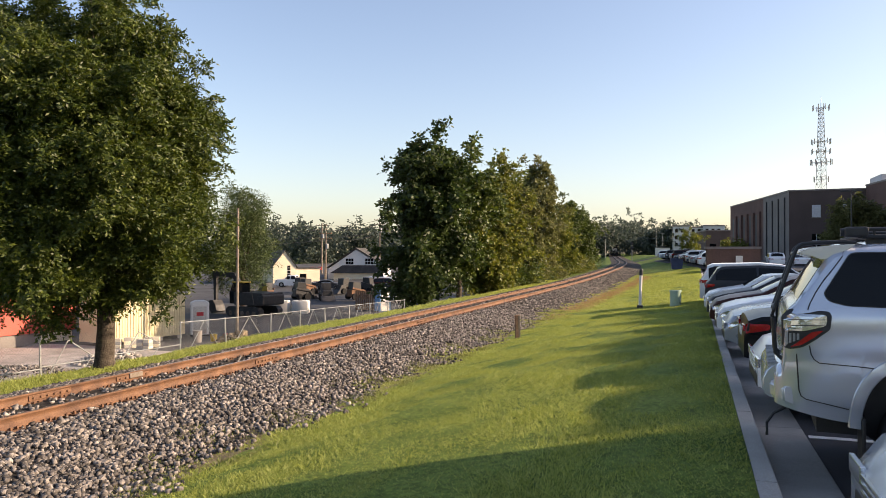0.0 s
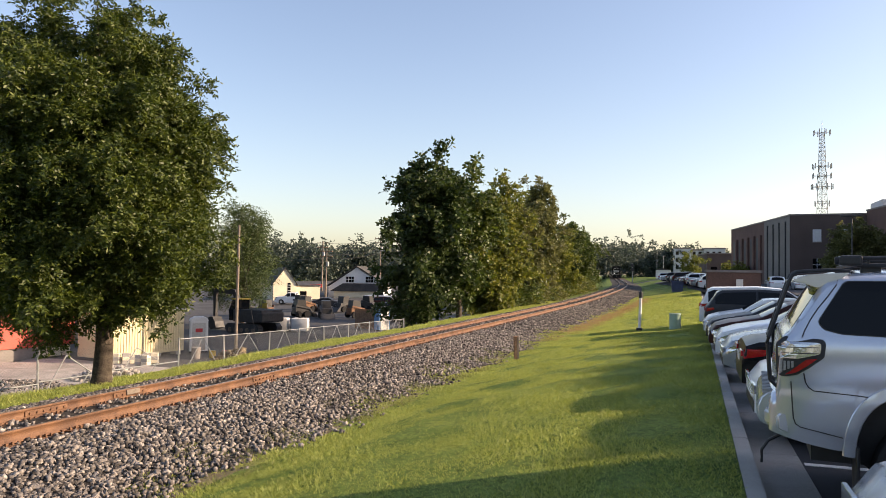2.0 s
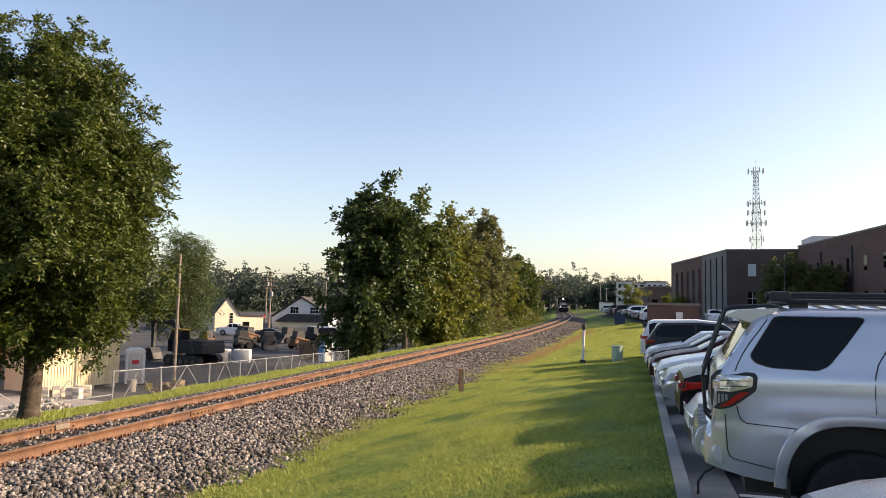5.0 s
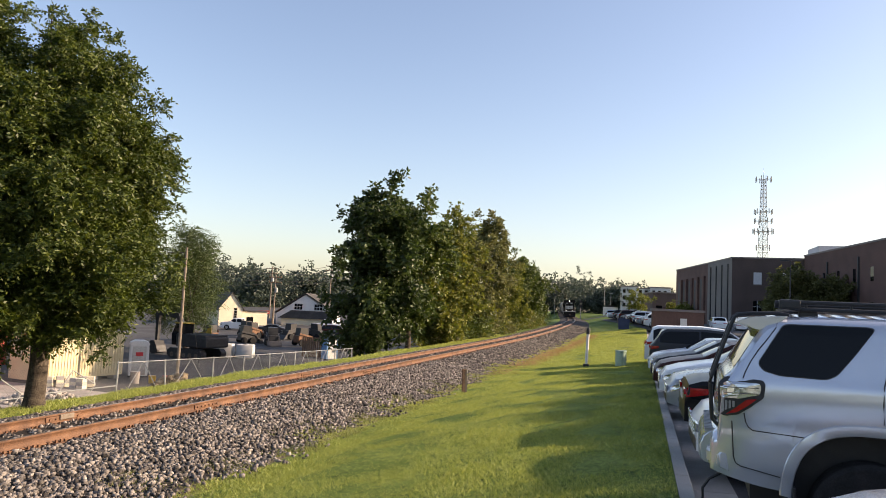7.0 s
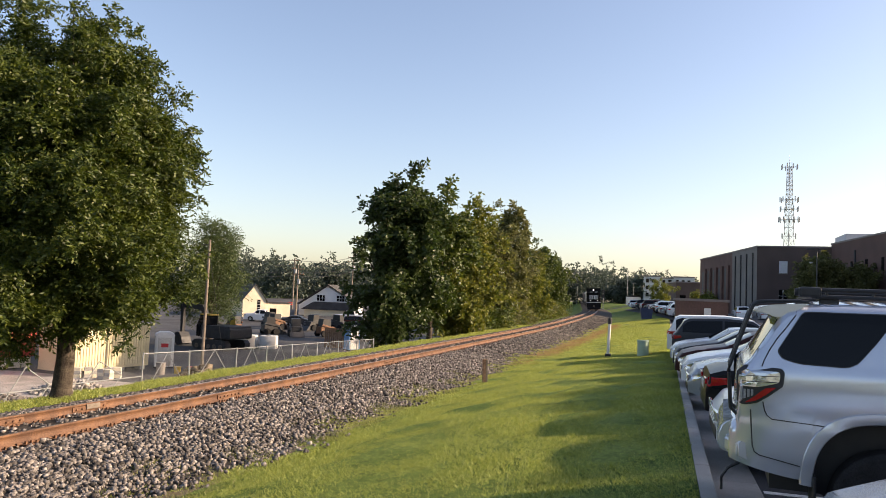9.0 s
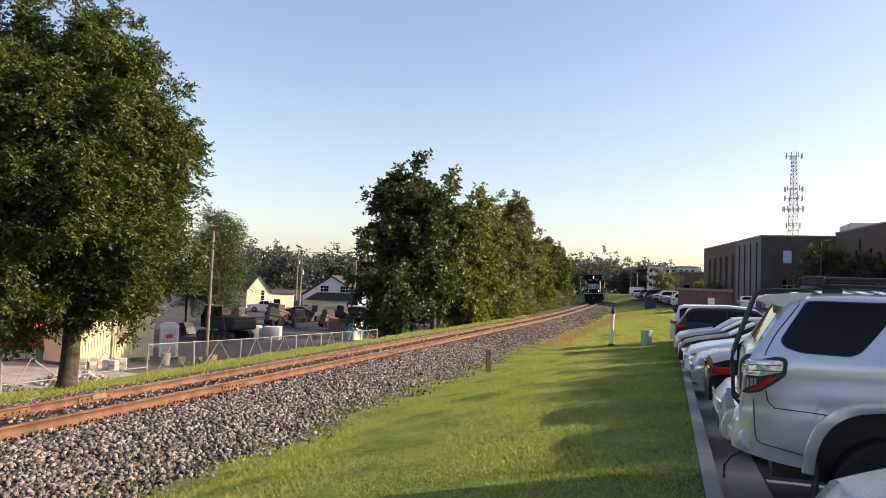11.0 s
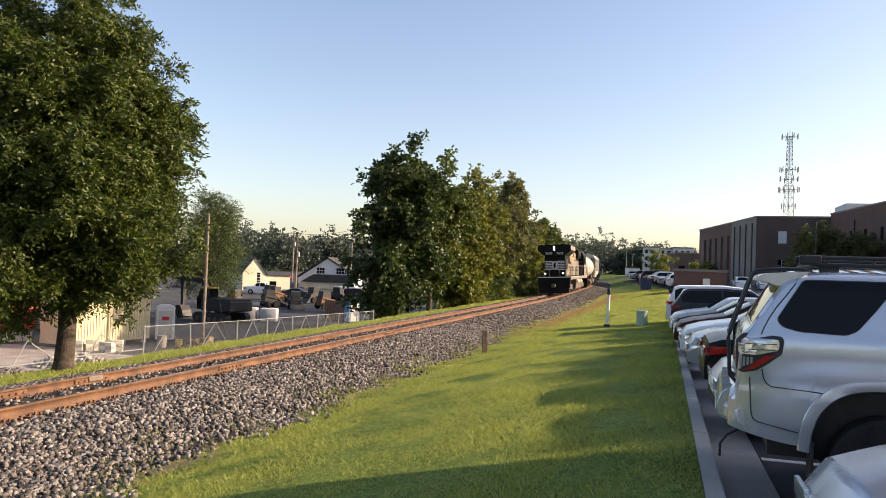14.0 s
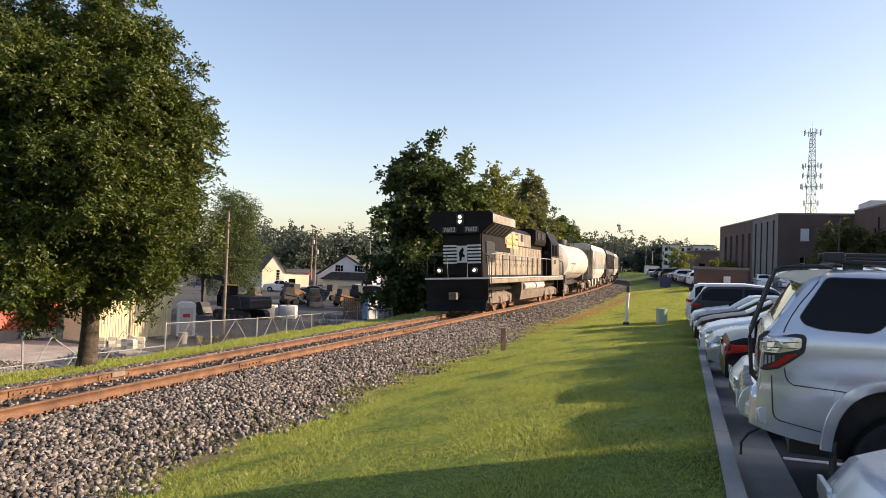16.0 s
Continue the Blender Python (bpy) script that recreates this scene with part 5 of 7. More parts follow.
def locomotive(name, label):
    """Six-axle diesel running long hood first: flared radiator end ahead (local -y), cab behind."""
    c = thing(name, Matrix(), label, "locomotive", "train")
    H = 0.95
    bm = bmesh.new()
    box(bm, -1.5, 1.5, -10.35, 10.35, 1.36, 1.66, .02)
    box(bm, -.9, .9, -9.8, 9.8, 1.0, 1.36)
    part("frame", bm, M["loco"], c)
    for sx in (-1.503, 1.503):
        bm = bmesh.new()
        box(bm, sx - .006, sx + .006, -10.3, 10.3, 1.60, 1.65)
        part("sill_stripe", bm, M["locowhite"], c, "pale reflective sill stripe")
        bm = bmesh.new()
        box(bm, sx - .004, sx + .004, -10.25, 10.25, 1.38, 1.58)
        part("sill_side", bm, M["locosunlit"], c, "dusty side sill, painted sunlit")
    for s in (-1, 1):
        bm = bmesh.new()
        box(bm, -1.45, 1.45, min(s * 10.36, s * 10.42), max(s * 10.36, s * 10.42), .62, 1.62, .01)
        prism(bm, [(s * 10.40, .72), (s * 10.72, .18), (s * 10.66, .16), (s * 10.34, .60)], -1.38, 1.38, "x")
        part("pilot", bm, M["loco"], c, "black pilot plate and plough")
        bm = bmesh.new()
        box(bm, -1.5, 1.5, s * 10.43 - .012, s * 10.43 + .012, 1.58, 1.66)
        part("end_stripe", bm, M["locowhite"], c, "pale stripe on the end sill")
        coupler(c, s * 10.42, s)
        for sx in (-1, 1):
            bm = bmesh.new()
            for k in range(4):
                box(bm, min(sx * 1.12, sx * 1.5), max(sx * 1.12, sx * 1.5), s * 9.95 - .14, s * 9.95 + .14, .45 + k * .30, .48 + k * .30)
            box(bm, sx * 1.1 - .015, sx * 1.1 + .015, s * 9.95 - .16, s * 9.95 + .16, .42, 1.5)
            part("steps", bm, M["loco"], c)
            # end handrails
            bm = bmesh.new()
            pts = [(sx * 1.45, s * 10.2, 1.66), (sx * 1.45, s * 10.2, 2.6), (sx * 1.2, s * 10.3, 2.72), (sx * .5, s * 10.32, 2.72), (sx * .45, s * 10.32, 1.66)]
            for a, b in zip(pts, pts[1:]):
                tube(bm, a, b, .022, .022, 6)
            tube(bm, (sx * 1.52, s * 10.1, .7), (sx * 1.52, s * 10.1, 2.5), .022, .022, 6)
            part("end_handrail", bm, M["dark"], c)
            bm = bmesh.new()
            cyl(bm, (sx * .82, s * 10.36, 1.98), (0, 1, 0), .13, .16, 16)
            d = part("ditch_light_case", bm, M["dark"], c)
            if s < 0:
                bm = bmesh.new()
                cyl(bm, (sx * .82, s * 10.455, 1.98), (0, 1, 0), .056, .03, 16)
                part("ditch_light", bm, M["headlight"], d, "lit ditch light")
    # long hood
    bm = bmesh.new()
    prism(bm, [(-H, 1.66), (H, 1.66), (H, 4.10), (H - .22, 4.32), (-H + .22, 4.32), (-H, 4.10)], -9.55, 5.0)
    bmesh.ops.bevel(bm, geom=[e for e in bm.edges if abs(e.verts[0].co.y + 9.55) < .01 and abs(e.verts[1].co.y + 9.55) < .01], offset=.06, segments=2, affect="EDGES")
    hood = part("hood", bm, M["loco"], c, "black engine hood with access doors")
    # doors and panels wear the sunlit colour, the hood behind stays black
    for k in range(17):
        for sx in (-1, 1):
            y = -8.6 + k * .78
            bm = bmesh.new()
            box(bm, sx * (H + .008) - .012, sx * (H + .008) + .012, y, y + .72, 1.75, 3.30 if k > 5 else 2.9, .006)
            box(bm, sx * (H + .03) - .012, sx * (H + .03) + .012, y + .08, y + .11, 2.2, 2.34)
            part("hood_door", bm, M["locosunlit"], hood)
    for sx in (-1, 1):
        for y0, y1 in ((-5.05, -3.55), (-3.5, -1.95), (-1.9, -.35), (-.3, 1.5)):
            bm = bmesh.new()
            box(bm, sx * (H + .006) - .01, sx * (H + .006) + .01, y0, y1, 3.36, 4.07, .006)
            part("hood_panel", bm, M["locosunlit"], hood, "dusty upper hood panel, painted sunlit")
        for y0, y1 in ((-8.0, -7.3), (-2.6, -2.1), (-1.2, -.7)):
            bm = bmesh.new()
            box(bm, sx * (H + .03) - .012, sx * (H + .03) + .012, y0, y1, 3.62 if y0 > -5 else 2.4, 4.0 if y0 > -5 else 3.3, .006)
            part("dark_opening", bm, M["black"], hood)
    # flared radiator housing and its wings
    bm = bmesh.new()
    prism(bm, [(-H - .02, 3.66), (H + .02, 3.66), (1.53, 4.12), (1.53, 4.56), (1.36, 4.68), (-1.36, 4.68), (-1.53, 4.56), (-1.53, 4.12)], -9.75, -5.1)
    rad = part("radiator_housing", bm, M["loco"], c, "wide flared radiator housing")
    for sx in (-1, 1):
        for k in range(6):
            y = -9.3 + k * .70
            bm = bmesh.new()
            prism(bm, [(sx * (H + .07), 3.67), (sx * 1.51, 4.07), (sx * 1.48, 4.11), (sx * (H + .03), 3.71)], y, y + .42)
            part("radiator_screen", bm, M["dark"], rad, "slanted intake screen")
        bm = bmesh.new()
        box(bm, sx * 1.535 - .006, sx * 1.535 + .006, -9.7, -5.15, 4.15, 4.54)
        part("radiator_side", bm, M["locosunlit"], rad, "grey side panel, painted sunlit")
    # mid-hood: blower box, exhaust, dynamic brake and equipment grilles
    bm = bmesh.new()
    prism(bm, [(-1.15, 3.55), (1.15, 3.55), (1.25, 3.8), (1.25, 4.40), (1.0, 4.52), (-1.0, 4.52), (-1.25, 4.40), (-1.25, 3.8)], 1.6, 5.05)
    part("blower_housing", bm, M["loco"], c)
    bm = bmesh.new()
    box(bm, -.55, .55, -3.6, -1.6, 4.32, 4.46, .03)
    cyl(bm, (0, -1.0, 4.42), (0, 0, 1), .42, .24, 24)
    part("roof_hatch", bm, M["dark"], c)
    for sx in (-1, 1):
        for y0, y1, z0, z1 in ((-8.9, -7.6, 2.35, 3.35), (2.1, 3.0, 3.9, 4.3), (3.4, 4.3, 3.9, 4.3)):
            bm = bmesh.new()
            x = sx * (H + .035 if z0 < 3 else 1.26)
            box(bm, x - .01, x + .01, y0, y1, z0, z1)
            for k in range(7):
                z = z0 + (z1 - z0) * (k + .5) / 7
                box(bm, x - .03, x + .03, y0, y1, z - .012, z + .012)
            part("louvre", bm, M["black"], hood)
        # large painted initials become plain gold bars, with thin speed lines
        for k, (y0, y1) in enumerate(((-4.9, -3.7), (-3.4, -2.2))):
            bm = bmesh.new()
            for j in range(3):
                box(bm, sx * (H + .045) - .006, sx * (H + .045) + .006, y0, y1, 3.16 + j * .28, 3.34 + j * .28)
            part("painted_bars", bm, M["gold"], hood, "faded gold paint bars")
    # cab and short nose behind
    bm = bmesh.new()
    prism(bm, [(-1.52, 1.66), (1.52, 1.66), (1.52, 3.85), (1.20, 4.50), (.6, 4.62), (-.6, 4.62), (-1.20, 4.50), (-1.52, 3.85)], 5.3, 8.3)
    cab = part("cab", bm, M["loco"], c, "black cab")
    for sx in (-1, 1):
        for y0, y1 in ((5.6, 6.5), (6.7, 7.6)):
            bm = bmesh.new()
            box(bm, sx * 1.525 - .012, sx * 1.525 + .012, y0, y1, 2.95, 3.7, .01)
            part("cab_window", bm, M["glass"], cab)
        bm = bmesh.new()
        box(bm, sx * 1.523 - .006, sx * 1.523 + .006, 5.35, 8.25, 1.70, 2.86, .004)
        part("cab_side", bm, M["locosunlit"], cab, "dusty lower cab side, painted sunlit")
        lettering("road_number", "7602", .42, M["black"], cab, pose(sx * 1.535, 6.6, 2.55, 90, 0, 90 * sx), "dark painted number")
    for x0, x1 in ((-1.3, -.75), (.75, 1.3)):
        bm = bmesh.new()
        box(bm, x0, x1, 5.285, 5.297, 3.1, 3.85)
        part("cab_window", bm, M["glass"], cab)
    bm = bmesh.new()
    box(bm, -1.1, 1.1, 8.3, 9.7, 1.66, 3.1, .12)
    part("nose", bm, M["loco"], c)
    # front end: stripes, dark emblem, number boards, twin headlights
    for k in range(6):
        for x0, x1 in ((-.90, -.26), (.26, .90)):
            if k == 0 or k == 5:
                x1, x0 = (x1, x0)
            bm = bmesh.new()
            z = 2.30 + k * .155
            box(bm, x0, x1, -9.575, -9.553, z, z + .085)
            part("stripe", bm, M["locowhite"], hood, "white painted stripe")
    bm = bmesh.new()
    box(bm, -.25, .25, -9.572, -9.553, 2.34, 3.12, .0)
    pl = part("emblem_panel", bm, M["locowhite"], hood, "white panel with a dark emblem shape")
    bm = bmesh.new()
    prism(bm, [(-.12, 2.42), (-.04, 2.42), (.02, 2.62), (.12, 2.58), (.15, 2.66), (.05, 2.76), (.10, 2.96), (.03, 3.04), (-.06, 2.92), (-.14, 2.80), (-.12, 2.62)], -9.584, -9.574)
    part("emblem", bm, M["loco"], pl, "dark emblem shape")
    for sx in (-1, 1):
        bm = bmesh.new()
        box(bm, sx * .52 - .36, sx * .52 + .36, -9.80, -9.752, 3.70, 3.98, .01)
        nb = part("number_board", bm, M["black"], c)
        lettering("road_number", "7602", .30, M["locowhite"], nb, pose(sx * .52, -9.806, 3.84, 90, 0, 0), "white number on a black board")
    bm = bmesh.new()
    box(bm, -.17, .17, -9.84, -9.70, 4.08, 4.56, .03)
    hl = part("headlight_case", bm, M["dark"], c)
    for z in (4.22, 4.43):
        bm = bmesh.new()
        cyl(bm, (0, -9.85, z), (0, 1, 0), .068, .03, 18)
        part("headlight", bm, M["headlight"], hl, "lit headlight")
    bm = bmesh.new()
    for k in range(5):
        cyl(bm, (-.2 + .1 * k, -4.4, 4.74), (0, 1, 0), .05, .3, 8)
    part("horn", bm, M["dark"], c)
    # walkway rails
    for sx in (-1, 1):
        for y in np.arange(-9.2, 5.2, 1.44):
            bm = bmesh.new()
            tube(bm, (sx * 1.47, y, 1.66), (sx * 1.47, y, 2.72), .02, .02, 6)
            part("stanchion", bm, M["dark"], c)
        bm = bmesh.new()
        tube(bm, (sx * 1.47, -9.9, 2.72), (sx * 1.47, 5.2, 2.72), .022, .022, 6)
        part("handrail", bm, M["galv"], c)
    # fuel tank, air reservoirs, trucks
    bm = bmesh.new()
    prism(bm, [(-1.42, .95), (-1.30, .42), (-.9, .30), (.9, .30), (1.30, .42), (1.42, .95), (1.42, 1.36), (-1.42, 1.36)], -3.4, 3.2)
    part("fuel_tank", bm, M["locogrime"], c, "grimy fuel tank")
    for sx in (-1, 1):
        for z, y0, y1 in ((1.12, -3.0, -.2), (1.12, .2, 2.6)):
            bm = bmesh.new()
            cyl(bm, (sx * 1.36, (y0 + y1) / 2, z), (0, 1, 0), .2, y1 - y0, 16)
            part("air_tank", bm, M["tank"], c, "", True)
    for y in (-6.9, 6.9):
        bogie(c, y, (-1.95, 0, 1.95))
    return c


def end_gear(c, half):
    for s in (-1, 1):
        coupler(c, s * half, s)


def tank_car(name, label):
    c = thing(name, Matrix(), label, "tank car", "train")
    bm = bmesh.new()
    n, r, h = 32, 1.48, 6.5
    prof = [(-h - .62, .02), (-h - .58, .5), (-h - .42, .95), (-h - .2, 1.28), (-h, r), (-h * .5, r), (0, r), (h * .5, r), (h, r), (h + .2, 1.28), (h + .42, .95), (h + .58, .5), (h + .62, .02)]
    rings = [[bm.verts.new((math.cos(6.28319 * i / n) * a, y, 2.72 + math.sin(6.28319 * i / n) * a)) for i in range(n)] for y, a in prof]
    for a, b in zip(rings, rings[1:]):
        for i in range(n):
            bm.faces.new((a[i], a[(i + 1) % n], b[(i + 1) % n], b[i]))
    bmesh.ops.recalc_face_normals(bm, faces=bm.faces[:])
    t = part("tank", bm, M["tank"], c, "weathered white tank", True)
    for y in (-3.2, 0, 3.2):
        bm = bmesh.new()
        cyl(bm, (0, y, 2.72), (0, 1, 0), r + .012, .05, 32)
        part("weld_band", bm, M["tank"], t)
    bm = bmesh.new()
    cyl(bm, (0, 0, 4.35), (0, 0, 1), .5, .5, 20)
    box(bm, -.9, .9, -1.2, 1.2, 4.12, 4.16)
    for sx in (-.9, .9):
        tube(bm, (sx, -1.2, 4.9), (sx, 1.2, 4.9), .02, .02, 6)
        for y in (-1.2, 0, 1.2):
            tube(bm, (sx, y, 4.1), (sx, y, 4.9), .02, .02, 6)
    part("dome_platform", bm, M["dark"], c)
    bm = bmesh.new()
    box(bm, -.35, .35, -7.6, 7.6, .85, 1.25, .02)
    for s in (-1, 1):
        box(bm, -1.35, 1.35, s * 7.2 - .4, s * 7.2 + .4, 1.1, 1.2)
        box(bm, -1.1, 1.1, s * 5.4 - .35, s * 5.4 + .35, 1.2, 1.7)
    part("frame", bm, M["dark"], c)
    bm = bmesh.new()
    for k in range(5):
        box(bm, 1.46, 1.475, -5 + k * .6, -4.6 + k * .6, 2.5, 2.62)
    part("marking_bars", bm, M["dark"], t)
    for sx in (-1, 1):
        bm = bmesh.new()
        tube(bm, (sx * 1.5, -7.5, 1.9), (sx * 1.5, 7.5, 1.9), .02, .02, 6)
        part("handrail", bm, M["dark"], c)
    for y in (-5.6, 5.6):
        bogie(c, y, (-.89, .89))
    end_gear(c, 7.6)
    return c


def hopper_car(name, label, material):
    c = thing(name, Matrix(), label, "hopper car", "train")
    bm = bmesh.new()
    prism(bm, [(-1.25, 1.2), (1.25, 1.2), (1.58, 1.75), (1.60, 3.9), (1.35, 4.45), (.8, 4.68), (-.8, 4.68), (-1.35, 4.45), (-1.60, 3.9), (-1.58, 1.75)], -8.0, 8.0)
    for v in bm.verts:
        if v.co.z < 2.0:
            v.co.y *= .62
    body = part("body", bm, material, c, "weathered steel hopper body")
    for k in range(14):
        y = -7.8 + k * 1.2
        for sx in (-1, 1):
            bm = bmesh.new()
            box(bm, sx * 1.615 - .03, sx * 1.615 + .03, y - .045, y + .045, 2.1, 3.95)
            part("rib", bm, material, body)
    for k in range(4):
        y = -5.4 + k * 3.6
        bm = bmesh.new()
        prism(bm, [(y - 1.2, 1.5), (y + 1.2, 1.5), (y + .35, .45), (y - .35, .45)], -.95, .95, "x")
        part("chute", bm, material, c)
    bm = bmesh.new()
    box(bm, -.45, .45, -7.8, 7.8, 4.70, 4.74)
    for sx in (-.5, .5):
        box(bm, sx - .16, sx + .16, -7.9, 7.9, 4.66, 4.69)
    for k in range(8):
        box(bm, -.4, .4, -7.0 + k * 2 - .7, -7.0 + k * 2 + .7, 4.74, 4.82, .02)
    part("roof_walk", bm, M["dark"], c)
    bm = bmesh.new()
    box(bm, -.3, .3, -8.6, 8.6, .8, 1.2)
    for s in (-1, 1):
        box(bm, -1.5, 1.5, s * 8.3 - .35, s * 8.3 + .35, 1.1, 1.22)
        for sx in (-1.45, 1.45):
            for q in (-.2, .2):
                tube(bm, (sx, s * 8.3 + q, .5), (sx, s * 8.3 + q, 4.5), .02, .02, 6)
            for k in range(9):
                tube(bm, (sx, s * 8.3 - .2, .6 + k * .42), (sx, s * 8.3 + .2, .6 + k * .42), .014, .014, 5)
        for sx in (-1.2, 1.2):
            tube(bm, (sx, s * 8.4, 1.2), (sx * .9, s * 7.9, 4.0), .05, .05, 6)
    part("frame", bm, M["dark"], c)
    for y in (-6.4, 6.4):
        bogie(c, y, (-.89, .89))
    end_gear(c, 8.6)
    return c


def build_train():
    """Rows of (vehicle, distance of its middle behind the headlight, half its truck spacing)."""
    out = []
    loco = locomotive("locomotive", "black diesel locomotive with white stripes and lit headlights")
    out.append((loco, 9.8, 6.9))
    pos = 9.8 + 11.1
    tk = tank_car("tank_car", "weathered white railway tank car behind the locomotive")
    out.append((tk, pos + 8.3, 5.6))
    pos += 16.6
    h1 = hopper_car("hopper_car", "pale grey covered hopper car with ribbed sides", M["hopper"])
    out.append((h1, pos + 9.3, 6.4))
    pos += 18.6
    h2 = hopper_car("hopper_car", "brownish dark covered hopper car with ribbed sides", M["hopperdark"])
    out.append((h2, pos + 9.3, 6.4))
    pos += 18.6
    for k in range(7):
        src = (h1, h2, h2, tk, h2, h1, h2)[k]
        half = 8.3 if src is tk else 9.3
        out.append((copy_thing(src, Matrix()), pos + half, 5.6 if src is tk else 6.4))
        pos += 2 * half
    return out


TRAIN = build_train()


def track_point(s):
    """Place on the middle of the railheads at y = s."""
    return Vector((float(track_x(s)), s, RAIL_Z + float(rise(s))))


def vehicle_pose(s, half):
    a, b = track_point(s - half), track_point(s + half)
    d = b - a
    rz = -math.degrees(math.atan2(d.x, d.y))
    rx = math.degrees(math.atan2(d.z, math.hypot(d.x, d.y)))
    p = (a + b) / 2
    return pose(p.x, p.y, p.z, rx, -math.degrees(CANT), rz)


# ---- lawn furniture by the track ----
def build_small_things():
    x, y = -5.05, 21.3
    bm = bmesh.new()
    box(bm, -.07, .07, -.05, .05, -.2, .70, .012)
    t = thing("stub_post", pose(x, y, lz(x, y), 2, -2, 25), "short weathered wooden stub post at the ballast edge", "post")
    part("timber", bm, M["wood"], t)
    bm = bmesh.new()
    box(bm, .02, .073, -.053, .053, .02, .69, .008)
    part("split_face", bm, M["polewood"], t, "paler split face")
    x, y = -2.2, 31.0
    t = thing("marker_post", pose(x, y, lz(x, y), 0, 2.0, 0), "white plastic marker post with a black cap", "post")
    bm = bmesh.new()
    tube(bm, (0, 0, 0.05), (0, 0, 1.35), .06, .06, 12)
    part("pole", bm, M["loowhite"], t, "", True)
    bm = bmesh.new()
    tube(bm, (0, 0, 1.35), (0, 0, 1.56), .085, .075, 12)
    bmesh.ops.create_uvsphere(bm, u_segments=12, v_segments=6, radius=.075, matrix=Matrix.Translation((0, 0, 1.56)))
    part("cap", bm, M["black"], t, "black cap")
    bm = bmesh.new()
    box(bm, -.12, .12, -.12, .12, -.02, .12, .02)
    part("foot", bm, M["black"], t, "black foot")
    x, y = -.78, 30.3
    t = thing("utility_pedestal", pose(x, y, lz(x, y), 0, 0, 10), "pale green utility pedestal on the lawn", "utility box")
    bm = bmesh.new()
    cyl(bm, (0, 0, .28), (0, 0, 1), .22, .62, 20)
    part("housing", bm, M["green_box"], t, "", True)
    bm = bmesh.new()
    cyl(bm, (0, 0, .60), (0, 0, 1), .235, .07, 20)
    bmesh.ops.bevel(bm, geom=[e for e in bm.edges if e.calc_length() < .09], offset=.012, segments=2, affect="EDGES")
    part("lid", bm, M["green_box"], t, "", True)
    # blue steel skip on the far grass, with its lid ribs
    x, y = -2.1, 87.0
    t = thing("skip", pose(x, y, lz(x, y) - .02, 0, 0, 6), "dark blue steel refuse skip standing on the grass", "skip")
    bm = bmesh.new()
    prism(bm, [(-.55, .05), (.55, .05), (.66, 1.15), (-.66, 1.15)], -.6, .6)
    part("body", bm, M["navy"], t)
    bm = bmesh.new()
    prism(bm, [(-.70, 1.15), (.70, 1.15), (.70, 1.20), (-.70, 1.34)], -.64, .64)
    part("lid", bm, M["navy"], t)
    # railway signals at the bend
    for x, y, h in ((-16.2, 200, 5.3), (-34.8, 300, 9.8)):
        t = thing("railway_signal", pose(x, y, lz(x, y)), "railway signal mast with two dark round heads", "signal", "signals")
        bm = bmesh.new()
        tube(bm, (0, 0, 0), (0, 0, h), .09, .07, 8)
        part("mast", bm, M["galv"], t)
        for z in (h - .5, h - 1.7):
            bm = bmesh.new()
            cyl(bm, (0, -.16, z), (0, 1, 0), .46, .06, 20)
            cyl(bm, (0, -.3, z), (0, 1, 0), .14, .3, 12)
            part("signal_head", bm, M["black"], t)
    # relay cabin near the crossing
    t = thing("relay_cabin", pose(-9.0, 215, lz(-9.0, 215)), "pale grey metal relay cabin by the crossing", "cabin")
    bm = bmesh.new()
    box(bm, -2, 2, -1, 1, 0, 2.4, .05)
    part("body", bm, M["loowhite"], t)
    bm = bmesh.new()
    prism(bm, [(-2.2, 2.4), (2.2, 2.4), (0, 2.9)], -1.2, 1.2)
    part("roof", bm, M["roof"], t)
    for x, y, h in ((-15.0, 300, 13), (-10.0, 240, 7)):
        t = thing("lamp_mast", pose(x, y, lz(x, y)), "thin grey lamp mast in the distance", "mast", "far masts")
        bm = bmesh.new()
        tube(bm, (0, 0, 0), (0, 0, h), .1, .06, 8)
        part("pole", bm, M["galv"], t)
        bm = bmesh.new()
        box(bm, -.6, .6, -.1, .1, h - .08, h + .04, .02)
        part("lamp_arm", bm, M["galv"], t)


build_small_things()


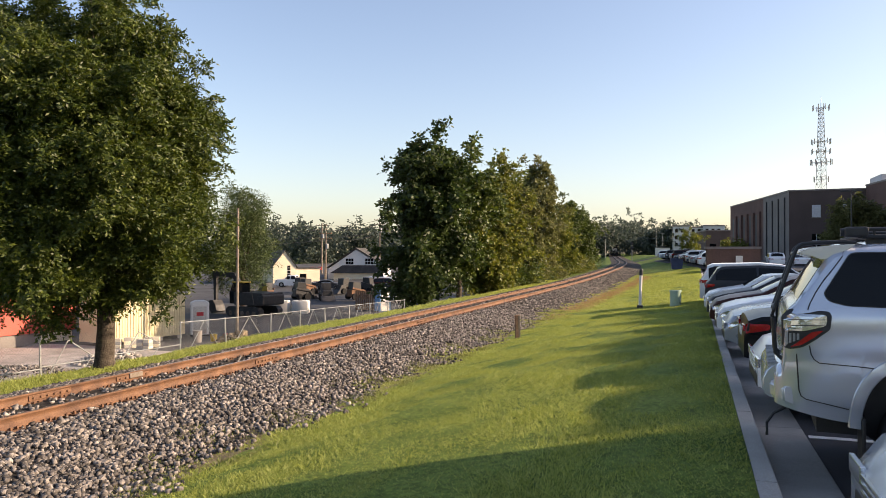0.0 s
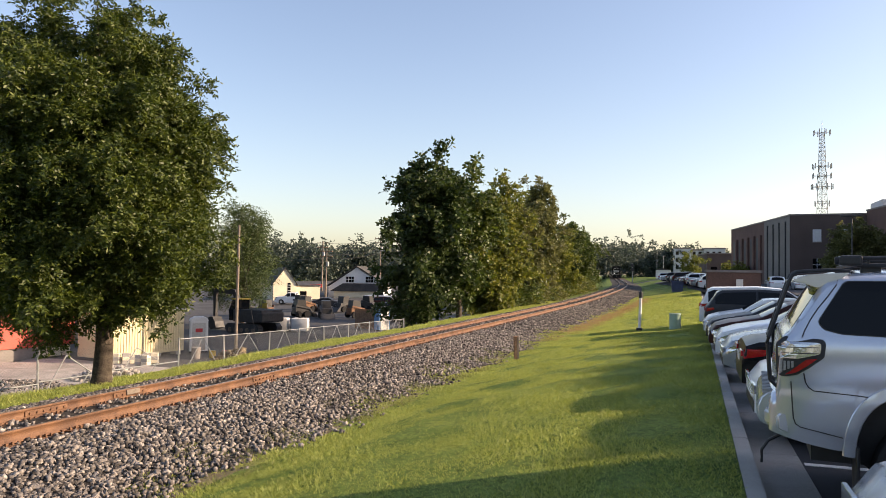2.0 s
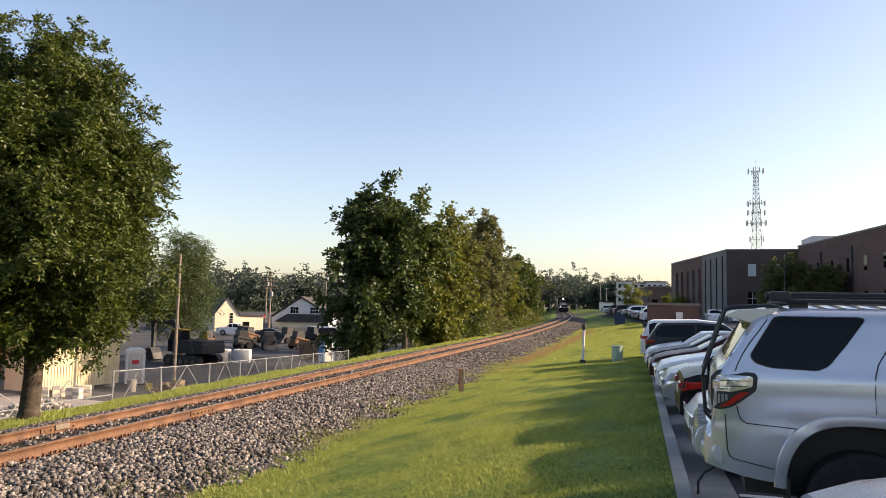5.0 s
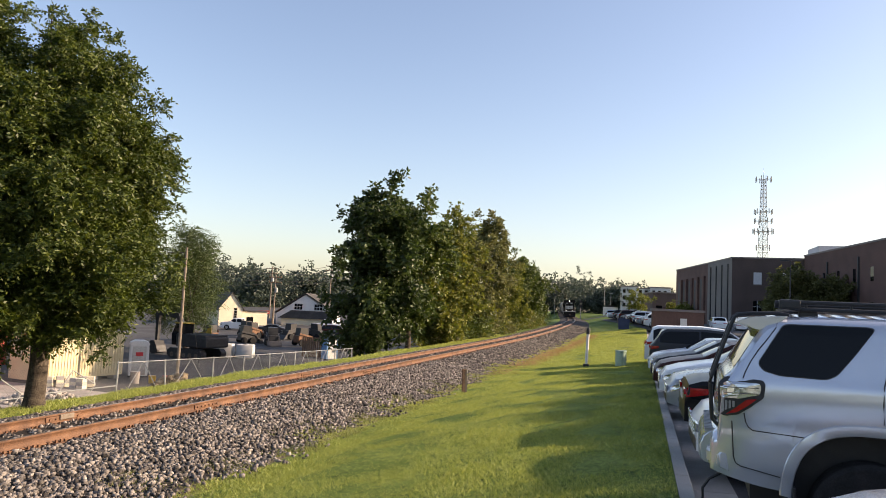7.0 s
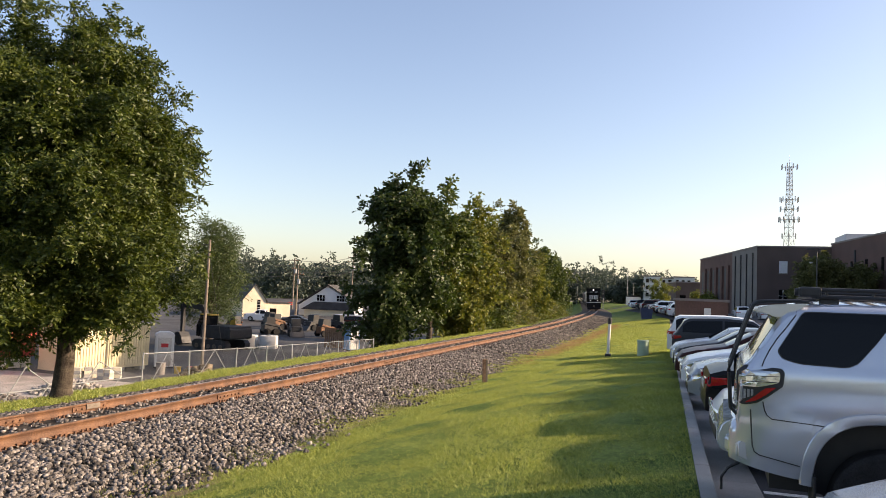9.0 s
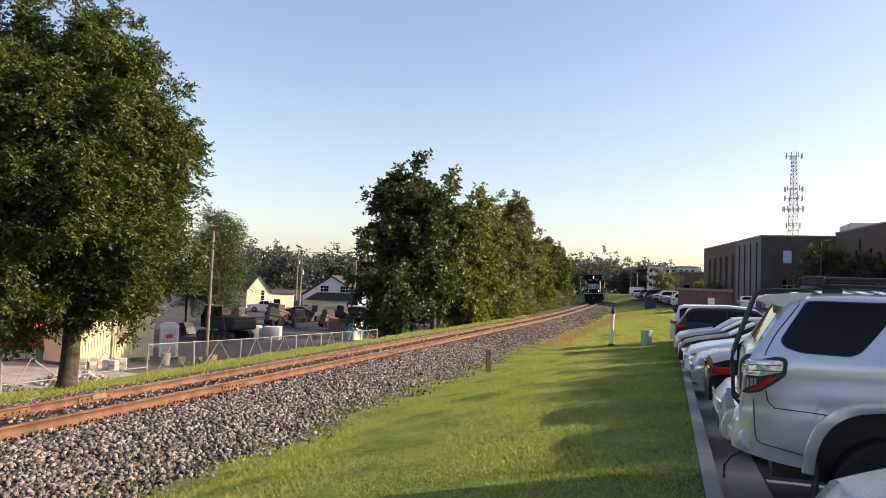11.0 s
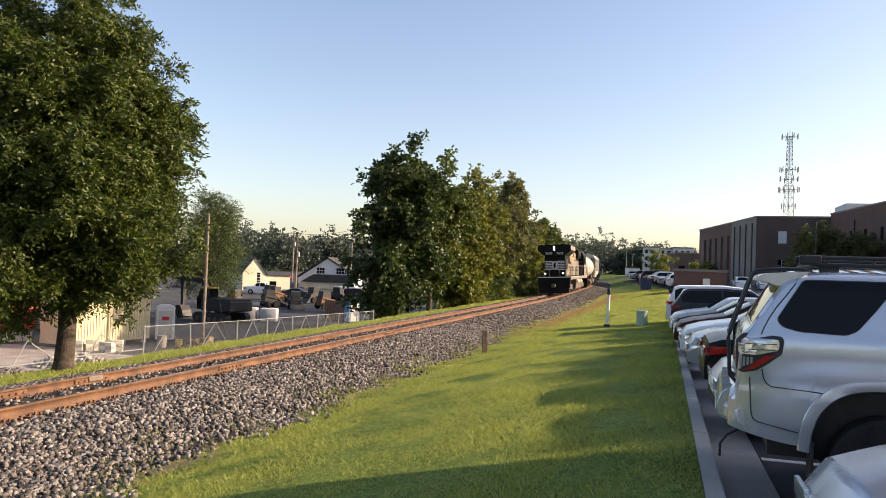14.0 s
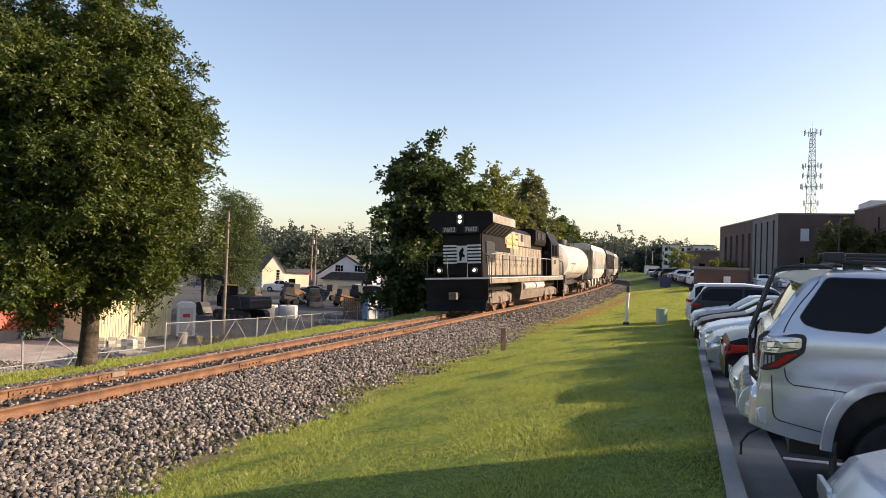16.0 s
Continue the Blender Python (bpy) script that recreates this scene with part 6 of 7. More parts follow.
# ---- fence and yard ----
def build_fence():
    f = thing("chain_fence", Matrix(), "sagging galvanised chain-link fence with bent posts", "fence")
    rng = random.Random(9)
    ys = [8.6, 11.2, 13.9, 16.3, 19.1, 21.5, 24.3, 26.5, 28.7, 31.0, 33.3, 35.6, 38.0]
    tops = []
    for k, y in enumerate(ys):
        x = -15.5
        zt = float(np.interp(y, [8, 16, 24, 38], [-.28, -.31, -.53, -.80]))
        bm = bmesh.new()
        tube(bm, (x, y, lz(x, y) - .1), (x + rng.uniform(-.05, .05), y + rng.uniform(-.06, .06), zt + .04), .027, .027, 8)
        part("post", bm, M["galv"], f)
        tops.append(Vector((x, y, zt)))
    for k, (a, b) in enumerate(zip(tops, tops[1:])):
        low_a, low_b = Vector((a.x, a.y, lz(a.x, a.y) + .1)), Vector((b.x, b.y, lz(b.x, b.y) + .1))
        bm = bmesh.new()
        if k >= 4:
            tube(bm, a, b, .014, .014, 8)
            m = a.lerp(b, .5)
            tube(bm, low_a.lerp(low_b, .2), m, .012, .012, 6)
            tube(bm, m, low_a.lerp(low_b, .8), .012, .012, 6)
        else:
            # bent stays in the flattened stretch
            m = a.lerp(b, .35) - Vector((0, 0, .15))
            k1 = low_a.lerp(low_b, .62) + Vector((.15, 0, .35))
            tube(bm, low_a.lerp(low_b, .1), m, .016, .016, 6)
            tube(bm, m, k1, .016, .016, 6)
            tube(bm, k1, low_a.lerp(low_b, .5) + Vector((.1, 0, -.05)), .016, .016, 6)
            tube(bm, low_a + Vector((0, 0, .25)), low_b + Vector((0, 0, .2)), .018, .018, 6)
        part("rail", bm, M["galv"], f)
    V, E = [], []
    bm = bmesh.new()
    for a, b in zip(tops, tops[1:]):
        za, zb = lz(a.x, a.y), lz(b.x, b.y)
        n = int((b.y - a.y) / .085)
        for s in (1, -1):
            for i in range(-12, n + 12):
                t0, t1 = (i / n, (i + 12 * s) / n)
                q0, q1 = (max(0, min(1, t)) for t in (t0, t1))
                if abs(q1 - q0) < 1e-4:
                    continue
                h0, h1 = (q0 - t0) / (t1 - t0), (q1 - t0) / (t1 - t0)
                p0 = Vector((a.x, a.y + (b.y - a.y) * q0, (za + (zb - za) * q0) * (1 - h0) + (a.z + (b.z - a.z) * q0) * h0))
                p1 = Vector((a.x, a.y + (b.y - a.y) * q1, (za + (zb - za) * q1) * (1 - h1) + (a.z + (b.z - a.z) * q1) * h1))
                tube(bm, p0, p1, .0013, .0013, 3)
    part("wire_mesh", bm, M["wire"], f, "thin diamond wire mesh")


build_fence()
YARD = -3.7


def yz(x, y):
    return lz(x, y)


def utility_pole(x, y, h, label, arms=0, r=.14, group="utility poles"):
    t = thing("utility_pole", pose(x, y, yz(x, y)), label, "utility pole", group)
    bm = bmesh.new()
    tube(bm, (0, 0, -.2), (0.05, 0, h), r, r * .7, 12)
    part("pole", bm, M["polewood"], t, smooth=True)
    for k in range(arms):
        bm = bmesh.new()
        box(bm, -1.2, 1.2, -.06, .06, h - .5 - k * .9, h - .38 - k * .9, .01)
        for sx in (-1.1, -.5, .5, 1.1):
            cyl(bm, (sx, 0, h - .30 - k * .9), (0, 0, 1), .05, .16, 8)
        part("crossarm", bm, M["wood"], t)
    if arms:
        bm = bmesh.new()
        cyl(bm, (.35, -.1, h - 2.6), (0, 0, 1), .25, .8, 14)
        part("transformer", bm, M["galv"], t)
    return t


def cable(a, b, sag, r=.018):
    a, b = Vector(a), Vector(b)
    pts = [a.lerp(b, i / 10) - Vector((0, 0, sag * 4 * (i / 10) * (1 - i / 10))) for i in range(11)]
    bm = sweep(pts, r)
    tagged(finish("overhead_cable", bm, M["black"]), "black overhead cable between poles", "cable", "overhead cables")


def portable_toilet(x, y, turn, body, door, label):
    t = thing("portable_toilet", pose(x, y, yz(x, y), 0, 0, turn), label, "portable toilet", "portable toilets")
    bm = bmesh.new()
    box(bm, -.57, .57, -.57, .57, .08, 2.1, .04)
    part("body", bm, body, t)
    for k in range(5):
        for s in (-1, 1):
            bm = bmesh.new()
            box(bm, s * .575 - .012, s * .575 + .012, -.45 + k * .2, -.37 + k * .2, .3, 1.9)
            part("rib", bm, body, t)
    bm = bmesh.new()
    box(bm, -.42, .42, -.60, -.565, .15, 1.98, .02)
    d = part("door", bm, door, t)
    bm = bmesh.new()
    box(bm, -.22, .22, -.61, -.60, 1.35, 1.6)
    part("notice", bm, M["redsign"] if door is M["tank"] else M["dark"], d)
    bm = bmesh.new()
    prism(bm, [(-.62, 2.1), (.62, 2.1), (.55, 2.22), (.3, 2.34), (-.3, 2.34), (-.55, 2.22)], -.62, .62)
    part("roof", bm, M["loowhite"], t, "white moulded roof")
    bm = bmesh.new()
    box(bm, -.62, .62, -.62, .62, 0, .1)
    part("skid", bm, M["dark"], t)


def excavator(x, y, turn):
    t = thing("excavator", pose(x, y, yz(x, y), 0, 0, turn), "dark tracked excavator with yellow panels, arm lowered", "excavator")
    for s in (-1, 1):
        bm = bmesh.new()
        prism(bm, [(-2.0, .30), (-1.7, .02), (1.7, .02), (2.0, .30), (2.0, .6), (1.7, .86), (-1.7, .86), (-2.0, .6)], s * 1.15 - .3, s * 1.15 + .3)
        tr = part("crawler", bm, M["dark"], t)
        for k in range(5):
            bm = bmesh.new()
            cyl(bm, (-1.4 + k * .7, s * 1.47, .32), (0, 1, 0), .2, .06, 14)
            part("roller", bm, M["locogrime"], tr)
    bm = bmesh.new()
    box(bm, -2.2, 1.2, -1.3, 1.3, 1.0, 2.1, .08)
    part("house", bm, M["dark"], t)
    bm = bmesh.new()
    box(bm, -2.35, -1.6, -1.32, 1.32, 1.05, 1.9, .12)
    part("counterweight", bm, M["dark"], t)
    bm = bmesh.new()
    prism(bm, [(-.3, 1.6), (.5, 1.6), (.3, 2.5), (-.2, 2.6)], -1.34, -1.31)
    part("side_panel", bm, M["machine"], t, "yellow side panel")
    bm = bmesh.new()
    prism(bm, [(.2, 1.1), (1.7, 1.1), (1.75, 2.0), (1.3, 2.95), (.2, 2.95)], .35, 1.28)
    cb = part("cab", bm, M["glass"], t, "glazed cab")
    bm = bmesh.new()
    box(bm, .1, 1.4, .3, 1.32, 2.92, 3.04, .03)
    part("cab_roof", bm, M["machine"], cb, "yellow roof edge")
    bm = bmesh.new()
    prism(bm, [(1.0, 1.5), (1.4, 1.4), (2.6, 3.3), (5.0, 3.5), (5.0, 3.9), (2.4, 3.75)], -.25, .1)
    part("boom", bm, M["dark"], t)
    bm = bmesh.new()
    prism(bm, [(4.8, 3.95), (5.2, 3.85), (5.1, 1.2), (4.85, 1.2)], -.22, .07)
    part("arm", bm, M["dark"], t)
    bm = bmesh.new()
    prism(bm, [(4.8, 1.25), (5.3, 1.2), (5.5, .5), (5.0, .05), (4.3, .25), (4.5, .8)], -.6, .45)
    part("bucket", bm, M["dark"], t)


def house_one():
    """Cream gabled house with a low side wing."""
    x, y = -64.3, 105.0
    t = thing("house", pose(x, y, -3.6, 0, 0, 44), "cream gabled house with a low flat wing", "house", "houses")
    bm = bmesh.new()
    prism(bm, [(-1.9, 0), (1.9, 0), (1.9, 3.3), (0, 5.85), (-1.9, 3.3)], 0, 9)
    w = part("wall", bm, M["cream"], t)
    for s in (-1, 1):
        bm = bmesh.new()
        prism(bm, [(0, 5.87), (s * 2.15, 3.02), (s * 2.15, 3.14), (0, 6.0)], -.25, 9.2)
        part("roof", bm, M["roof"], t)
    bm = bmesh.new()
    box(bm, .45, .95, -.03, .02, 1.7, 3.4)
    wd = part("window", bm, M["glass"], t)
    for z in (2.1, 2.55, 3.0):
        bm = bmesh.new()
        box(bm, .45, .95, -.05, -.03, z, z + .06)
        part("glazing_bar", bm, M["siding"], wd)
    bm = bmesh.new()
    box(bm, 1.95, 6.2, 1.0, 7, 0, 2.9, .02)
    part("wing", bm, M["cream"], t)
    bm = bmesh.new()
    box(bm, 1.85, 6.4, .8, 7.2, 2.9, 3.06)
    part("wing_roof", bm, M["awning"], t)
    bm = bmesh.new()
    box(bm, 2.8, 3.9, .96, 1.02, .9, 2.0)
    part("window", bm, M["glass"], t)
    # red and white sign board beyond
    s = thing("sign_board", pose(-62.2, 111.7, -3.5, 0, 0, 35), "red and white flat sign board on a post", "sign")
    bm = bmesh.new()
    box(bm, -1.0, 1.0, -.1, .1, 2.5, 3.0)
    part("board", bm, M["redsign"], s)
    bm = bmesh.new()
    box(bm, -.85, .85, -.12, -.1, 2.68, 2.82)
    part("plain_bar", bm, M["siding"], s)
    bm = bmesh.new()
    tube(bm, (0, 0, 0), (0, 0, 2.5), .1, .1, 8)
    part("post", bm, M["dark"], s)


def house_two():
    """White two-storey house behind a low dark-roofed porch."""
    x, y = -57.3, 117.4
    t = thing("house", pose(x, y, -3.6, 0, 0, 16), "white two-storey house with dark porch roof", "house", "houses")
    bm = bmesh.new()
    prism(bm, [(-5.0, 0), (5.0, 0), (5.0, 3.05), (0, 6.12), (-5.0, 2.7)], 0, 10)
    part("wall", bm, M["siding"], t)
    for s in (-1, 1):
        bm = bmesh.new()
        prism(bm, [(s * .0, 6.28), (s * 5.3, 2.75 if s < 0 else 3.1), (s * 5.3, 2.9 if s < 0 else 3.25), (0, 6.44)], -.3, 10.2)
        part("roof", bm, M["roof"], t)
    for x0 in (-1.9, 1.6):
        bm = bmesh.new()
        box(bm, x0, x0 + 1.5, -.04, .02, 3.5, 4.5)
        wd = part("window", bm, M["glass"], t)
        bm = bmesh.new()
        for k in range(4):
            box(bm, x0 + k * .48, x0 + k * .48 + .06, -.07, -.04, 3.45, 4.55)
        box(bm, x0, x0 + 1.5, -.065, -.045, 3.96, 4.02)
        part("window_frame", bm, M["siding"], wd)
    bm = bmesh.new()
    box(bm, -3.4, 5.0, -3, 0, 0, 2.0)
    part("porch_wall", bm, M["cream"], t)
    bm = bmesh.new()
    prism(bm, [(-4.0, 2.0), (5.6, 2.0), (4.0, 3.35), (-1.8, 3.35)], -3.4, .0)
    part("porch_roof", bm, M["awning"], t, "dark hipped porch roof")


def barrel(x, y, r, h, material, label, category="bucket"):
    t = thing(category.replace(" ", "_"), pose(x, y, yz(x, y)), label, category, "site clutter")
    bm = bmesh.new()
    tube(bm, (0, 0, 0), (0, 0, h), r * .85, r, 14)
    part("body", bm, material, t, smooth=True)
    bm = bmesh.new()
    cyl(bm, (0, 0, h), (0, 0, 1), r * 1.05, .04, 14)
    part("rim", bm, material, t)


def heap(name, x, y, rx, ry, h, n, size, material, label, seed):
    rng = np.random.RandomState(seed)
    a, r = rng.uniform(0, 6.28, n), np.sqrt(rng.rand(n))
    px, py = x + rx * r * np.cos(a), y + ry * r * np.sin(a)
    pz = land_z(px, py) + h * (1 - r ** 1.5) * rng.uniform(.6, 1, n)
    tagged(scatter_stones(name, np.stack([px, py, pz], -1), rng.uniform(size * .5, size * 1.3, n), stone_shapes(rng, 8), rng, material), label, "heap", kind="stuff")


def build_yard():
    utility_pole(-26.75, 38.2, 8.3, "weathered wooden utility pole with a stay wire", 0, .105)
    cable((-26.75, 38.2, 4.3), (-40.0, 20.0, 4.0), .5)
    cable((-26.75, 38.2, 4.1), (-25.6, 38.9, -3.2), 0.02, .012)
    # container, with its corrugated side
    t = thing("shipping_container", pose(-32.3, 36.8, -3.75, 0, 0, 82), "pale yellow corrugated steel container on blocks", "container")
    bm = bmesh.new()
    box(bm, -3.0, 3.0, 0, 2.4, .25, 2.85, .02)
    part("shell", bm, M["yellow"], t)
    for k in range(29):
        bm = bmesh.new()
        box(bm, -2.9 + k * .2, -2.8 + k * .2, -.035, .0, .4, 2.7, .008)
        part("rib", bm, M["yellow"], t)
    bm = bmesh.new()
    box(bm, -3.05, 3.05, -.04, 2.44, 2.83, 2.93)
    part("roof_rail", bm, M["yellow"], t)
    for sx in (-2.6, -.8, 1.0, 2.6):
        bm = bmesh.new()
        box(bm, sx - .2, sx + .2, .05, .6, 0, .27)
        part("block", bm, M["concrete"], t)
    # red trailer behind the tree, on a grey footing
    t = thing("red_trailer", pose(-37.8, 32.4, -3.75, 0, 0, 80), "red panelled site trailer on grey blocks", "trailer")
    bm = bmesh.new()
    box(bm, -7, 3.6, 0, 2.6, .75, 3.4, .03)
    part("body", bm, M["red"], t)
    bm = bmesh.new()
    box(bm, -7.1, 3.7, -.06, 2.66, 3.4, 3.5)
    part("roof_edge", bm, M["cream"], t)
    bm = bmesh.new()
    box(bm, -7, 1.2, .1, .6, 0, .78, .03)
    part("footing", bm, M["precast"], t)
    bm = bmesh.new()
    box(bm, 1.3, 3.4, .1, .6, .1, .7, .03)
    part("step", bm, M["cream"], t)
    portable_toilet(-31.6, 40.9, 40, M["loowhite"], M["tank"], "white portable toilet with a small red notice")
    portable_toilet(-27.9, 62.8, 50, M["looblue"], M["loowhite"], "blue portable toilet with a white roof")
    excavator(-37.0, 55.4, 168)
    for k, (dx, dy) in enumerate(((0, 0), (1.7, .6))):
        t = thing("storage_tank", pose(-36.0 + dx, 58.2 + dy, -3.7, 0, 0, 20), "white rounded plastic storage tank", "tank", "storage tanks")
        bm = bmesh.new()
        box(bm, -.75, .75, -.6, .6, 0, 1.2, .12)
        part("body", bm, M["loowhite"], t, smooth=True)
        bm = bmesh.new()
        cyl(bm, (0, 0, 1.24), (0, 0, 1), .2, .1, 12)
        part("cap", bm, M["dark"], t)
    for k, (x, y, turn, style, col, label) in enumerate(((-47.5, 106.0, 200, "pickup", "white", "white pickup truck parked in the yard"), (-58.5, 98.0, 195, "pickup", "white", "white pickup truck beside the cream house"), (-50.5, 94.0, 20, "sedan", "darkgrey", "dark car among yard machines"), (-42.0, 96.0, 30, "suv", "brown", "dark red vehicle in the yard"))):
        car("truck" if style == "pickup" else "car", pose(x, y, lz(x, y), 0, 0, turn), style, M[col], label, 5.4 if style == "pickup" else 4.6, group="yard vehicles")
    # loaders and implements standing about the yard
    rng = random.Random(77)
    for k in range(13):
        x, y = -52 + (k % 7) * 3.6 + rng.uniform(-1, 1), 76 + (k // 7) * 12 + rng.uniform(-3, 3)
        t = thing("loader", pose(x, y, lz(x, y), 0, 0, rng.uniform(0, 360)), "small dark compact loader parked in the yard", "loader", "yard machines")
        body = M[("dark", "rust", "dark", "dark", "rust", "dark", "loowhite")[k % 7]]
        bm = bmesh.new()
        box(bm, -.9, .9, -.55, .55, .35, 1.2, .08)
        part("body", bm, body, t)
        bm = bmesh.new()
        prism(bm, [(-.7, 1.2), (.5, 1.2), (.4, 2.05), (-.6, 2.1)], -.5, .5)
        part("cab", bm, M["black"], t)
        for s in (-1, 1):
            for q in (-.55, .55):
                bm = bmesh.new()
                cyl(bm, (q, s * .68, .38), (0, 1, 0), .38, .24, 16)
                part("wheel", bm, M["rubber"], t)
            bm = bmesh.new()
            prism(bm, [(-.9, 1.3), (-.8, 1.5), (1.0, 1.1), (1.5, .3), (1.35, .25), (.9, .95)], s * .62 - .05, s * .62 + .05)
            part("lift_arm", bm, body, t)
        bm = bmesh.new()
        prism(bm, [(1.3, .05), (2.0, .05), (1.5, .6), (1.3, .6)], -.8, .8)
        part("bucket", bm, M["dark"], t)
    # timber hoarding behind the blue toilet
    t = thing("timber_fence", pose(-31.2, 63.8, -3.7, 0, 0, 12), "brown vertical board fence", "fence")
    for k in range(16):
        bm = bmesh.new()
        box(bm, k * .2, k * .2 + .17, -.02, .02, 0, 1.9, .006)
        part("board", bm, M["wood"], t)
    heap("debris_heap", -25.8, 37.0, 1.7, 1.2, .8, 120, .2, M["soil"], "heap of broken timber and earth round the pole", 5)
    heap("gravel_heap", -27.5, 29.0, 2.2, 1.6, .7, 260, .12, M["gravel"], "low heap of grey gravel", 6)
    heap("rubble_heap", -29.0, 25.0, 3.4, 2.0, .35, 420, .07, M["stone"], "spread of pale rubble", 7)
    for x, y, r, h, mm, lb in ((-28.9, 37.2, .28, .75, "precast", "grey plastic dustbin beside the container"), (-28.2, 37.9, .18, .5, "machine", "yellow bucket on the gravel"), (-27.6, 38.3, .18, .5, "redsign", "red fuel can on the gravel"), (-28.6, 38.3, .16, .45, "machine", "yellow bucket beside the toilet")):
        barrel(x, y, r, h, M[mm], lb)
    for x, y in ((-31.2, 34.2), (-30.2, 34.8), (-29.9, 33.8), (-31.9, 33.6)):
        t = thing("block_stack", pose(x, y, lz(x, y), 0, 0, rng.uniform(0, 60)), "stack of pale concrete blocks", "blocks", "site clutter")
        for k in range(3):
            for j in range(2):
                bm = bmesh.new()
                box(bm, -.4 + j * .42, -.02 + j * .42, -.2, .2, k * .2, k * .2 + .19, .01)
                part("block", bm, M["cream" if (k + j) % 2 else "concrete"], t)
    t = thing("sack", pose(-15.0, 12.4, lz(-15.0, 12.4)), "yellow crumpled sack by the fence", "sack")
    bm = bmesh.new()
    bmesh.ops.create_icosphere(bm, subdivisions=2, radius=.16)
    for v in bm.verts:
        v.co.z *= .55
        v.co *= random.Random(v.index).uniform(.85, 1.15)
    part("body", bm, M["machine"], t)
    house_one()
    house_two()
    poles = [(-70.0, 128.0, 10), (-62.0, 138.0, 11), (-56.0, 150.0, 11), (-60.5, 112.0, 8.5), (-90.0, 110.0, 10)]
    for x, y, h in poles:
        utility_pole(x, y, h, "wooden power pole with crossarms", 2, .18, "power poles")
    for a, b in ((4, 0), (0, 1), (1, 2)):
        for dz in (.4, 1.3, 2.6, 3.4):
            pa, pb = poles[a], poles[b]
            cable((pa[0], pa[1], lz(pa[0], pa[1]) + pa[2] - dz), (pb[0], pb[1], lz(pb[0], pb[1]) + pb[2] - dz), .6, .035)
    for dz in (.4, 1.3, 2.6):
        cable((-56, 150, lz(-56, 150) + 11 - dz), (-20, 190, 9.5 - dz), 1.0, .035)


build_yard()


# ---- brick building, mast and far block ----
def wall_run(t, a, b, z0, z1, material, name="wall"):
    """A wall 0.4 m thick along a plan line."""
    a, b = Vector((*a, 0)), Vector((*b, 0))
    d = (b - a)
    n = Vector((-d.y, d.x, 0)).normalized()
    m = Matrix.Translation(a) @ Matrix((d.normalized(), n, Vector((0, 0, 1)))).transposed().to_4x4()
    bm = bmesh.new()
    box(bm, 0, d.length, 0, .4, z0, z1)
    w = part(name, bm, material, t)
    w.matrix_basis = m
    bm = bmesh.new()
    box(bm, -.1, d.length + .1, -.08, .5, z1, z1 + .22)
    part("coping", bm, M["coping"], w)
    return w, d.length


def wall_panel(w, x0, x1, z0, z1, material, name, depth=.06, inset=False):
    bm = bmesh.new()
    box(bm, x0, x1, -depth if not inset else -.012, .02, z0, z1)
    return part(name, bm, material, w)


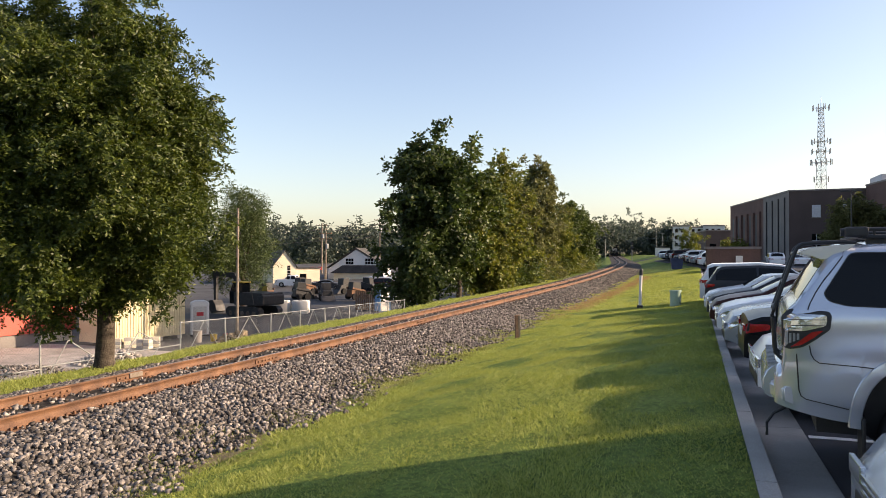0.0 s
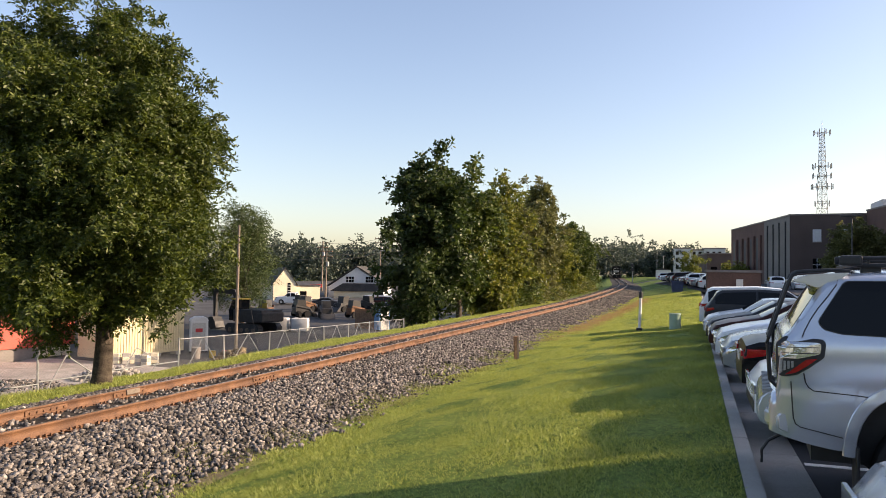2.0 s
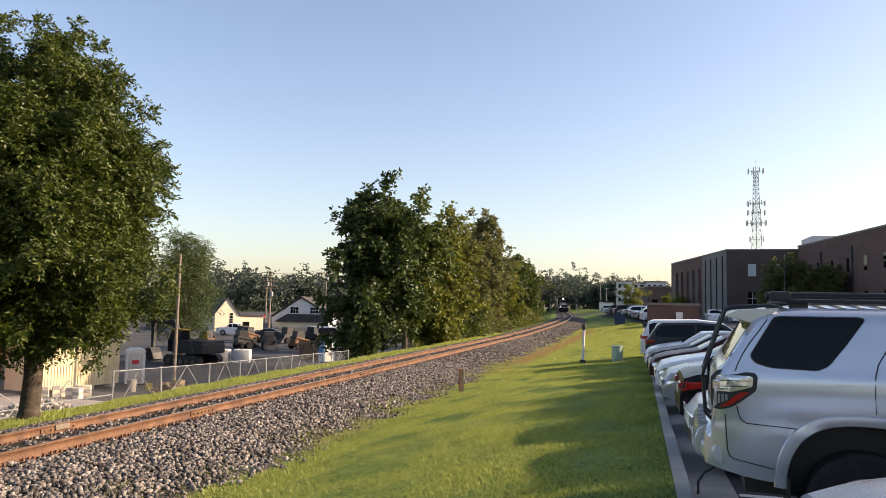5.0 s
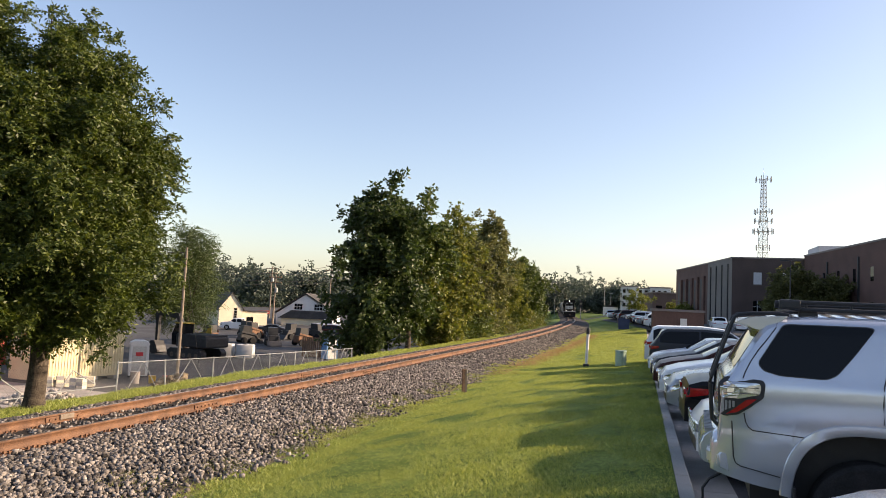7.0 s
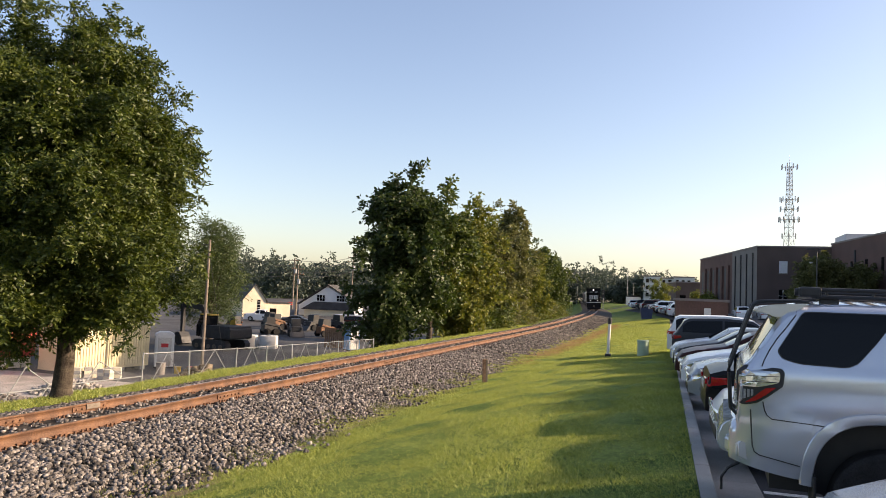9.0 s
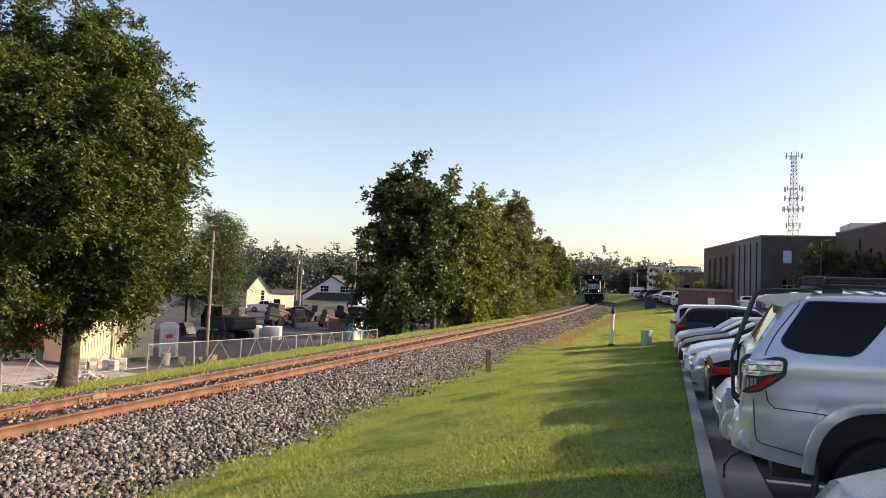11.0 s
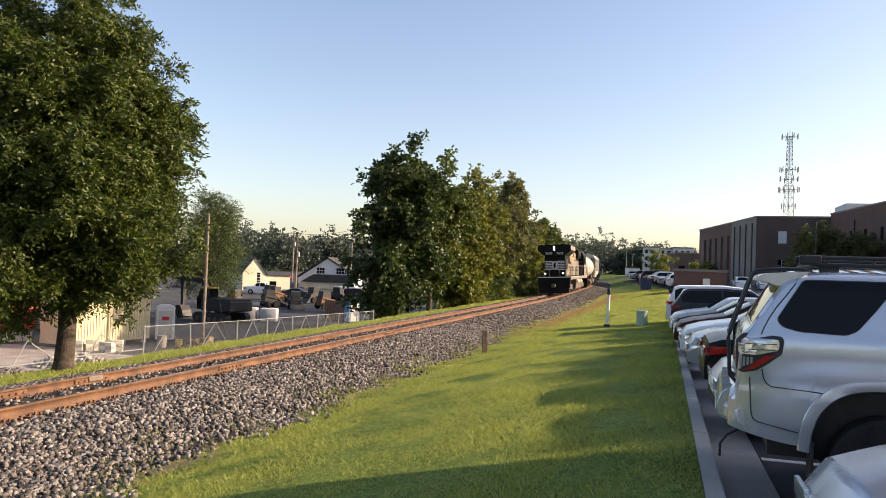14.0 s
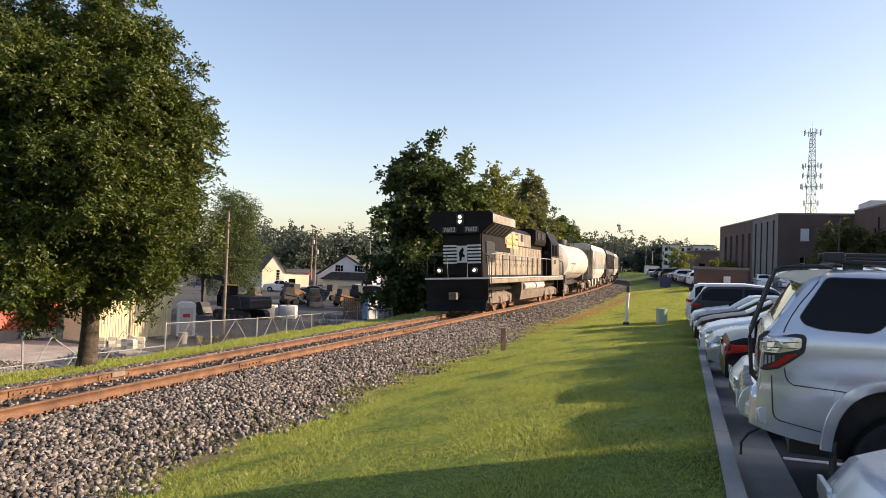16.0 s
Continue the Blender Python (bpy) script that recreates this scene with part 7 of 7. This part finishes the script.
def build_brick_building():
    t = thing("brick_building", Matrix(), "dark brown brick building with flat parapet roof", "building", kind="")
    z0, z1 = -.2, 11.5
    A, B, C, D, E, F = (6.8, 164.0), (11.2, 139.7), (13.7, 125.0), (24.2, 124.4), (28.2, 92.0), (80, 92)
    bm = bmesh.new()
    lo = [bm.verts.new((x, y, z0)) for x, y in (A, B, C, D, E, (70, 92), (70, 164))]
    hi = [bm.verts.new((v.co.x, v.co.y, z1 - .3)) for v in lo]
    k = len(lo)
    bm.faces.new(hi)
    for v in lo + hi:
        v.co.x += .42
        v.co.y += .42
    part("roof", bm, M["coping"], t)
    # brick wing with tall piers and dark recesses
    w, n = wall_run(t, A, B, z0, z1, M["brick"])
    for i in range(5):
        x = 2.0 + i * (n - 3) / 5
        wall_panel(w, x, x + 2.6, z0 + .4, z1 - 2.6, M["dark"], "window_bay", inset=True)
        p = wall_panel(w, x + 2.7, x + 3.9, z0, z1 - 2.2, M["brick"], "pier", .35)
    # precast wing with slit windows
    w, n = wall_run(t, B, C, z0, z1, M["precast"])
    for i in range(4):
        x = 1.6 + i * (n - 3) / 3.4
        s = wall_panel(w, x, x + .55, z0 + .6, z1 - 1.2, M["black"], "slit_window", inset=True)
        wall_panel(w, x + .6, x + .85, z0 + .6, z1 - .8, M["dark"], "downpipe", .18)
    # main front with square windows
    w, n = wall_run(t, C, D, z0, z1, M["brickdark"])
    for x, z in ((3.2, 7.4), (3.2, 2.9), (7.4, 7.4), (7.4, 2.9)):
        g = wall_panel(w, x, x + 1.2, z, z + 1.9, M["apartment" if z > 5 else "glass"], "window", inset=True)
        bm = bmesh.new()
        box(bm, x - .08, x + 1.28, -.10, -.015, z - .14, z - .02)
        part("sill", bm, M["precast"], g)
        bm = bmesh.new()
        box(bm, x + .56, x + .64, -.05, -.012, z, z + 1.9)
        box(bm, x, x + 1.2, -.05, -.012, z + .9, z + .97)
        part("frame", bm, M["apartment"], g)
    # nearer wing
    w, n = wall_run(t, D, E, z0, z1 + .5, M["brick"])
    for i in range(6):
        x = 2.5 + i * (n - 5) / 5.2
        for z in (2.8, 7.2):
            wall_panel(w, x, x + .9, z, z + 1.8, M["glass"], "window", inset=True)
        if i % 2:
            wall_panel(w, x + 1.8, x + 2.1, 0, z1 - 1, M["dark"], "downpipe", .2)
    wall_run(t, E, F, z0, z1 + .5, M["brick"])
    bm = bmesh.new()
    box(bm, 27, 34, 128, 136, z1 - .3, z1 + 2.6)
    part("plant_room", bm, M["apartment"], t, "pale metal roof plant room")
    # low brick screen wall and flat block beyond
    s = thing("screen_wall", Matrix(), "low red-brown brick screen wall round the bins", "wall")
    for a, b in (((.9, 69.0), (5.4, 70.3)), ((5.4, 70.3), (4.4, 75))):
        wall_run(s, a, b, -.5, 2.2, M["brick"], "panel")
    g = thing("notice_board", pose(3.6, 69.5, 0, 0, 0, 16), "green and white notice board on posts", "sign")
    bm = bmesh.new()
    box(bm, -.3, .3, -.03, .03, .7, 1.6, .01)
    part("board", bm, M["loowhite"], g)
    bm = bmesh.new()
    for x in (-.25, .25):
        tube(bm, (x, .03, -.2), (x, .03, 1.6), .03, .03, 6)
    part("posts", bm, M["galv"], g)
    lb = thing("low_block", pose(9.5, 215, .5, 0, 0, 10), "low brown brick block with flat roof", "building")
    bm = bmesh.new()
    box(bm, -7, 7, 0, 14, 0, 7.5, .05)
    part("wall", bm, M["brickdark"], lb)
    bm = bmesh.new()
    box(bm, -7.2, 7.2, -.2, 14.2, 7.5, 7.8)
    part("roof", bm, M["coping"], lb)
    for i in range(4):
        bm = bmesh.new()
        box(bm, -6 + i * 3, -4.4 + i * 3, -.05, 0, 2.0, 4.0)
        part("window", bm, M["glass"], lb)


build_brick_building()


def build_apartment():
    t = thing("apartment_block", pose(-1.5, 330, .5, 0, 0, 5), "pale grey four-storey apartment block", "building")
    for x0, x1, y0, h in ((-8, -1, 0, 13.0), (-1, 4.5, 1.5, 12.4), (4.5, 13, 0, 13.0)):
        bm = bmesh.new()
        box(bm, x0, x1, y0, 14, 0, h)
        w = part("wall", bm, M["apartment"], t)
        bm = bmesh.new()
        box(bm, x0 - .2, x1 + .2, y0 - .3, 14.2, h, h + .5)
        part("roof", bm, M["coping"], t)
        for fl in range(4):
            for k in range(int((x1 - x0) / 2.4)):
                x, z = x0 + .8 + k * 2.4, 1.4 + fl * 3.0
                bm = bmesh.new()
                box(bm, x, x + 1.2, y0 - .05, y0 + .02, z, z + 1.5)
                part("window", bm, M["glass"], w)


build_apartment()


def build_mast():
    """Lattice radio mast: three legs, rings, diagonals, antenna platforms."""
    h = 64.0
    x0, y0 = 48.8, 334.7
    t = thing("radio_mast", pose(x0, y0, .0, 0, 0, 20), "tall grey lattice radio mast with antenna rings", "mast")
    legs = [0, 2.0944, 4.18879]
    rad = lambda z: 3.4 - 2.4 * min(1, z / h)
    pt = lambda a, z: Vector((rad(z) * math.cos(a), rad(z) * math.sin(a), z))
    for a in legs:
        bm = bmesh.new()
        tube(bm, pt(a, 0), pt(a, h), .14, .12, 6)
        part("leg", bm, M["galv"], t)
    bm = bmesh.new()
    z = 1.0
    while z < h - 2:
        dz = rad(z) * 1.3
        for a, b in zip(legs, legs[1:] + legs[:1]):
            tube(bm, pt(a, z), pt(b, min(h, z + dz)), .06, .06, 4)
            tube(bm, pt(b, z), pt(a, min(h, z + dz)), .06, .06, 4)
            tube(bm, pt(a, z), pt(b, z), .06, .06, 4)
        z += dz
    part("bracing", bm, M["galv"], t)
    for z, r, n in ((62, 3.2, 8), (48, 3.6, 9), (44, 3.6, 8), (39.5, 4.0, 12), (32.5, 3.0, 6), (25.5, 3.6, 6), (13, 3.2, 5)):
        for k in range(n):
            bm = bmesh.new()
            a = k * 6.28319 / n
            p = Vector((r * math.cos(a), r * math.sin(a), z))
            tube(bm, (0, 0, z), p, .05, .05, 4)
            box(bm, p.x - .16, p.x + .16, p.y - .12, p.y + .12, z - 1.1, z + 1.1)
            part("antenna", bm, M["galv"], t, "panel antenna on an arm")
    bm = bmesh.new()
    tube(bm, (0, 0, h), (0, 0, h + 3), .08, .04, 6)
    part("tip", bm, M["galv"], t)


build_mast()


def build_lot_lamps():
    for x, y, h in ((17.5, 98.0, 9.0), (29.0, 66.0, 9.0)):
        t = thing("lot_lamp", pose(x, y, float(lot_z(y))), "tall dark car park lamp with two flat heads", "street lamp", "car park lamps")
        bm = bmesh.new()
        tube(bm, (0, 0, 0), (0, 0, h), .1, .07, 10)
        part("pole", bm, M["dark"], t)
        for s in (-1, 1):
            bm = bmesh.new()
            box(bm, min(s * .1, s * 1.2), max(s * .1, s * 1.2), -.15, .15, h - .05, h + .1, .03)
            part("lamp_head", bm, M["dark"], t)


build_lot_lamps()


# ---- movement ----
def motions():
    """The train rolls up the line at a steady pace, each vehicle on the track's own bend."""
    for vehicle, behind, half in TRAIN:
        rows = []
        for k in range(33):
            t = k * 0.5
            rows.append((t, vehicle_pose(31.7 + 18.3 * (16.0 - t) + behind, half)))
        walk(vehicle, rows)


motions()
